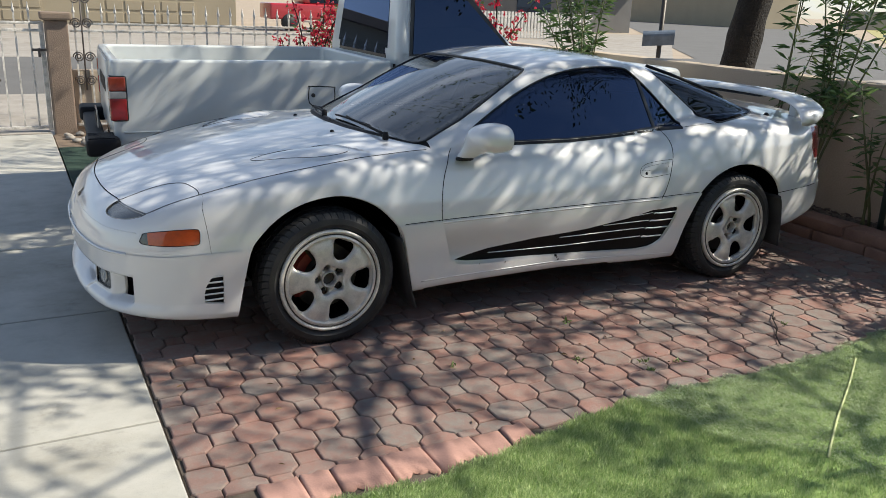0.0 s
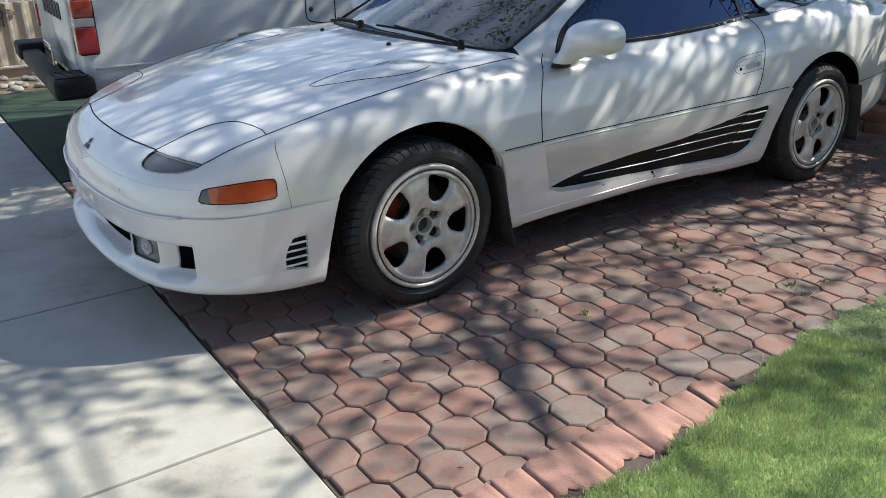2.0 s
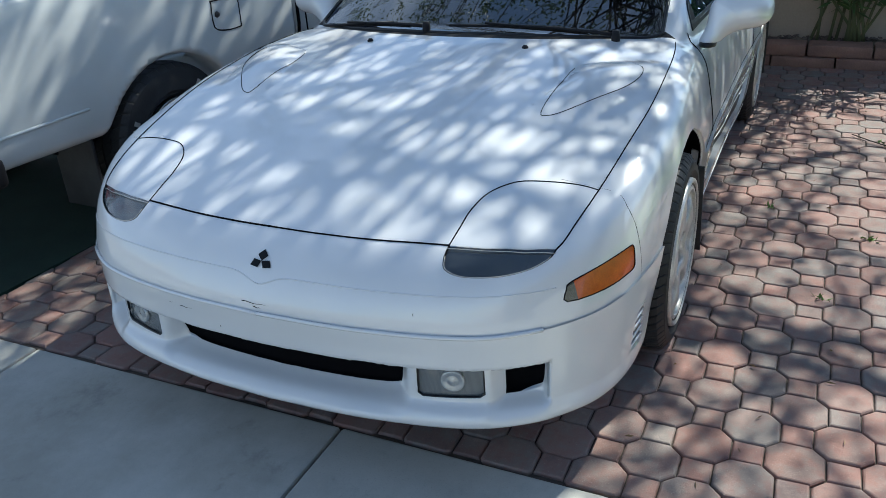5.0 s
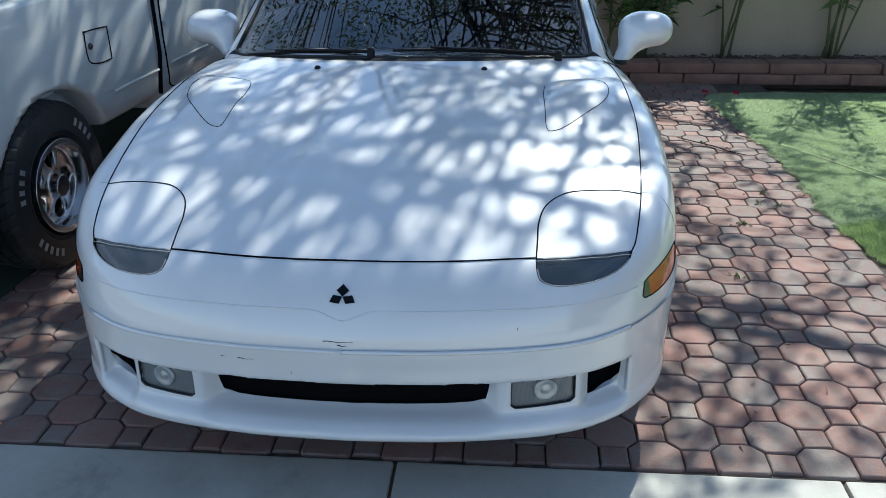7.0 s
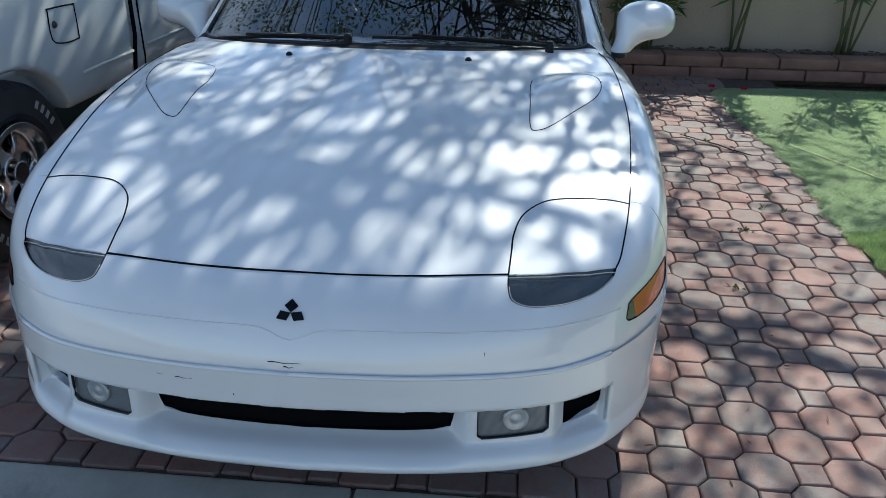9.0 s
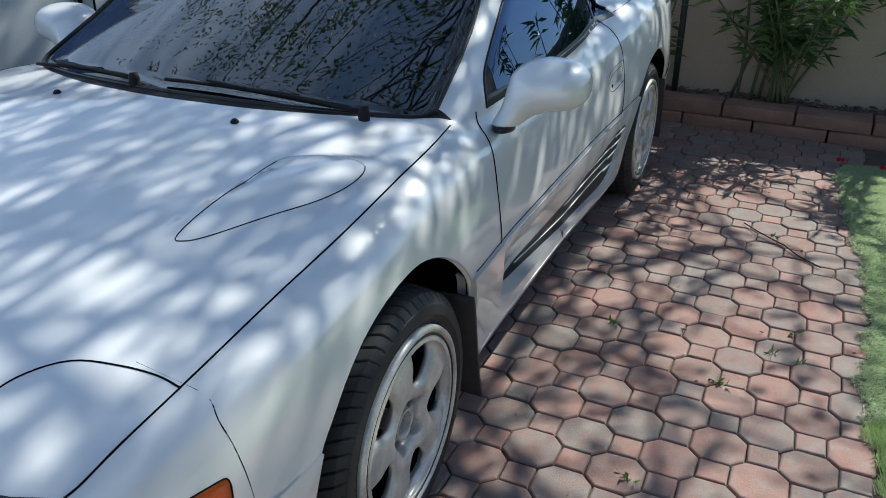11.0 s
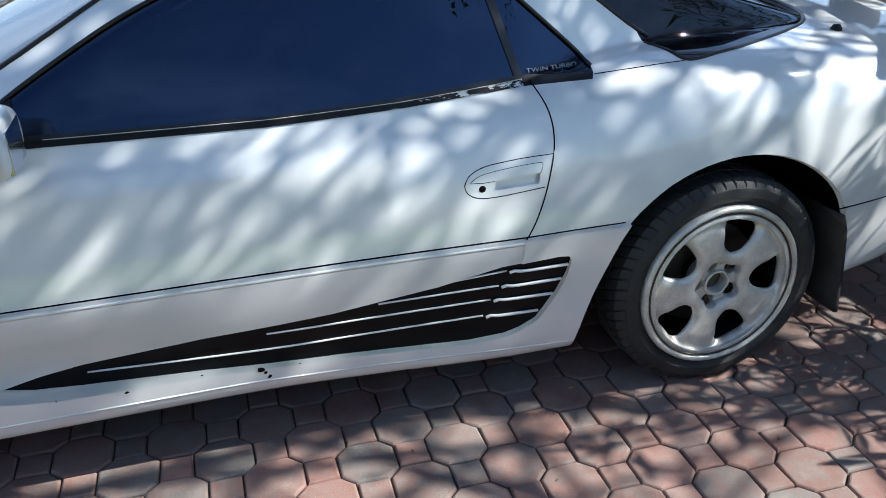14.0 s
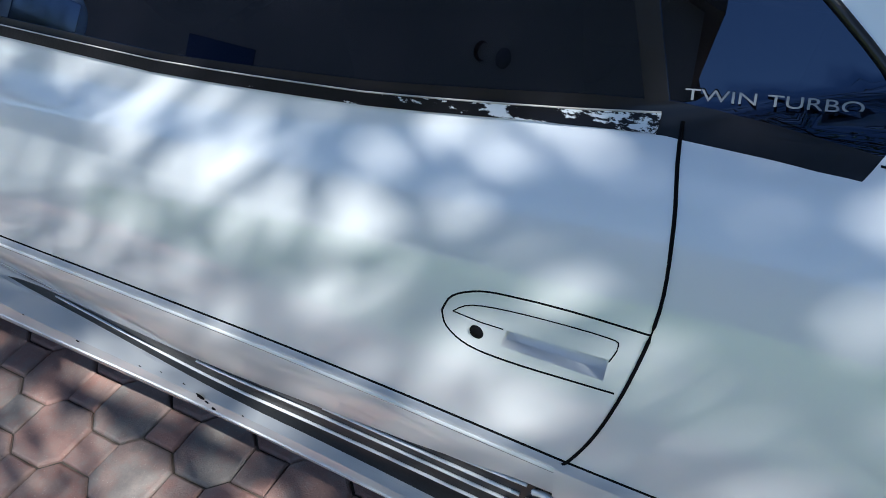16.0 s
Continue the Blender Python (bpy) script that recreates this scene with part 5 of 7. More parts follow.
# side vent slats behind the front bumper's corner
for k in range(5):
    z = .272 + k * .026
    x0 = float(np.interp(z, [.262, .30, .335, .368, .386], [-.548, -.548, -.540, -.522, -.49]))
    for side in (1, -1):
        Q, _ = on_body(dense([(x0 - .002, z), (-.468, z + .004)], .02), "y", .0015)
        bm = tube(bmesh.new(), [(q[0], q[1] * side, q[2]) for q in Q], .0044, 6)
        part("slat", bm, M_WHITE, coupe)

# the three-lozenge badge
def lozenge(bm, cy, cz, ang, L=.036, W=.0155):
    pts = [(0, 0), (W, L / 2), (0, L), (-W, L / 2)]
    c, s = math.cos(radians(ang)), math.sin(radians(ang))
    P2 = [(cy + a * c - b * s, cz + (a * s + b * c) * .62) for a, b in pts]
    Q, N = on_body(P2, "x", .0025)
    vs = [bm.verts.new(q) for q in Q]
    bm.faces.new(vs if True else vs[::-1])


bm = bmesh.new()
for ang in (0, 120, 240):
    lozenge(bm, 0.0, .583, ang)
r = bmesh.ops.solidify(bm, geom=bm.faces[:], thickness=.003)
bmesh.ops.recalc_face_normals(bm, faces=bm.faces[:])
part("badge", bm, M_BLACK, coupe, "small black three-lozenge badge", False)

# washer nozzles and lock
for side in (1, -1):
    part("washer_nozzle", lathe(bmesh.new(), [(0, .009), (.006, .008), (.011, .002), (.012, -.006)], "z", 16, (.224, -.297 * side, .874)), M_PLASTIC, coupe)
Q, N = on_body([(1.795, .674)], "y", .0)
part("lock", lathe(bmesh.new(), [(0, -.002), (.007, -.002), (.0085, 0), (.009, .006)], "y", 18, Q[0]), M_SEAM, coupe)


def writing(name, text, parent, m, size, material):
    """Raised letters from the built-in font."""
    cu = bpy.data.curves.new(name, "FONT")
    cu.body, cu.size, cu.extrude, cu.align_x = text, size, 0.0004, "LEFT"
    tmp = bpy.data.objects.new(name, cu)
    scene.collection.objects.link(tmp)
    me = bpy.data.meshes.new_from_object(tmp.evaluated_get(bpy.context.evaluated_depsgraph_get()))
    bpy.data.objects.remove(tmp)
    bpy.data.curves.remove(cu)
    me.materials.clear()
    ob = mesh_part(name, me, material, parent)
    ob.matrix_world = m
    return ob


Q, N = on_body([(1.9510, .9055), (2.074, .9110), (1.951, .9210)], "y", .0005)
ex = Vector(Q[1] - Q[0]).normalized()
ez = Vector(N[0]).normalized()
ey = ez.cross(ex)
basis = Matrix((ex, ey, ez)).transposed().to_4x4()
basis.translation = Vector(Q[0])
word = writing("lettering", "TWIN TURBO", coupe, basis @ Matrix.Diagonal((1.60, 1, 1, 1)), .0143, M_LETTER)
tagged(word, "pale silver lettering on the quarter glass")

# reflector bowls in the fog lamps
for side in (1, -1):
    Q, N = on_body([(-.496, .318)], "x", .001)
    n = Vector(N[0]).normalized()
    n.y *= side
    rot = n.to_track_quat("Z", "Y").to_matrix().to_4x4()
    rot.translation = Vector((Q[0][0], Q[0][1] * side, Q[0][2]))
    bm = lathe(bmesh.new(), [(0, .004), (.008, .0035), (.013, .0005), (.018, .002), (.027, .0045), (.030, .004), (.031, -.004)], "z", 28)
    bm.transform(rot)
    part("fog_bowl", bm, M_BOWL, coupe, "bright fog lamp bowl")
    bm = bmesh.new()
    P, _ = on_body(dense(FOG, .02), "x", .001)
    tube(bm, [(p[0], p[1] * side, p[2]) for p in P], .0042, 5)
    part("fog_surround", bm, M_BLACK, coupe)

# scratches on the bumper and nose
for y0, z0, y1, z1, r in ((.262, .428, .222, .427, .0011), (.045, .487, -.028, .486, .0012), (.01, .478, -.012, .476, .0016), (.305, .43, .29, .43, .0008), (-.42, .515, -.421, .507, .0012), (.13, .397, .129, .391, .0012)):
    side = 1 if y0 > 0 else -1
    P, _ = on_body([(-abs(y0 + (y1 - y0) * t), z0 + (z1 - z0) * t + .0012 * math.sin(9 * t)) for t in np.linspace(0, 1, 7)], "x", .0062 if z0 < .46 else .0)
    part("scratch", tube(bmesh.new(), [(p[0], -p[1] * side * (1 if (y0 + (y1 - y0) * t) * side >= 0 else -1), p[2]) for p, t in zip(P, np.linspace(0, 1, 7))], r, 4, taper=.3), M_SEAM, coupe)


# ---- wheels, mirrors, wipers, wing and cabin of the coupe ----
def alloy_field(x, y, z):
    """A five-spoke alloy; its face looks to -y, and its centre is the origin."""
    r = np.sqrt(x * x + z * z)
    a = np.arctan2(z, x)
    s = -y
    k = np.mod(a - radians(4) + math.pi / 5, 2 * math.pi / 5) - math.pi / 5
    face = pchip([(0, .006), (.03, .010), (.06, .016), (.10, .028), (.15, .030), (.19, .022), (.215, .014)])(r)
    disc = np.maximum(np.abs(s - (face - .016)) - .016, r - .205)
    u, v = r * np.cos(k) - .1430, r * np.sin(k)
    half = .026 + .33 * np.clip(u + .046, 0, .10)
    hole = smax(np.abs(u) - .046, (np.abs(v) - half) * .93, .036)
    disc = smax(disc, -hole, .026)
    rim = np.maximum(np.abs(r - .2165) - .0165, np.abs(s + .050) - .082)
    barrel = np.maximum(np.abs(r - .205) - .006, np.abs(s + .085) - .10)
    groove = np.sqrt((r - .2165) ** 2 + (s - .036) ** 2) - .008
    rim = smax(rim, -groove, .006)
    d = smin(smin(disc, rim, .010), barrel, .006)
    hub = np.maximum(r - .066, np.abs(s + .018) - .030)
    d = smin(d, hub, .016)
    d = smax(d, -np.maximum(r - .060, -(s + .002)), .014)
    d = smin(d, np.maximum(np.abs(r - .0345) - .0045, np.abs(s + .010) - .020), .004)
    d = smax(d, -np.maximum(r - .030, -(s + .040)), .005)
    for i in range(5):
        b = radians(4 + 36 + 72 * i)
        rr = np.sqrt((x - .0565 * math.cos(b)) ** 2 + (z - .0565 * math.sin(b)) ** 2)
        d = smax(d, -np.maximum(rr - .0185, -(s + .036)), .006)
    return d


ALLOY = net_mesh("alloy", alloy_field, (-.245, -.07, -.245), (.245, .20, .245), .0043, 2)


def tyre_mesh(R, rim, width, blocks=52, flat=.0):
    """A tyre with sidewall ribs, a rounded shoulder, grooves round it and cross cuts; its middle plane lies at y = 0, its foot is pressed flat."""
    h = width / 2
    prof = [(rim - .004, -h * .62), (rim + .004, -h * .80), (rim + .018, -h * .92), (rim + .020, -h * .905), (rim + .036, -h * .985), (rim + .038, -h * .978), (R - .040, -h * .985),
            (R - .031, -h * .955), (R - .030, -h * .940), (R - .021, -h * .89), (R - .012, -h * .82)]
    n_side = len(prof)
    tread = []
    for a, b in ((-.76, -.44), (-.38, -.04), (.04, .38), (.44, .76)):
        drop = lambda t: .011 * t * t
        tread += [(R - .009, (a - .01) * h), (R - drop(a), a * h), (R - drop(b), b * h), (R - .009, (b + .01) * h)]
    tread[0], tread[-1] = (R - .0075, -.79 * h), (R - .0075, .79 * h)
    profile = prof + tread + [(r, -y) for r, y in prof[::-1]]
    bm = bmesh.new()
    seg = blocks * 8
    rings = []
    for i, (r, y) in enumerate(profile):
        ring = []
        j = min(i, len(profile) - 1 - i)
        cut_here = j >= n_side - 2 and abs(y) > .30 * h
        for k in range(seg):
            rr = r - (.0058 if cut_here and k % 8 == 0 and r > R - .024 else 0)
            twist = .16 * (abs(y) / h - .85) * (1 if y > 0 else -1)
            a = 2 * math.pi * k / seg + (twist if j >= n_side - 2 else 0)
            ring.append(bm.verts.new((rr * math.cos(a), y, max(rr * math.sin(a), -flat) if flat else rr * math.sin(a))))
        rings.append(ring)
    for A, B in zip(rings, rings[1:]):
        for k in range(seg):
            bm.faces.new((A[k], A[(k + 1) % seg], B[(k + 1) % seg], B[k]))
    bmesh.ops.recalc_face_normals(bm, faces=bm.faces[:])
    me = bpy.data.meshes.new("tyre")
    bm.to_mesh(me)
    bm.free()
    me.shade_smooth()
    me.set_sharp_from_angle(angle=radians(26))
    return me


TYRE = tyre_mesh(.317, .226, .228, 60, .306)
LUG = bmesh.new()
lathe(LUG, [(0, .022), (.006, .021), (.0095, .016), (.0105, 0)], "y", 6)
LUG_ME = bpy.data.meshes.new("lug_nut")
LUG.to_mesh(LUG_ME)
LUG.free()
bm = lathe(bmesh.new(), [(.07, -.004), (.152, -.004), (.155, 0), (.155, .02), (.07, .02), (.07, -.004)], "y", 64)
DISC_ME = bpy.data.meshes.new("brake_disc")
bm.to_mesh(DISC_ME)
bm.free()
bm = bmesh.new()
arc = [(math.cos(a), math.sin(a)) for a in np.linspace(radians(128), radians(212), 12)]
rings = []
for c, s_ in arc:
    rings.append([bm.verts.new((r * c, y, r * s_)) for r, y in ((.108, -.028), (.108, .05), (.168, .05), (.168, -.012), (.150, -.030))])
for A, B in zip(rings, rings[1:]):
    for k in range(5):
        bm.faces.new((A[k], A[(k + 1) % 5], B[(k + 1) % 5], B[k]))
bm.faces.new(rings[0][::-1])
bm.faces.new(rings[-1])
bmesh.ops.recalc_face_normals(bm, faces=bm.faces[:])
CAL_ME = bpy.data.meshes.new("caliper")
bm.to_mesh(CAL_ME)
bm.free()
for me_ in (DISC_ME, CAL_ME):
    me_.shade_smooth()
    me_.set_sharp_from_angle(angle=radians(35))

for x in (0.0, 2.475):
    for side in (1, -1):
        hub = new("wheel")
        hub.parent = coupe
        turn = 0 if side == 1 else 180
        hub.matrix_world = pose(x, -.885 * side, .304 if x == 0 else .313, 0, 0, turn)
        spin = 8 if x == 0 else 1
        t = mesh_part("tyre", TYRE, M_RUBBER, hub)
        t.matrix_local = pose(0, .098, 0)
        w = mesh_part("rim", ALLOY, M_ALLOY, hub, "dull silver five-spoke alloy rim")
        w.matrix_local = pose(0, .016, 0, 0, spin, 0)
        for i in range(5):
            b = radians(40 - spin + 72 * i)
            n = mesh_part("lug_nut", LUG_ME, M_STEEL, hub)
            n.matrix_local = pose(.057 * math.cos(b), .050, .057 * math.sin(b), 180)
        # dark liner added to paint the shade behind the spoke holes
        liner = part("shade_liner", lathe(bmesh.new(), [(.035, .125), (.194, .125), (.1975, .118), (.1975, .020), (.1950, .020), (.192, .122)], "y", 48), M_UNDER_SHADE, hub)
        ring = tube(bmesh.new(), [(.2165 * math.cos(a), -.0125, .2165 * math.sin(a)) for a in np.linspace(0, 2 * math.pi, 65)[:-1]], .0032, 6, True)
        part("rim_groove", ring, M_STEEL, hub)
        flange = part("rim_flange", lathe(bmesh.new(), [(.2205, -.004), (.2225, -.0165), (.229, -.0195), (.2350, -.0165), (.2375, -.008), (.2375, .004)], "y", 128), M_ALLOY, hub)
        # dark disc stands in for the shade inside the open hub
        cap = part("hub_centre", lathe(bmesh.new(), [(0, -.004), (.020, -.004), (.026, -.010), (.031, -.006), (.032, .01)], "y", 32), M_STEEL, hub, "dark disc filling the open hub centre")
        cap.matrix_local = pose(0, .048, 0)
        dsc = mesh_part("brake_disc", DISC_ME, M_STEEL, hub)
        dsc.matrix_local = pose(0, .085, 0)
        cal = mesh_part("caliper", CAL_ME.copy(), M_CALIPER if x == 0 else M_STEEL, hub, "red brake caliper" if x == 0 else "dull steel brake caliper")
        b = radians(76 - spin - 54)
        valve = part("valve_stem", tube(bmesh.new(), [(.196 * math.cos(b), .030, .196 * math.sin(b)), (.184 * math.cos(b), .004, .184 * math.sin(b))], .0055, 8), M_PLASTIC, hub)
        cal.matrix_local = pose(0, .085, 0)
        # wheel well and the lip of the arch
        low_z = .205 if x == 0 else .30
        cx, cz = (.0, .30) if x == 0 else (2.475, .30)
        line2 = [p for p in (ARCH_F if x == 0 else ARCH_R) if p[1] > (low_z if p[0] > cx else .205)]

        def inward(p, d):
            L = math.dist(p, (cx, cz))
            return p[0] + (cx - p[0]) * d / L, p[1] + (cz - p[1]) * d / L
        bm = bmesh.new()
        Q, N = on_body([inward(p, -.002) for p in line2], "y", -.003)
        ins = [inward(p, .006) for p in line2]
        outer = [bm.verts.new((q[0], q[1] * side, q[2])) for q in Q]
        lipv = [bm.verts.new((p[0], (q[1] + .010) * side, p[1])) for p, q in zip(ins, Q)]
        m_ = len(Q) - 1
        for k in range(m_):
            bm.faces.new((outer[k], outer[k + 1], lipv[k + 1], lipv[k]))
        bmesh.ops.recalc_face_normals(bm, faces=bm.faces[:])
        part("arch_lip", bm, M_WHITE, coupe)
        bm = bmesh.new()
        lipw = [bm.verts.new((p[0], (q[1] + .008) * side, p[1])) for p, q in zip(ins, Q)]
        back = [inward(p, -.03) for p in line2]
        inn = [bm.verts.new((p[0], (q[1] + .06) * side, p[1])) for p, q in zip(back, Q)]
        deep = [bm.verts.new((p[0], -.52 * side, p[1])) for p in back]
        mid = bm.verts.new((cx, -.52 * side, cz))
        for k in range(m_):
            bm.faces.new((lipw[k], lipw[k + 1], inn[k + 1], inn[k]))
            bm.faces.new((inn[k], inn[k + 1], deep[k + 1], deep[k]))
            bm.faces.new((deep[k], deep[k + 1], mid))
        part("wheel_well", bm, M_UNDER_SHADE, coupe)
        # mud flap behind the wheel, bowed and flaring towards its foot
        bm = bmesh.new()
        rows_f = []
        for z in np.linspace(.115 if x == 0 else .165, .47 if x == 0 else .48, 14):
            xz = float(np.interp(z, [.10, .20, .32, .43, .50], [.432, .398, .374, .352, .328] if x == 0 else [2.880, 2.872, 2.862, 2.846, 2.818]))
            out_y = -.900 if x == 0 else -.905
            rows_f.append([bm.verts.new((xz + dx, y * side, z)) for dx, y in ((.004, out_y), (0, -.78), (.004, -.655), (-.008, -.655), (-.012, -.78), (-.008, out_y))])
        for A, B in zip(rows_f, rows_f[1:]):
            for k in range(6):
                bm.faces.new((A[k], A[(k + 1) % 6], B[(k + 1) % 6], B[k]))
        bm.faces.new(rows_f[0])
        bm.faces.new(rows_f[-1][::-1])
        bmesh.ops.recalc_face_normals(bm, faces=bm.faces[:])
        part("mud_flap", bm, M_RUBBER, coupe)


def mirror_field(x, y, z):
    """A door mirror for the side y < 0, about its own middle: a bean-shaped shell that sweeps down into its arm."""
    shell = ((np.abs((x - .015) / .108) ** 2.2 + np.abs(y / .106) ** 2.5 + np.abs((z - .006) / (.068 - .10 * np.maximum(y - .02, 0))) ** 2.4) ** (1 / 2.4) - 1) * .072
    a, b = np.array((-.078, .100, -.097)), np.array((-.030, .045, -.012))
    t = np.clip(((x - a[0]) * (b[0] - a[0]) + (y - a[1]) * (b[1] - a[1]) + (z - a[2]) * (b[2] - a[2])) / ((b - a) ** 2).sum(), 0, 1)
    px, py, pz = (x - a[0] - (b[0] - a[0]) * t) / 1.25, y - a[1] - (b[1] - a[1]) * t, z - a[2] - (b[2] - a[2]) * t
    arm = np.sqrt(px * px + py * py + pz * pz) - (.031 + .018 * t)
    d = smin(shell, smax(arm, -.096 - z, .004), .045)
    return smax(d, x - .078, .016)


HOUSE_ME = net_mesh("mirror_housing", mirror_field, (-.14, -.13, -.12), (.11, .16, .10), .0055, 2)
for side in (1, -1):
    mir = new("door_mirror")
    mir.parent = coupe
    mir.matrix_world = pose(.770 if side == 1 else .800, -.930 if side == 1 else .875, .912, 0, 0, 0) @ Matrix.Diagonal((1, side, 1, 1))
    a = mesh_part("housing", HOUSE_ME, M_WHITE, mir)
    bm = lathe(bmesh.new(), [(0, -.004), (.036, -.004), (.040, -.010), (.040, -.020), (0, -.022)], "z", 28)
    for v in bm.verts:
        v.co = Vector((v.co.x * 1.15 - .078, v.co.y * .75 + .100, v.co.z - .090))
    part("foot", bm, M_BLACK, mir, "black rubber foot")
    bm = boxed((.070, -.068, -.042), (.0795, .056, .040), .003)
    part("mirror_glass", bm, M_CHROME, mir, "mirror glass")

# wipers lie along the foot of the windscreen
def wiper(pivot, tip, name="wiper"):
    bm = bmesh.new()
    P, _ = on_body([(pivot[0] + (tip[0] - pivot[0]) * t, pivot[1] + (tip[1] - pivot[1]) * t) for t in np.linspace(0, 1, 9)], "z", .020)
    tube(bm, P[:6], .008, 6, taper=.6)
    Pb, _ = on_body([(pivot[0] + (tip[0] - pivot[0]) * t + .012, pivot[1] + (tip[1] - pivot[1]) * t) for t in np.linspace(.18, 1.12, 12)], "z", .010)
    tube(bm, Pb, .0055, 5)
    tube(bm, [Pb[2] + [0, 0, .010], P[5], Pb[8] + [0, 0, .010]], .005, 5)
    lathe(bm, [(0, .016), (.012, .014), (.015, 0), (.015, -.03)], "z", 14, P[0])
    part(name, bm, M_PLASTIC, coupe, "black wiper")


wiper((.335, .12), (.415, .56))
wiper((.400, -.56), (.365, -.02))

# rear wing on two feet
bm = bmesh.new()
ring = []
for y in np.concatenate([np.linspace(-.87, -.67, 12), np.linspace(-.6, .6, 11), np.linspace(.67, .87, 12)]):
    w = abs(y)
    drop = pchip([(0, 0), (.50, -.008), (.66, -.028), (.78, -.060), (.84, -.092), (.87, -.118)])(w)
    chord = pchip([(0, .20), (.6, .20), (.78, .22), (.84, .20), (.87, .14)])(w)
    xf = 3.17 - .22 * (w / .87) ** 3
    prof = [(0, 0), (.03, .012), (.3, .026), (.65, .028), (.93, .024), (1.0, .014), (.97, .002), (.6, -.008), (.2, -.010), (.03, -.008)]
    ring.append([bm.verts.new((xf + float(chord) * u, y, 1.02 + float(drop) + v * (1 + (w > .8) * .6))) for u, v in prof])
for A, B in zip(ring, ring[1:]):
    for k in range(10):
        bm.faces.new((A[k], A[(k + 1) % 10], B[(k + 1) % 10], B[k]))
bm.faces.new(ring[0])
bm.faces.new(ring[-1][::-1])
bmesh.ops.recalc_face_normals(bm, faces=bm.faces[:])
part("rear_wing", bm, M_WHITE, coupe)
for y in (-.62, .62):
    part("wing_foot", boxed((3.16, y - .03, .90), (3.30, y + .03, 1.018), .012), M_WHITE, coupe)
# black bar drawn for the dark slot under the wing, not a lamp
part("wing_slot", boxed((3.24, -.28, .985), (3.31, .28, 1.012), .006), M_BLACK, coupe, "black bar standing for the dark slot under the wing")
for side in (1, -1):
    part("hatch_nozzle", lathe(bmesh.new(), [(0, .014), (.010, .012), (.016, .002), (.017, -.012)], "z", 14, (2.93, -.62 * side, .922)), M_PLASTIC, coupe)
# hatch wiper
P, _ = on_body([(2.12, -.40), (2.30, -.41), (2.50, -.42), (2.68, -.42), (2.80, -.36)], "z", .018)
part("hatch_wiper", tube(bmesh.new(), P, .009, 6), M_PLASTIC, coupe)

# cabin seen through the windscreen
part("dashboard", boxed((.50, -.66, .66), (1.00, .66, .875), .05, 4), M_CABIN, coupe)
bm = bmesh.new()
tube(bm, [(1.06 + .08 * math.sin(a) * .9, -.36 + .185 * math.cos(a), .87 + .17 * math.sin(a)) for a in np.linspace(0, 2 * math.pi, 29)[:-1]], .014, 8, True)
box(bm, (1.03, -.43, .82), (1.08, -.29, .92), .02)
part("steering_wheel", bm, M_CABIN, coupe)
for y in (-.36, .36):
    bm = box(bmesh.new(), (1.45, y - .24, .45), (1.62, y + .24, 1.02), .06, 4)
    box(bm, (1.52, y - .13, 1.00), (1.62, y + .13, 1.15), .04, 3)
    box(bm, (1.10, y - .24, .36), (1.55, y + .24, .50), .05, 3)
    part("seat", bm, M_CABIN, coupe)
part("cabin_floor", boxed((.40, -.72, .26), (2.9, .72, .32), .01), M_UNDER_SHADE, coupe)
part("parcel_shelf", boxed((2.0, -.62, .70), (3.0, .62, .76), .02), M_CABIN, coupe)


# ---- the white pickup ----
truck = thing("pickup_truck", "white pickup truck with a black step bumper on green carpet", "pickup truck")
t_side = pchip([(.40, .055), (.50, .028), (.60, .006), (.72, .0), (.95, .0), (1.10, .012), (1.18, .035)])
AX, AZ, AR = .43, .345, .415


def bed_field(x, y, z):
    w = np.abs(y - 2.285)
    out = np.maximum(np.abs(x - .37) - .985, 0) * 0 + smax(np.abs(x - .397) - .957, (w - (.835 - t_side(z))), .05)
    out = smax(out, z - 1.088, .02)
    out = smax(out, .485 + .02 * np.maximum(-x, 0) - z, .05)
    hollow = smax(smax(np.abs(x - .40) - .895, w - .755, .06), .70 - z, .05)
    out = smax(out, -hollow, .015)
    r = np.sqrt((x - AX) ** 2 + ((z - AZ) * 1.06) ** 2) - AR
    return smax(out, -np.maximum(r, 1.62 - (w + .9)), .022)


def cab_field(x, y, z):
    w = np.abs(y - 2.285)
    up_ = np.maximum(z - 1.14, 0)
    side = w - (.825 - t_side(np.minimum(z, .95)) - .17 * up_)
    d = smax(side, (1.385 + .12 * up_ - x), .07)
    d = smax(d, z - 1.74, .12)
    d = smax(d, .40 - z, .05)
    d = smax(d, x - (2.44 - 1.19 * np.maximum(z - 1.14, 0)), .06)
    nose = smax(smax(w - (.815 - t_side(np.minimum(z, .95))), z - 1.04, .08), .42 - z, .05)
    nose = smax(smax(nose, x - 4.05, .08), 2.0 - x, .05)
    return smin(d, nose, .04)


mesh_part("bed", net_mesh("bed", bed_field, (-.66, 1.40, .36), (1.40, 3.17, 1.22), .024, 2), M_TRUCK, truck)
mesh_part("cab", net_mesh("cab", cab_field, (1.30, 1.40, .34), (4.35, 3.17, 1.80), .030, 2), M_TRUCK, truck)


def slab(name, corners, thick, material, label="", bevel=.02):
    """A thin rounded pane through four corners, thickened along its normal."""
    c = [Vector(p) for p in corners]
    bm = bmesh.new()
    f = bm.faces.new([bm.verts.new(p) for p in c])
    bmesh.ops.bevel(bm, geom=bm.verts[:], offset=bevel, segments=4, affect="VERTICES")
    bmesh.ops.solidify(bm, geom=bm.faces[:], thickness=thick)
    return part(name, bm, material, truck, label, False)


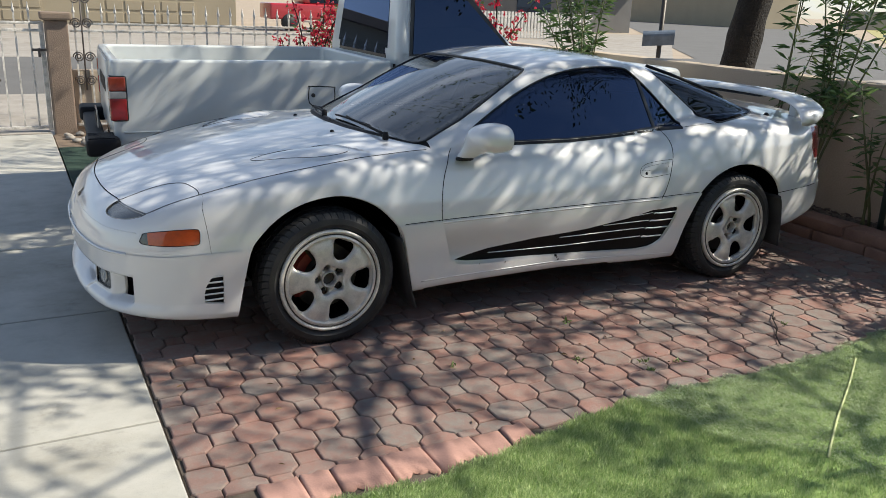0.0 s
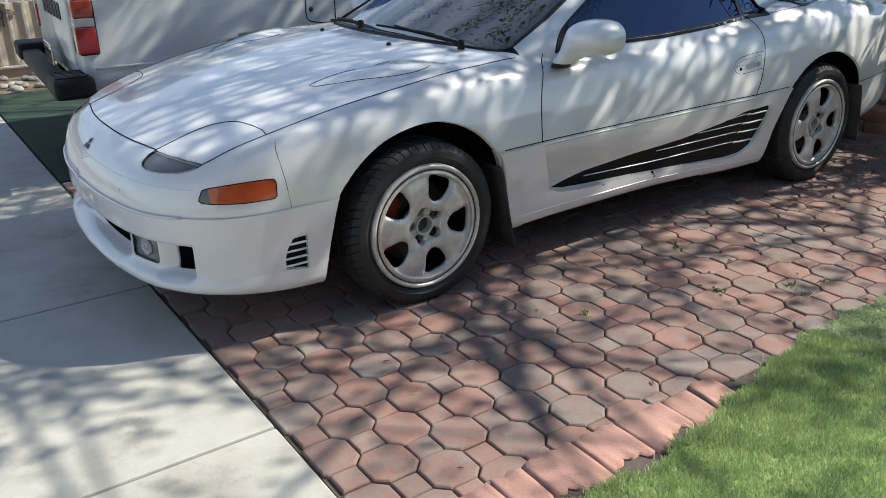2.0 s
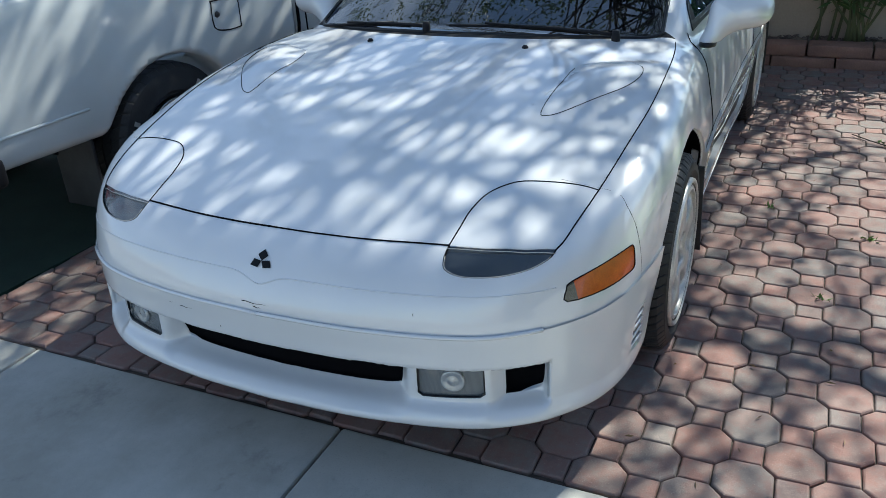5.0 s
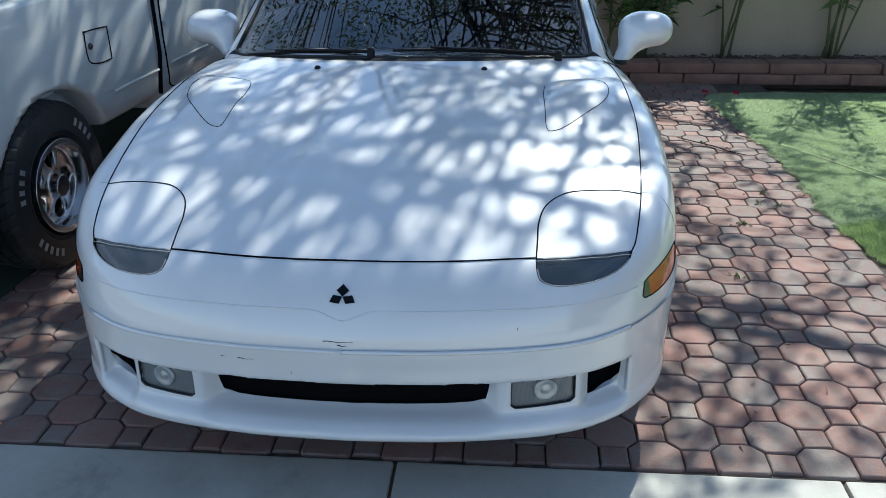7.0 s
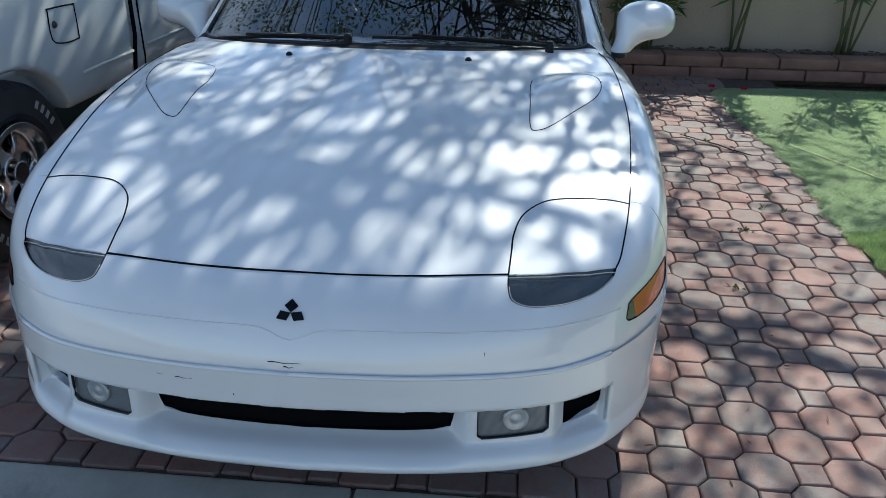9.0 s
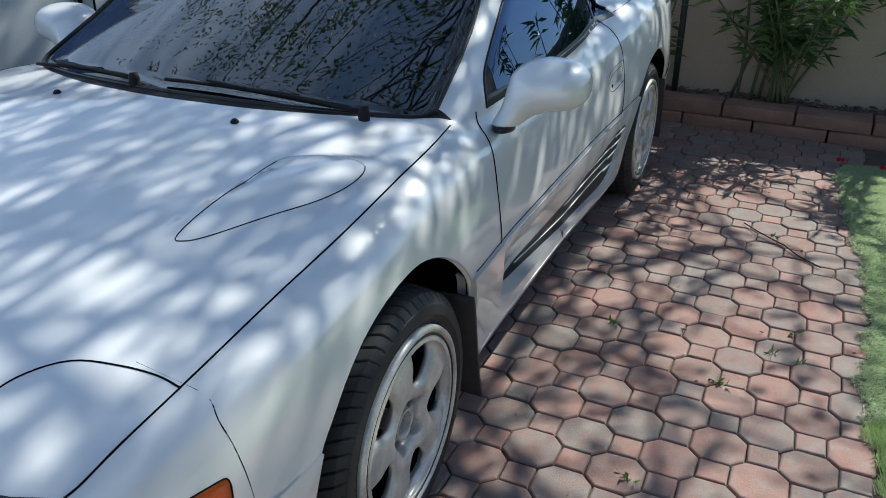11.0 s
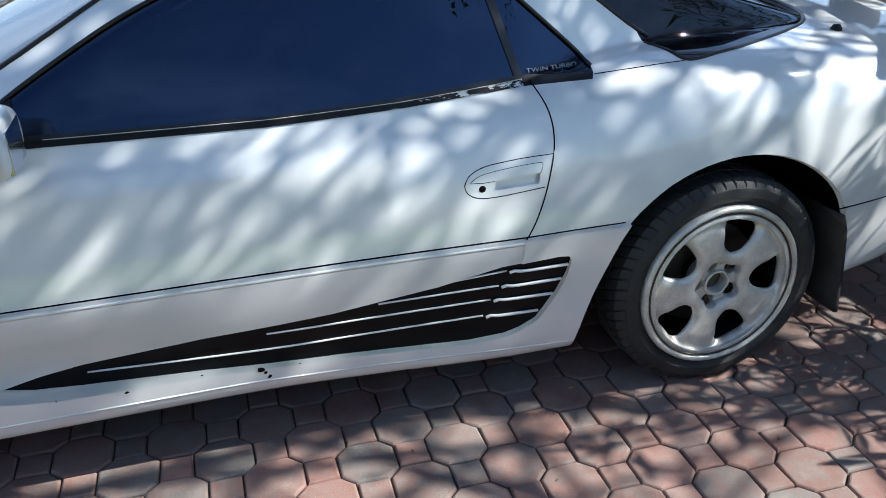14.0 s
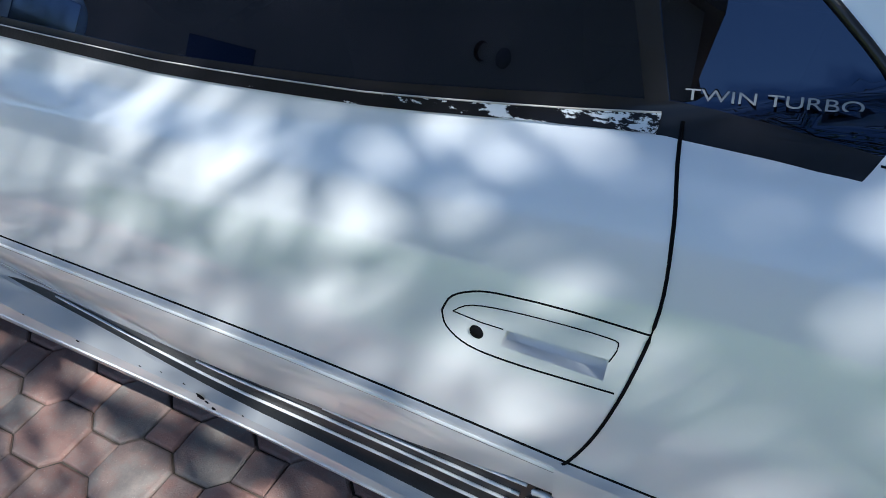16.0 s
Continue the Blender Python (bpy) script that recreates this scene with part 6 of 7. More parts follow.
# glass: rear window and door window, each in a black rubber edge
slab("rear_window", [(1.376, 2.86, 1.12), (1.376, 1.66, 1.12), (1.440, 1.76, 1.62), (1.440, 2.80, 1.62)], .006, M_GLASS, "dark tinted rear window", .05)
slab("rear_window_rubber", [(1.381, 2.89, 1.095), (1.381, 1.63, 1.095), (1.446, 1.73, 1.65), (1.446, 2.83, 1.65)], .006, M_BLACK, "", .06)
slab("door_window", [(1.50, 1.437, 1.09), (2.36, 1.440, 1.12), (1.92, 1.510, 1.56), (1.54, 1.515, 1.62)], .006, M_GLASS, "dark tinted door window", .05)
slab("door_window_rubber", [(1.475, 1.443, 1.065), (2.41, 1.446, 1.095), (1.94, 1.517, 1.60), (1.515, 1.522, 1.655)], .006, M_BLACK, "", .06)


def truck_line(pts, r, material=None, name="panel_gap", off=0.0):
    P = []
    for x, z in pts:
        y = 2.285 - (.835 - float(t_side(z))) + off
        P.append((x, y + (.010 if x > 1.38 else 0), z))
    part(name, tube(bmesh.new(), P, r, 6), material or M_SEAM, truck)


truck_line([(1.362, .50), (1.362, .70), (1.362, .95), (1.362, 1.07)], .010)
truck_line(smooth_line([(1.46, 1.10), (1.445, .95), (1.440, .75), (1.46, .58), (1.52, .50), (1.8, .47)], 4), .005)
truck_line([(-.50, .628), (-.05, .628)], .007, M_TRUCK, "pressed_line")
truck_line([(.90, .628), (1.33, .628)], .007, M_TRUCK, "pressed_line")
truck_line([(1.50, .628), (2.6, .628)], .007, M_TRUCK, "pressed_line")
door = smooth_line([(.728, .905), (.735, .915), (.90, .908), (.912, .895), (.912, .785), (.90, .770), (.80, .772), (.728, .80)], 3, True)
truck_line(door + door[:1], .0035, name="fuel_door_gap")
part("fuel_lock", lathe(bmesh.new(), [(0, -.008), (.010, -.008), (.014, -.002), (.016, .004)], "y", 18, (.757, 1.449, .852)), M_STEEL, truck)
part("door_handle", boxed((1.58, 1.44, .93), (1.74, 1.47, .975), .01), M_BLACK, truck)

# tailgate, lamps, bumper
part("tailgate", boxed((-.572, 1.66, .62), (-.550, 2.91, 1.075), .012), M_TRUCK, truck)
for k, (a, b) in enumerate(((1.88, 1.96), (2.00, 2.08), (2.12, 2.20), (2.24, 2.32), (2.36, 2.44), (2.48, 2.56))):
    part("marking_bar", boxed((-.576, a, .845), (-.571, b, .94), .002), M_PLASTIC, truck, smooth=False)
part("plate", boxed((-.64, 2.02, .575), (-.63, 2.32, .70), .006), M_LENSGREY, truck, "white number plate", False)
for k in range(5):
    part("plate_bar", boxed((-.643, 2.06 + k * .05, .60), (-.639, 2.09 + k * .05, .665), .002), M_PLASTIC, truck, smooth=False)
for side in (0, 1):
    y0, y1 = (1.437, 1.545) if side == 0 else (3.025, 3.133)
    lamp = part("tail_lamp", boxed((-.568, y0, .700), (-.464, y1, .990), .016, 3), M_PLASTIC, truck, "red and amber tail lamp")
    for z0, z1, m in ((.708, .846, M_RED), (.8465, .893, M_LENSGREY), (.8935, .983, M_REDAMBER)):
        part("lens", boxed((-.575, y0 - .005, z0), (-.472, y1 + .005, z1), .009, 3), m, lamp)
bump = part("step_bumper", boxed((-.735, 1.33, .495), (-.53, 1.62, .605), .03, 3), M_PLASTIC, truck, "black step bumper")
part("bumper_bar", boxed((-.715, 1.60, .47), (-.60, 2.97, .57), .03, 3), M_PLASTIC, truck)
part("bumper_end", boxed((-.735, 2.95, .495), (-.53, 3.23, .605), .03, 3), M_PLASTIC, truck)
for k in range(6):
    part("tread", boxed((-.72, 1.36 + k * .042, .602), (-.56, 1.385 + k * .042, .612), .003), M_PLASTIC, truck)


def truck_rim(x, y, z):
    """A deep-dished rim with five short rounded spokes, facing -y."""
    r = np.sqrt(x * x + z * z)
    a = np.arctan2(z, x)
    s = -y
    k = np.mod(a + math.pi / 5, 2 * math.pi / 5) - math.pi / 5
    disc = np.maximum(np.abs(s - .01 - .03 * np.exp(-(r / .07) ** 2)) - .014, r - .17)
    u, v = r * np.cos(k) - .118, r * np.sin(k)
    disc = smax(disc, -(np.sqrt((u / 1.15) ** 2 + v * v) - .036), .018)
    rim = np.maximum(np.abs(r - .182) - .012, np.abs(s - .01) - .085)
    d = smin(disc, rim, .02)
    hub = np.maximum(r - .045, np.abs(s - .05) - .035)
    return smin(d, hub, .012)


T_RIM = net_mesh("truck_rim", truck_rim, (-.21, -.12, -.21), (.21, .09, .21), .0065, 2)
T_TYRE = tyre_mesh(.350, .190, .24, 40)
for x in (.43, 3.45):
    for side in (1, -1):
        w = new("wheel")
        w.parent = truck
        w.matrix_world = pose(x, 1.60 if side == 1 else 2.97, .35, 0, 0, 0 if side == 1 else 180)
        mesh_part("tyre", T_TYRE, M_RUBBER, w)
        o = mesh_part("rim", T_RIM, M_CHROME, w, "polished five-hole alloy rim")
        o.matrix_local = pose(0, -.030, 0)
        # plain bars where the raised sidewall lettering stands
        for base in (30, 150, 215, 320):
            for k in range(4 if base != 215 else 5):
                a = radians(base + k * 8)
                c = Vector((.275 * math.cos(a), -.1195, .275 * math.sin(a)))
                rad, tan = Vector((math.cos(a), 0, math.sin(a))), Vector((-math.sin(a), 0, math.cos(a)))
                q = [c + rad * u * .016 + tan * v * .010 for u, v in ((-1, -1), (1, -1), (1, 1), (-1, 1))]
                bm = bmesh.new()
                bm.faces.new([bm.verts.new(p) for p in q])
                bmesh.ops.solidify(bm, geom=bm.faces[:], thickness=.003)
                part("sidewall_marking", bm, M_WHITELETTER, w, "white raised sidewall marking bar", False)
part("inner_arch", boxed((-.05, 1.72, .40), (.95, 1.76, 1.0), .01), M_UNDER_SHADE, truck)
part("frame_rail", boxed((-.55, 1.95, .42), (4.0, 2.05, .55), .01), M_UNDER_SHADE, truck)
part("frame_rail", boxed((-.55, 2.55, .42), (4.0, 2.65, .55), .01), M_UNDER_SHADE, truck)
part("axle", tube(bmesh.new(), [(.43, 1.62, .35), (.43, 2.95, .35)], .05, 10), M_UNDER_SHADE, truck)
part("mud_flap", boxed((-.045, 1.50, .18), (-.030, 1.74, .52), .004), M_RUBBER, truck)
# the pickup stands slightly askew, its tail nearer the fence
truck.matrix_world = Matrix.Translation((-.615, 1.45, 0)) @ pose(0, 0, 0, 0, 0, -3.2) @ Matrix.Translation((.56, -1.45, 0))


# ---- house behind, fence, street and what stands beyond ----
# house whose shaded wall mirrors in the car's flank
house = thing("house", "single-storey tan stucco house with a low eave", "house")
GABLE = [(-9.0, -.1), (2.6, -.1), (2.6, 3.05), (-1.6, 3.85), (-9.0, 2.75)]
bm = bmesh.new()
f = bm.faces.new([bm.verts.new((x, -7.2, z)) for x, z in GABLE])
r_ = bmesh.ops.extrude_face_region(bm, geom=[f])
for g in r_["geom"]:
    if isinstance(g, bmesh.types.BMVert):
        g.co.y = -12.0
bmesh.ops.recalc_face_normals(bm, faces=bm.faces[:])
part("wall", bm, M_HOUSE, house, smooth=False)
for (xa, za), (xb, zb) in (((3.0, 2.98), (-1.6, 3.86)), ((-1.6, 3.86), (-9.5, 2.69))):
    bm = bmesh.new()
    q = [bm.verts.new(p) for p in ((xa, -6.95, za), (xb, -6.95, zb), (xb, -6.95, zb + .18), (xa, -6.95, za + .18))]
    f = bm.faces.new(q)
    r_ = bmesh.ops.extrude_face_region(bm, geom=[f])
    for g in r_["geom"]:
        if isinstance(g, bmesh.types.BMVert):
            g.co.y = -12.2
    bmesh.ops.recalc_face_normals(bm, faces=bm.faces[:])
    part("roof", bm, M_ROOF, house, "dark brown barge board and roof", False)
part("window", boxed((-5.4, -7.23, 1.0), (-3.9, -7.18, 2.05), .01), M_GLASS, house, smooth=False)
bm = lathe(bmesh.new(), [(0, .02), (.085, .02), (.10, 0)], "y", 32, (-.30, -7.19, 2.42))
part("sun_disc", bm, M_DARKIRON, house, "dark round wall ornament")
bm = bmesh.new()
outer = [(.10 * math.cos(a), .10 * math.sin(a)) for a in np.linspace(radians(50), radians(310), 20)]
inner = [(.038 + .081 * math.cos(a), .081 * math.sin(a)) for a in np.linspace(radians(295), radians(65), 20)]
bm.faces.new([bm.verts.new((-.60 + x, -7.17, 2.45 + z)) for x, z in outer + inner])
bmesh.ops.solidify(bm, geom=bm.faces[:], thickness=.02)
part("moon_ornament", bm, M_DARKIRON, house, "dark crescent wall ornament")

# fence and gate along the street
FY = 5.6


def picket(bm, x, z0, z1):
    box(bm, (x - .009, FY - .009, z0), (x + .009, FY + .009, z1))
    tube(bm, [(x, FY, z1 - .01), (x, FY, z1 + .012)], .016, 6)
    tube(bm, [(x, FY, z1 + .01), (x, FY, z1 + .045), (x, FY, z1 + .09)], .014, 6, taper=.1)


pk = bmesh.new()
picket(pk, 0, 0, 1.22)
PICKET = bpy.data.meshes.new("picket")
pk.to_mesh(PICKET)
pk.free()
fence = thing("iron_fence", "worn white iron picket fence with spear finials and rust", "fence")
for z in (1.07, 1.145):
    part("rail", boxed((-.55, FY - .014, z - .012), (4.2, FY + .014, z + .012), .003), M_IRON, fence)
part("rail", boxed((-.55, FY - .014, .06), (4.2, FY + .014, .085), .003), M_IRON, fence)
for i in range(34):
    ob = mesh_part("picket", PICKET, M_IRON, fence)
    ob.matrix_world = pose(-.50 + i * .138, 0, .05)
gate = thing("iron_gate", "worn white iron driveway gate with a rusty latch", "gate")
for z in (1.07, 1.145, .06):
    part("rail", boxed((-5.2, FY - .016, z - .014), (-.80, FY + .016, z + .014), .003), M_IRON, gate)
part("gate_post", boxed((-.845, FY - .022, .03), (-.80, FY + .022, 1.16), .004), M_IRON, gate)
for i in range(30):
    ob = mesh_part("picket", PICKET, M_IRON, gate)
    ob.matrix_world = pose(-.93 - i * .138, 0, .05)
bm = boxed((-.93, FY - .035, .86), (-.78, FY - .005, .885), .004)
box(bm, (-.875, FY - .05, .80), (-.85, FY - .005, .89), .004)
part("latch", bm, M_DARKIRON, gate, "rusty latch")


def scroll(cx, cz, s, flip=1):
    pts = []
    for k in range(30):
        a = k / 29 * 4.2 * math.pi
        r = s * (1 - k / 29 * .82)
        pts.append((cx + flip * r * math.cos(a), FY - .015, cz + r * math.sin(a)))
    return pts


def scroll_panel(parent, x):
    bm = bmesh.new()
    for cz in (.55, .80, 1.15, 1.40):
        for f in (1, -1):
            tube(bm, scroll(x + f * .055, cz, .055, f), .007, 5)
    tube(bm, [(x, FY - .012, .45), (x, FY - .012, 1.5)], .009, 6)
    part("scrollwork", bm, M_DARKIRON, parent, "dark curled iron scrollwork")


scroll_panel(fence, -.43)
scroll_panel(gate, -1.36)
bm = boxed((-.79, FY - .10, -.1), (-.57, FY + .12, 1.18), .015)
box(bm, (-.83, FY - .14, 1.18), (-.53, FY + .16, 1.26), .02)
pillar = part("gate_pillar", bm, M_STUCCO_SHADE, None, smooth=False)
tagged(pillar, "square tan stucco gate pillar with a cap", "pillar")
fw = part("wall_north", boxed((-.57, FY + .02, -.1), (4.40, FY + .17, .66), .012), M_STUCCO, None, smooth=False)
tagged(fw, "low tan stucco wall under the iron fence", "wall", kind="structure")
sill_ = part("gate_threshold", boxed((-5.2, 5.50, -.085), (-.83, 5.72, .012), .01), M_WALK, None, smooth=False)
tagged(sill_, "pale concrete strip under the gate", "threshold", kind="structure")
for k in range(26):
    bm = bmesh.new()
    bmesh.ops.create_icosphere(bm, subdivisions=2, radius=.045)
    sd = rs.uniform(0, 50)
    for v in bm.verts:
        v.co *= 1 + .35 * noise.noise(v.co * 22 + Vector((sd, 0, 0)))
        v.co.z *= .6
    ob = part("stone", bm, M_WALK)
    ob.matrix_world = pose(-.72 + rs.uniform(0, .9), 4.72 + rs.uniform(0, .7), .010)
    tagged(ob, "pale rounded landscape stone on soil", "stone", "stones along the fence")

# street
sheet("pavement", [(-40, 5.75), (40, 5.75), (40, 9.8), (-40, 9.8)], -.06, M_WALK, "pale concrete pavement and apron", "pavement", -.085)
sheet("road", [(-90, 9.8), (13, 9.8), (16, 5.0), (16, -40), (24, -40), (24, 8), (40, 24), (120, 90), (90, 110), (20, 17.4), (-90, 17.4)], -.075, M_ROAD, "sunlit grey asphalt street", "road")
sheet("far_pavement", [(-90, 17.4), (19, 17.4), (36, 36), (36, 37), (-90, 37)], -.07, M_WALK, "pale concrete pavement and drives across the street", "pavement", -.088)
sheet("verge", [(38, 22), (120, 84), (150, 84), (60, 18)], -.06, M_VERGE, "strip of dry yellowish grass", "grass", -.088)

far = thing("far_house", "cream stucco house with panelled garage doors", "house")
part("wall", boxed((-14, 37, -.1), (9, 44, 3.2), .02), M_CREAM, far, smooth=False)
part("roof", boxed((-14.6, 36.4, 3.2), (9.6, 45, 3.7), .05), M_ROOF, far, smooth=False)
for gx in (-11, -4.4, 2.2):
    d = part("garage_door", boxed((gx, 36.93, -.05), (gx + 4.9, 36.98, 2.2), .01), M_CREAM, far, smooth=False)
    for k in range(4):
        for j in range(6):
            part("door_panel", boxed((gx + .12 + j * .8, 36.90, .05 + k * .54), (gx + .82 + j * .8, 36.94, .47 + k * .54), .02), M_CREAM, d, smooth=False)
far2 = thing("grey_house", "grey house behind a white picket fence", "house")
part("wall", boxed((20, 40, -.1), (36, 47, 3.0), .02), M_GREYWALL, far2, smooth=False)
part("roof", boxed((19.4, 39.3, 3.0), (36.6, 48, 3.5), .05), M_ROOF, far2, smooth=False)
part("window", boxed((27, 39.95, 1.0), (29.5, 40.02, 2.2), .01), M_GLASS, far2, smooth=False)
wf = thing("white_fence", "white picket fence across the street", "fence")
for k in range(40):
    part("board", boxed((17.5 + k * .19, 29.98, -.05), (17.62 + k * .19, 30.02, 1.15), .01), M_IRON, wf, smooth=False)
for z in (.3, .9):
    part("rail", boxed((17.4, 30.02, z), (25.2, 30.06, z + .08), .01), M_IRON, wf, smooth=False)
bw = part("block_wall", boxed((60, 95, -.1), (190, 96, 2.2), .02), M_GREYWALL, None, smooth=False)
bw.matrix_world = pose(20, -20, 0, 0, 0, -8)
tagged(bw, "long grey block wall beyond the verge", "wall", kind="structure")
bw2 = part("far_building", boxed((70, 60, -.1), (76, 105, 3.4), .02), M_CREAM, None, smooth=False)
tagged(bw2, "low tan building beyond the street", "building")

# red pickup parked by the far garage
red = thing("red_pickup", "red pickup parked before the garage", "pickup truck")
bm = boxed((9.6, 33.2, .45), (14.6, 35.0, 1.15), .1, 3)
box(bm, (11.2, 33.3, 1.1), (13.2, 34.9, 1.75), .2, 3)
part("body", bm, M_REDPAINT, red)
part("side_window", boxed((11.5, 33.27, 1.2), (12.9, 33.32, 1.6), .03), M_GLASS, red)
for wx in (10.5, 13.6):
    part("wheel", lathe(bmesh.new(), [(0, -.02), (.2, -.02), (.22, 0), (.36, 0), (.38, .03), (.38, .2), (0, .2)], "y", 32, (wx, 33.15, .33)), M_RUBBER, red)

# mailbox on a post and two short posts beyond the wall
mb = thing("mailbox", "weathered blue-grey mailbox on a leaning post", "mailbox")
bm = bmesh.new()
prof = [(-.16, 0)] + [(.16 * -math.cos(a), .18 + .10 * math.sin(a)) for a in np.linspace(0, math.pi, 9)] + [(.16, 0)]
ends = []
for off in (-.30, .30):
    ends.append([bm.verts.new((7.0 + off * .54 + u * .48, 4.93 - off * .48 + u * .54, 1.03 + v * .72 + off * .06)) for u, v in prof])
for k in range(len(prof)):
    bm.faces.new((ends[0][k], ends[0][(k + 1) % len(prof)], ends[1][(k + 1) % len(prof)], ends[1][k]))
bm.faces.new(ends[0])
bm.faces.new(ends[1][::-1])
bmesh.ops.recalc_face_normals(bm, faces=bm.faces[:])
part("box", bm, M_BLUEGREY, mb, smooth=False)
part("post", tube(bmesh.new(), [(7.0, 4.9, -.1), (7.02, 4.92, .5), (7.10, 5.0, 1.9)], .035, 8), M_STEEL, mb)
for x, y in ((6.55, 5.35), (7.5, 4.55), (7.2, 4.62)):
    ob = part("post", boxed((x - .05, y - .05, -.1), (x + .05, y + .05, .78), .01), M_BARK, None)
    tagged(ob, "short brown wooden post by the mailbox", "post", "posts by the mailbox")
bin_ = part("utility_box", boxed((6.4, 6.0, -.09), (7.3, 6.6, .62), .06, 3), M_GREENBOX)
tagged(bin_, "pale green utility box beside the street", "utility box")


# ---- plants ----
def leaf_cloud(name, leaves, material, parent, kind="stuff", label=""):
    """Many small bent leaves as one mesh. Each leaf: base, direction, side, length, width."""
    n = len(leaves)
    B = np.array([l[0] for l in leaves])
    D = np.array([l[1] for l in leaves])
    S = np.array([l[2] for l in leaves])
    L = np.array([l[3] for l in leaves])[:, None]
    W = np.array([l[4] for l in leaves])[:, None]
    D = D / np.linalg.norm(D, axis=1)[:, None]
    S = S - D * (S * D).sum(1)[:, None]
    S = S / (np.linalg.norm(S, axis=1)[:, None] + 1e-9)
    Nn = np.cross(D, S)
    droop = np.array([0, 0, -1.0]) * L * .12
    V = np.stack([B, B + D * L * .45 + S * W + Nn * W * .35, B + D * L * .5 + droop * .2, B + D * L * .45 - S * W + Nn * W * .35, B + D * L + droop], 1)
    F = []
    for i in range(n):
        o = i * 5
        F += [(o, o + 1, o + 2), (o, o + 2, o + 3), (o + 1, o + 4, o + 2), (o + 2, o + 4, o + 3)]
    me = bpy.data.meshes.new(name)
    me.from_pydata(V.reshape(-1, 3).tolist(), [], F)
    ob = mesh_part(name, me, material, parent, label)
    if kind:
        ob["kind"] = kind
    return ob


def unit(r):
    v = Vector((r.gauss(0, 1), r.gauss(0, 1), r.gauss(0, 1)))
    return v.normalized()


def oleander(x, y, z0, height, stems, seed, dense_=1.0, lean=(0, 0), spread=.35):
    """A shrub of upright canes with long narrow leaves in whorls."""
    r = random.Random(seed)
    shrub = thing("oleander", "oleander shrub with long narrow green leaves by the wall", "shrub", "oleanders along the wall")
    leaves = []
    for s in range(stems):
        bm = bmesh.new()
        a = r.uniform(0, 6.28)
        h = height * r.uniform(.65, 1.05)
        tip = Vector((x + lean[0] + math.cos(a) * spread * r.uniform(.2, 1), y + lean[1] + math.sin(a) * spread * 1.6 * r.uniform(.2, 1), z0 + h))
        base = Vector((x + r.uniform(-.04, .04), y + r.uniform(-.08, .08), z0 - .02))
        pts = []
        for k in range(8):
            t = k / 7
            p = base.lerp(tip, t) + Vector((math.sin(t * 5 + s), math.cos(t * 4 + s), 0)) * .02
            p += (tip - base) * 0 + Vector((math.cos(a), math.sin(a), 0)) * (t * t - t) * .12
            p.x = min(p.x, 4.185) if z0 + h * t < 1.1 else p.x
            pts.append(p)
        tube(bm, pts, .011, 6, taper=.35)
        part("stem", bm, M_STEM, shrub)
        n = int(h / .055 * dense_)
        for k in range(n):
            t = r.uniform(.22, 1.0) ** .7
            i = min(int(t * 7), 6)
            p = pts[i].lerp(pts[i + 1], t * 7 - i)
            for w in range(3):
                b = r.uniform(0, 6.28)
                d = Vector((math.cos(b), math.sin(b), r.uniform(-.5, .8)))
                q = p + d * .01
                if q.x > 4.15 and q.z < 1.1 and d.x > 0:
                    d.x = -d.x
                leaves.append((q[:], d[:], unit(r)[:], r.uniform(.10, .18), r.uniform(.009, .016)))
    leaf_cloud("leaves", leaves, M_LEAF, shrub, "stuff")
    return shrub


oleander(4.07, 2.75, .10, 2.0, 9, 1, 1.2, (-.05, .1), .35)
oleander(4.06, .28, .10, 1.7, 3, 2, .55, (.05, -.05), .16)
oleander(4.06, -.10, .10, 2.1, 6, 3, .9, (.08, -.1), .28)
oleander(4.05, -.62, .10, 1.0, 3, 31, .6, (-.06, .05), .16)
oleander(4.04, -1.42, .10, 1.15, 11, 4, 1.5, (-.14, 0), .42)
oleander(4.06, -1.20, .10, 1.9, 4, 5, .8, (-.05, -.2), .30)
oleander(4.06, -2.1, .10, 1.6, 5, 6, .9, (-.10, 0), .34)
oleander(4.06, -2.9, .10, 1.9, 6, 7, 1.1, (-.10, 0), .36)
oleander(4.06, -3.8, .10, 1.8, 5, 8, 1.1, (-.10, 0), .36)
stake = part("garden_stake", tube(bmesh.new(), [(4.03, -.78, .06), (4.03, -.775, .5), (4.035, -.77, .88)], .020, 8), M_DARKGREEN)
tagged(stake, "dark green garden stake in the bed", "stake")


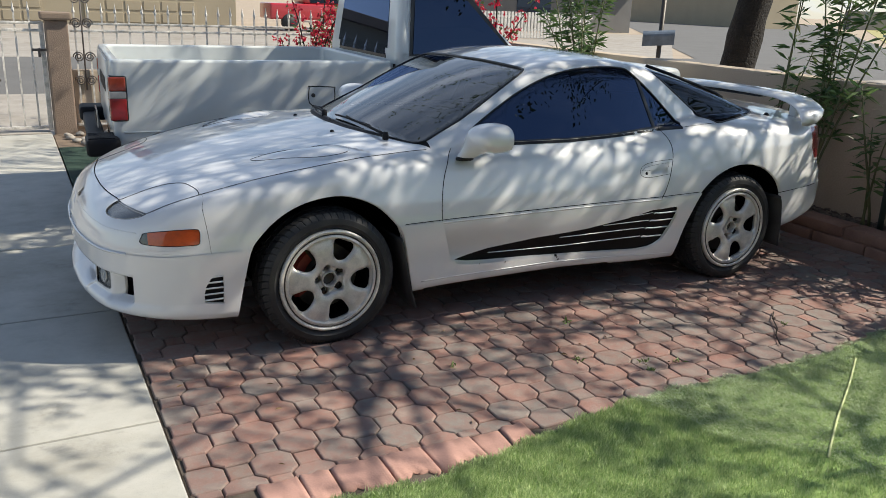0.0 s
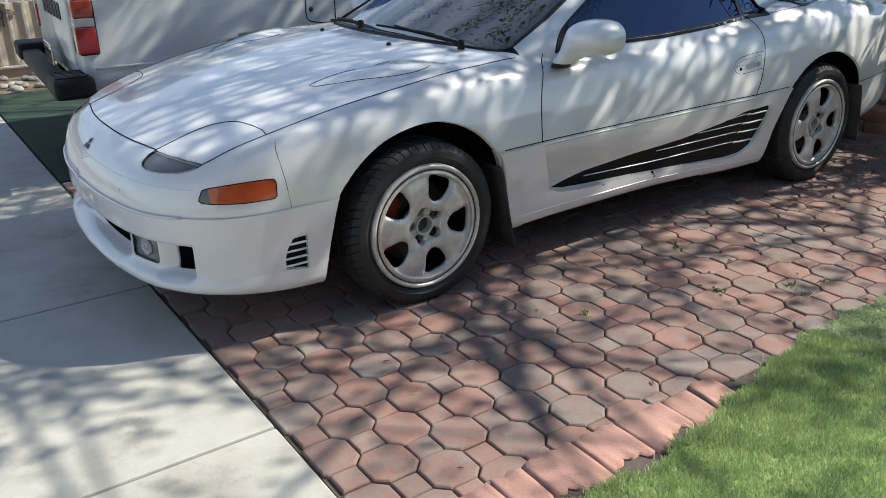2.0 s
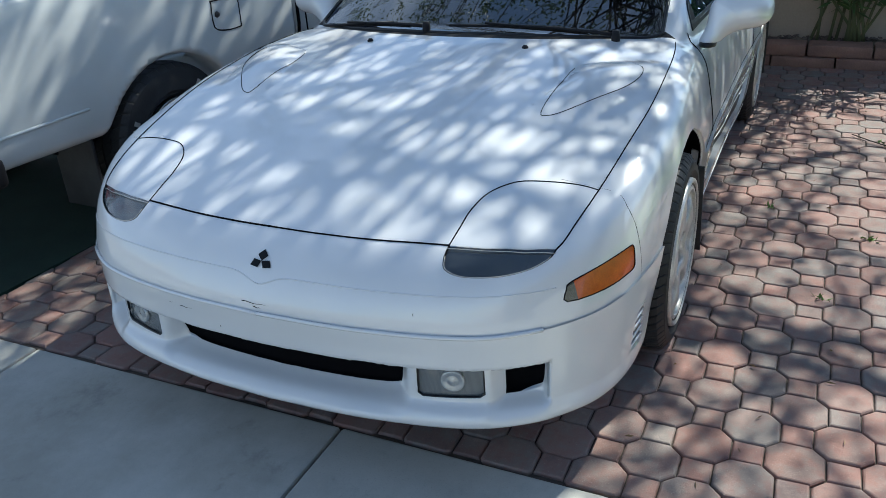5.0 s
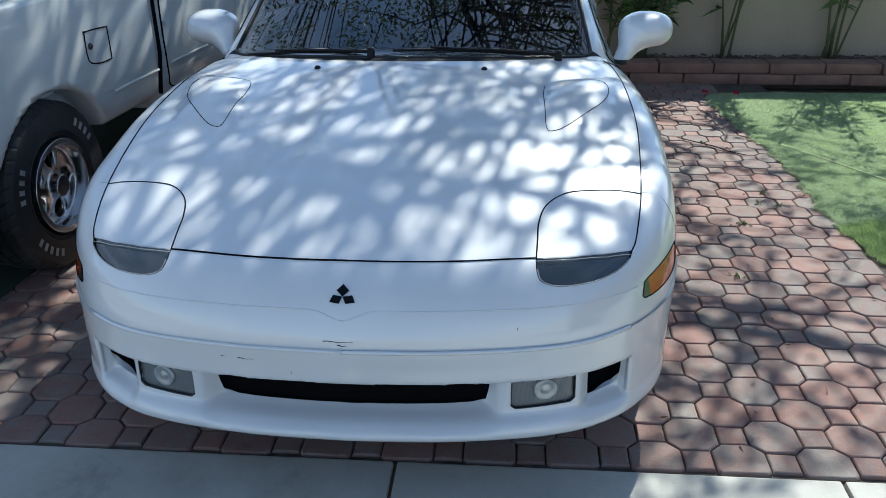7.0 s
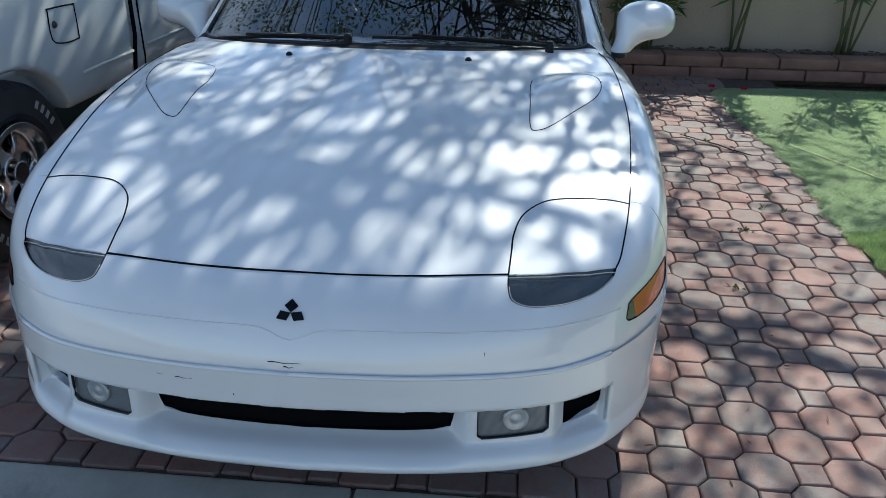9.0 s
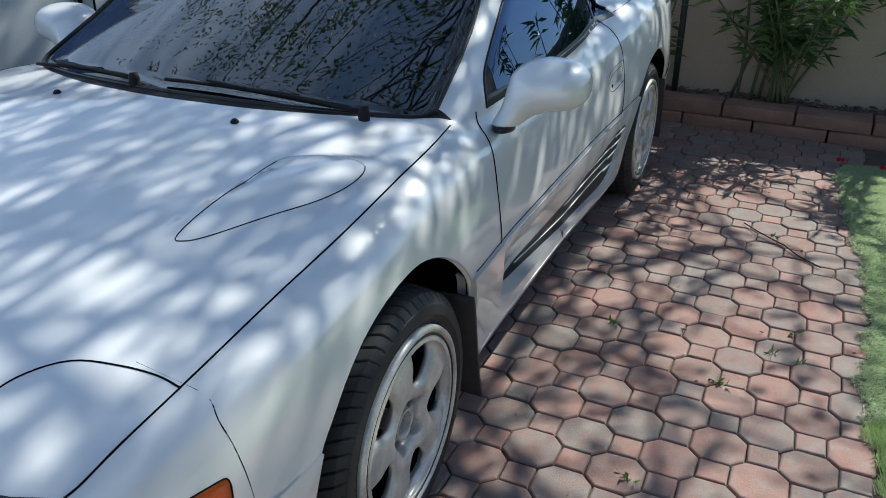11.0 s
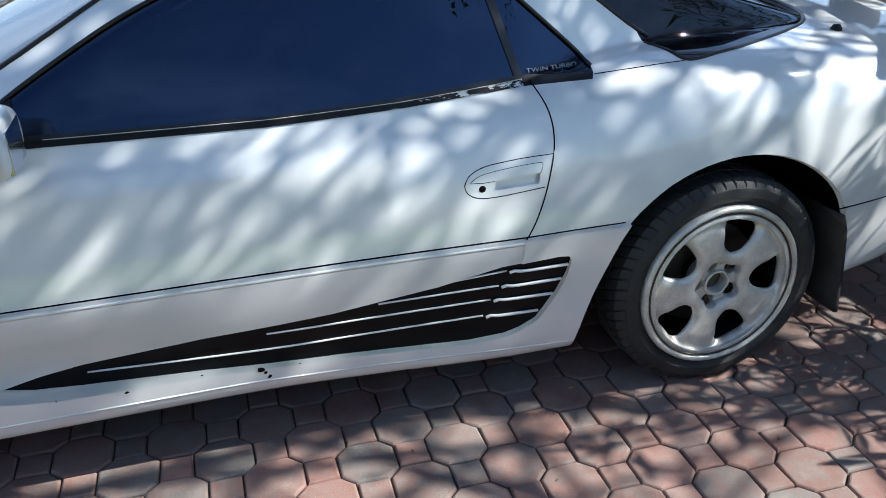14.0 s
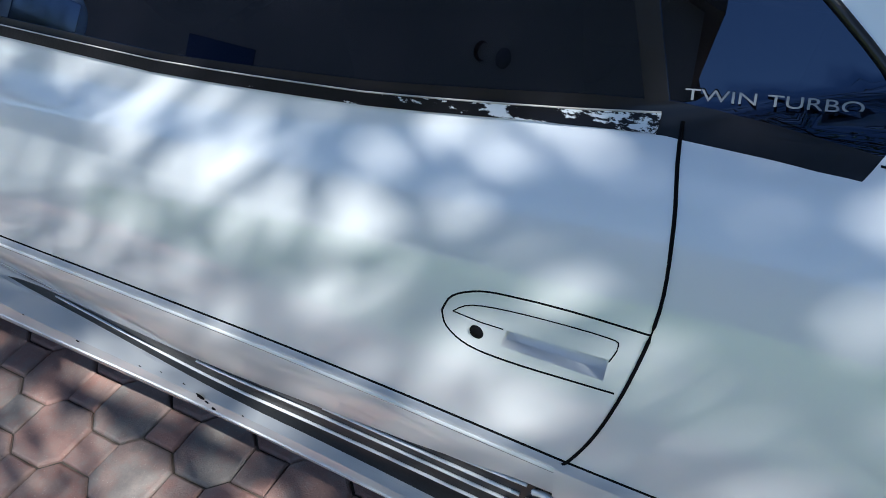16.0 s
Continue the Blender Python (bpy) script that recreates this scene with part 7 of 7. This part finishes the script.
def bougainvillea(x, y, z0, seed, h, spread):
    r = random.Random(seed)
    shrub = thing("bougainvillea", "bougainvillea with crimson bracts climbing the fence", "shrub", "bougainvilleas by the fence")
    leaves, bracts = [], []
    for s in range(14):
        tip = Vector((x + r.gauss(0, spread), y + r.gauss(0, .18), z0 + h * r.uniform(.5, 1.05)))
        base = Vector((x + r.uniform(-.1, .1), y, z0))
        pts = [base.lerp(tip, t) + Vector((math.sin(3 * t + s) * .08, 0, .25 * math.sin(t * 2.6))) for t in np.linspace(0, 1, 8)]
        part("stem", tube(bmesh.new(), pts, .012, 5, taper=.3), M_BARK, shrub)
        for k in range(70):
            t = r.uniform(.3, 1)
            i = min(int(t * 7), 6)
            p = pts[i].lerp(pts[i + 1], t * 7 - i) + unit(r) * .07
            if r.random() < .55:
                c = p + unit(r) * .03
                for _ in range(3):
                    bracts.append((c[:], unit(r)[:], unit(r)[:], r.uniform(.03, .05), r.uniform(.012, .02)))
            else:
                leaves.append((p[:], unit(r)[:], unit(r)[:], r.uniform(.035, .06), r.uniform(.012, .02)))
    leaf_cloud("leaves", leaves, M_LEAF, shrub)
    leaf_cloud("bract_spray", bracts, M_FLOWER, shrub, "stuff", "crimson bracts")


bougainvillea(2.05, 5.25, 0, 11, 1.75, .38)
bougainvillea(3.95, 4.55, 0, 12, 1.65, .30)
bougainvillea(3.1, 5.2, 0, 13, 1.5, .4)

# fallen bracts on the lawn
for x, y, sd in ((.62, -2.72, 3), (3.30, -2.01, 4), (3.34, -1.80, 6)):
    r = random.Random(sd)
    leaves = [((x, y, .030), (math.cos(a), math.sin(a), .35), (0, 0, 1), .028, .013) for a in np.linspace(0, 5.2, 6)]
    ob = leaf_cloud("fallen_bract", leaves, M_FLOWER, None, "")
    tagged(ob, "fallen crimson bougainvillea bract on the lawn", "flower", "fallen bracts")

# weeds in the joints
def weed(x, y, seed, n=9, s=.03):
    r = random.Random(seed)
    leaves = [((x + r.gauss(0, s * .3), y + r.gauss(0, s * .3), -.004), (r.gauss(0, .7), r.gauss(0, .7), 1), unit(r)[:], s * r.uniform(.6, 1.3), s * .14) for _ in range(n)]
    ob = leaf_cloud("weed", leaves, M_WEED, None, "")
    tagged(ob, "small green weed growing between pavers", "weed", "weeds in the joints")


for k, (x, y) in enumerate([(.957, -1.473), (1.17, -1.102), (1.22, -1.62), (.95, -1.50), (1.18, -1.705), (.40, -1.33), (1.36, -1.68), (2.2, -1.55)]):
    weed(x, y, k, 10, .026 if k != 1 else .034)

# broken twig lying on the pavers
tw = part("twig", tube(bmesh.new(), [(2.28, -1.42, .008), (2.18, -1.50, .014), (2.10, -1.60, .012), (2.02, -1.66, .010), (1.95, -1.75, .008)], .0028, 5), M_BARK)
tagged(tw, "thin dry twig lying on the pavers", "twig")
for k in range(60):
    r = random.Random(100 + k)
    x, y = r.uniform(-.7, 3.2), r.uniform(-1.9, -.7)
    if k > 44:
        x, y = r.uniform(1.6, 2.6), -1.93 + r.gauss(0, .02)
    ob = leaf_cloud("dry_leaf", [((x, y, .006), (r.gauss(0, 1), r.gauss(0, 1), .1), (r.gauss(0, .3), r.gauss(0, .3), 1), r.uniform(.012, .035), r.uniform(.002, .006))], M_DRYLEAF, None, "")
    tagged(ob, "small dry brown leaf on the pavers", "leaf", "dry leaves")

# the tree behind the wall, whose crown dapples the light
def tree(x, y, crown, radii, clumps, per, seed, leaf=(.05, .10), thick=.19):
    r = random.Random(seed)
    t = thing("tree", "large tree with a dark trunk and feathery crown", "tree")
    top = Vector(crown)
    trunk = [(x, y, -.1), (x - .01, y + .01, .6), (x + .03, y - .02, 1.3), (x + .12, y - .15, 2.2), (x + .25, y - .5, 3.1)]
    bm = tube(bmesh.new(), smooth_line(trunk, 5), thick, 16, taper=.7)
    for v in bm.verts:
        v.co += Vector((noise.noise(v.co * 5), noise.noise(v.co * 5 + Vector((9, 0, 0))), 0)) * .035
    part("trunk", bm, M_BARK, t)
    root = Vector(trunk[-1])
    leaves = []
    mids = []
    for k in range(9):
        a = 6.283 * k / 9 + r.uniform(-.3, .3)
        tip = top + Vector((math.cos(a) * radii[0] * .75, math.sin(a) * radii[1] * .75, r.uniform(-.4, .5) * radii[2]))
        mid = root.lerp(tip, .5) + Vector((0, 0, .5))
        P = smooth_line([root[:], mid[:], tip[:]], 6)
        part("limb", tube(bmesh.new(), P, .036, 8, taper=.25), M_BARK, t)
        mids.append((mid, tip))
    for k in range(clumps):
        while True:
            d = Vector((r.uniform(-1, 1), r.uniform(-1, 1), r.uniform(-1, 1)))
            if d.length < 1 and not (d.x > .1 and d.y < -.25 and r.random() < .93) and not (d.y < -.42 and r.random() < .12):
                break
        c = top + Vector((d.x * radii[0], d.y * radii[1], d.z * radii[2]))
        if k >= clumps - 170:
            # unseen leaf clumps, without a limb, added to shade the drive
            c = top + Vector((r.uniform(-1.30, -.35) * radii[0], r.uniform(-.10, 1.05) * radii[1], d.z * .6))
        elif k >= clumps - 200:
            # more unseen clumps, added to shade the lawn
            c = top + Vector((r.uniform(-1.6, .9), r.uniform(-3.3, -2.3), d.z * .6))
        size = r.uniform(.10, .34)
        ax = unit(r)
        m_, t_ = mids[r.randrange(len(mids))]
        for _ in range(int(per * size / .3)):
            p = c + Vector((r.gauss(0, size * .5), r.gauss(0, size * .5), r.gauss(0, size * .4)))
            leaf_ = (p[:], (unit(r) + ax * .5)[:], unit(r)[:], r.uniform(*leaf), r.uniform(*leaf) * .24)
            # every other clump left out here, so sun reaches the front pavers
            if not (k % 2 and 2.9 < c.x < 4.3 and -3.5 < c.y < -2.45):
                leaves.append(leaf_)
        if k % 4 == 0:
            part("twig", tube(bmesh.new(), [m_.lerp(t_, r.uniform(.1, .9))[:], ((c + t_) / 2)[:], c[:]], .018, 5, taper=.3), M_BARK, t)
    # unseen sprays added to shade bonnet, mirror, flank, lawn and, northward, the pickup
    sprays = [(16, (2.95, -1.55, 3.95), (.32, .20, .15), (.08, .17)), (45, (3.2, -1.85, 3.95), (.5, .32, .2), (.10, .26)), (26, (3.62, -1.98, 3.95), (.20, .13, .12), (.12, .24)), (48, (4.6, -2.05, 3.95), (.75, .17, .2), (.05, .15)),
              (13, (4.60, -3.46, 3.95), (.20, .07, .12), (.12, .20)), (9, (5.48, -3.40, 3.95), (.24, .04, .12), (.10, .18)), (120, (3.7, 4.1, 4.7), (1.0, .9, .4), (.10, .26)), (110, (2.2, 2.5, 4.7), (.8, .8, .3), (.10, .26)), (75, (4.1, .15, 4.5), (.9, .25, .2), (.08, .20))]
    for k, (mid_c, dev, sizes) in enumerate([(m0, d0, s0) for n0, m0, d0, s0 in sprays for _ in range(n0)]):
        c = Vector([r.gauss(a0, b0) for a0, b0 in zip(mid_c, dev)])
        size = r.uniform(*sizes)
        ax = unit(r)
        for _ in range(int(per * size / .3)):
            p = c + Vector((r.gauss(0, size * .5), r.gauss(0, size * .5), r.gauss(0, size * .4)))
            leaves.append((p[:], (unit(r) + ax * .5)[:], unit(r)[:], r.uniform(*leaf), r.uniform(*leaf) * .24))
        if k % 8 == 0:
            m_ = root if c.y > 1 else mids[r.randrange(len(mids))][0]
            part("twig", tube(bmesh.new(), [m_[:], (m_.lerp(c, .5) + Vector((0, 0, .2)))[:], c[:]], .02, 5, taper=.3), M_BARK, t)
    leaf_cloud("crown", leaves, M_TREELEAF, t, "stuff", "feathery green crown")


tree(5.02, 1.62, (4.63, -1.36, 3.98), (4.1, 2.6, 1.0), 640, 25, 21)
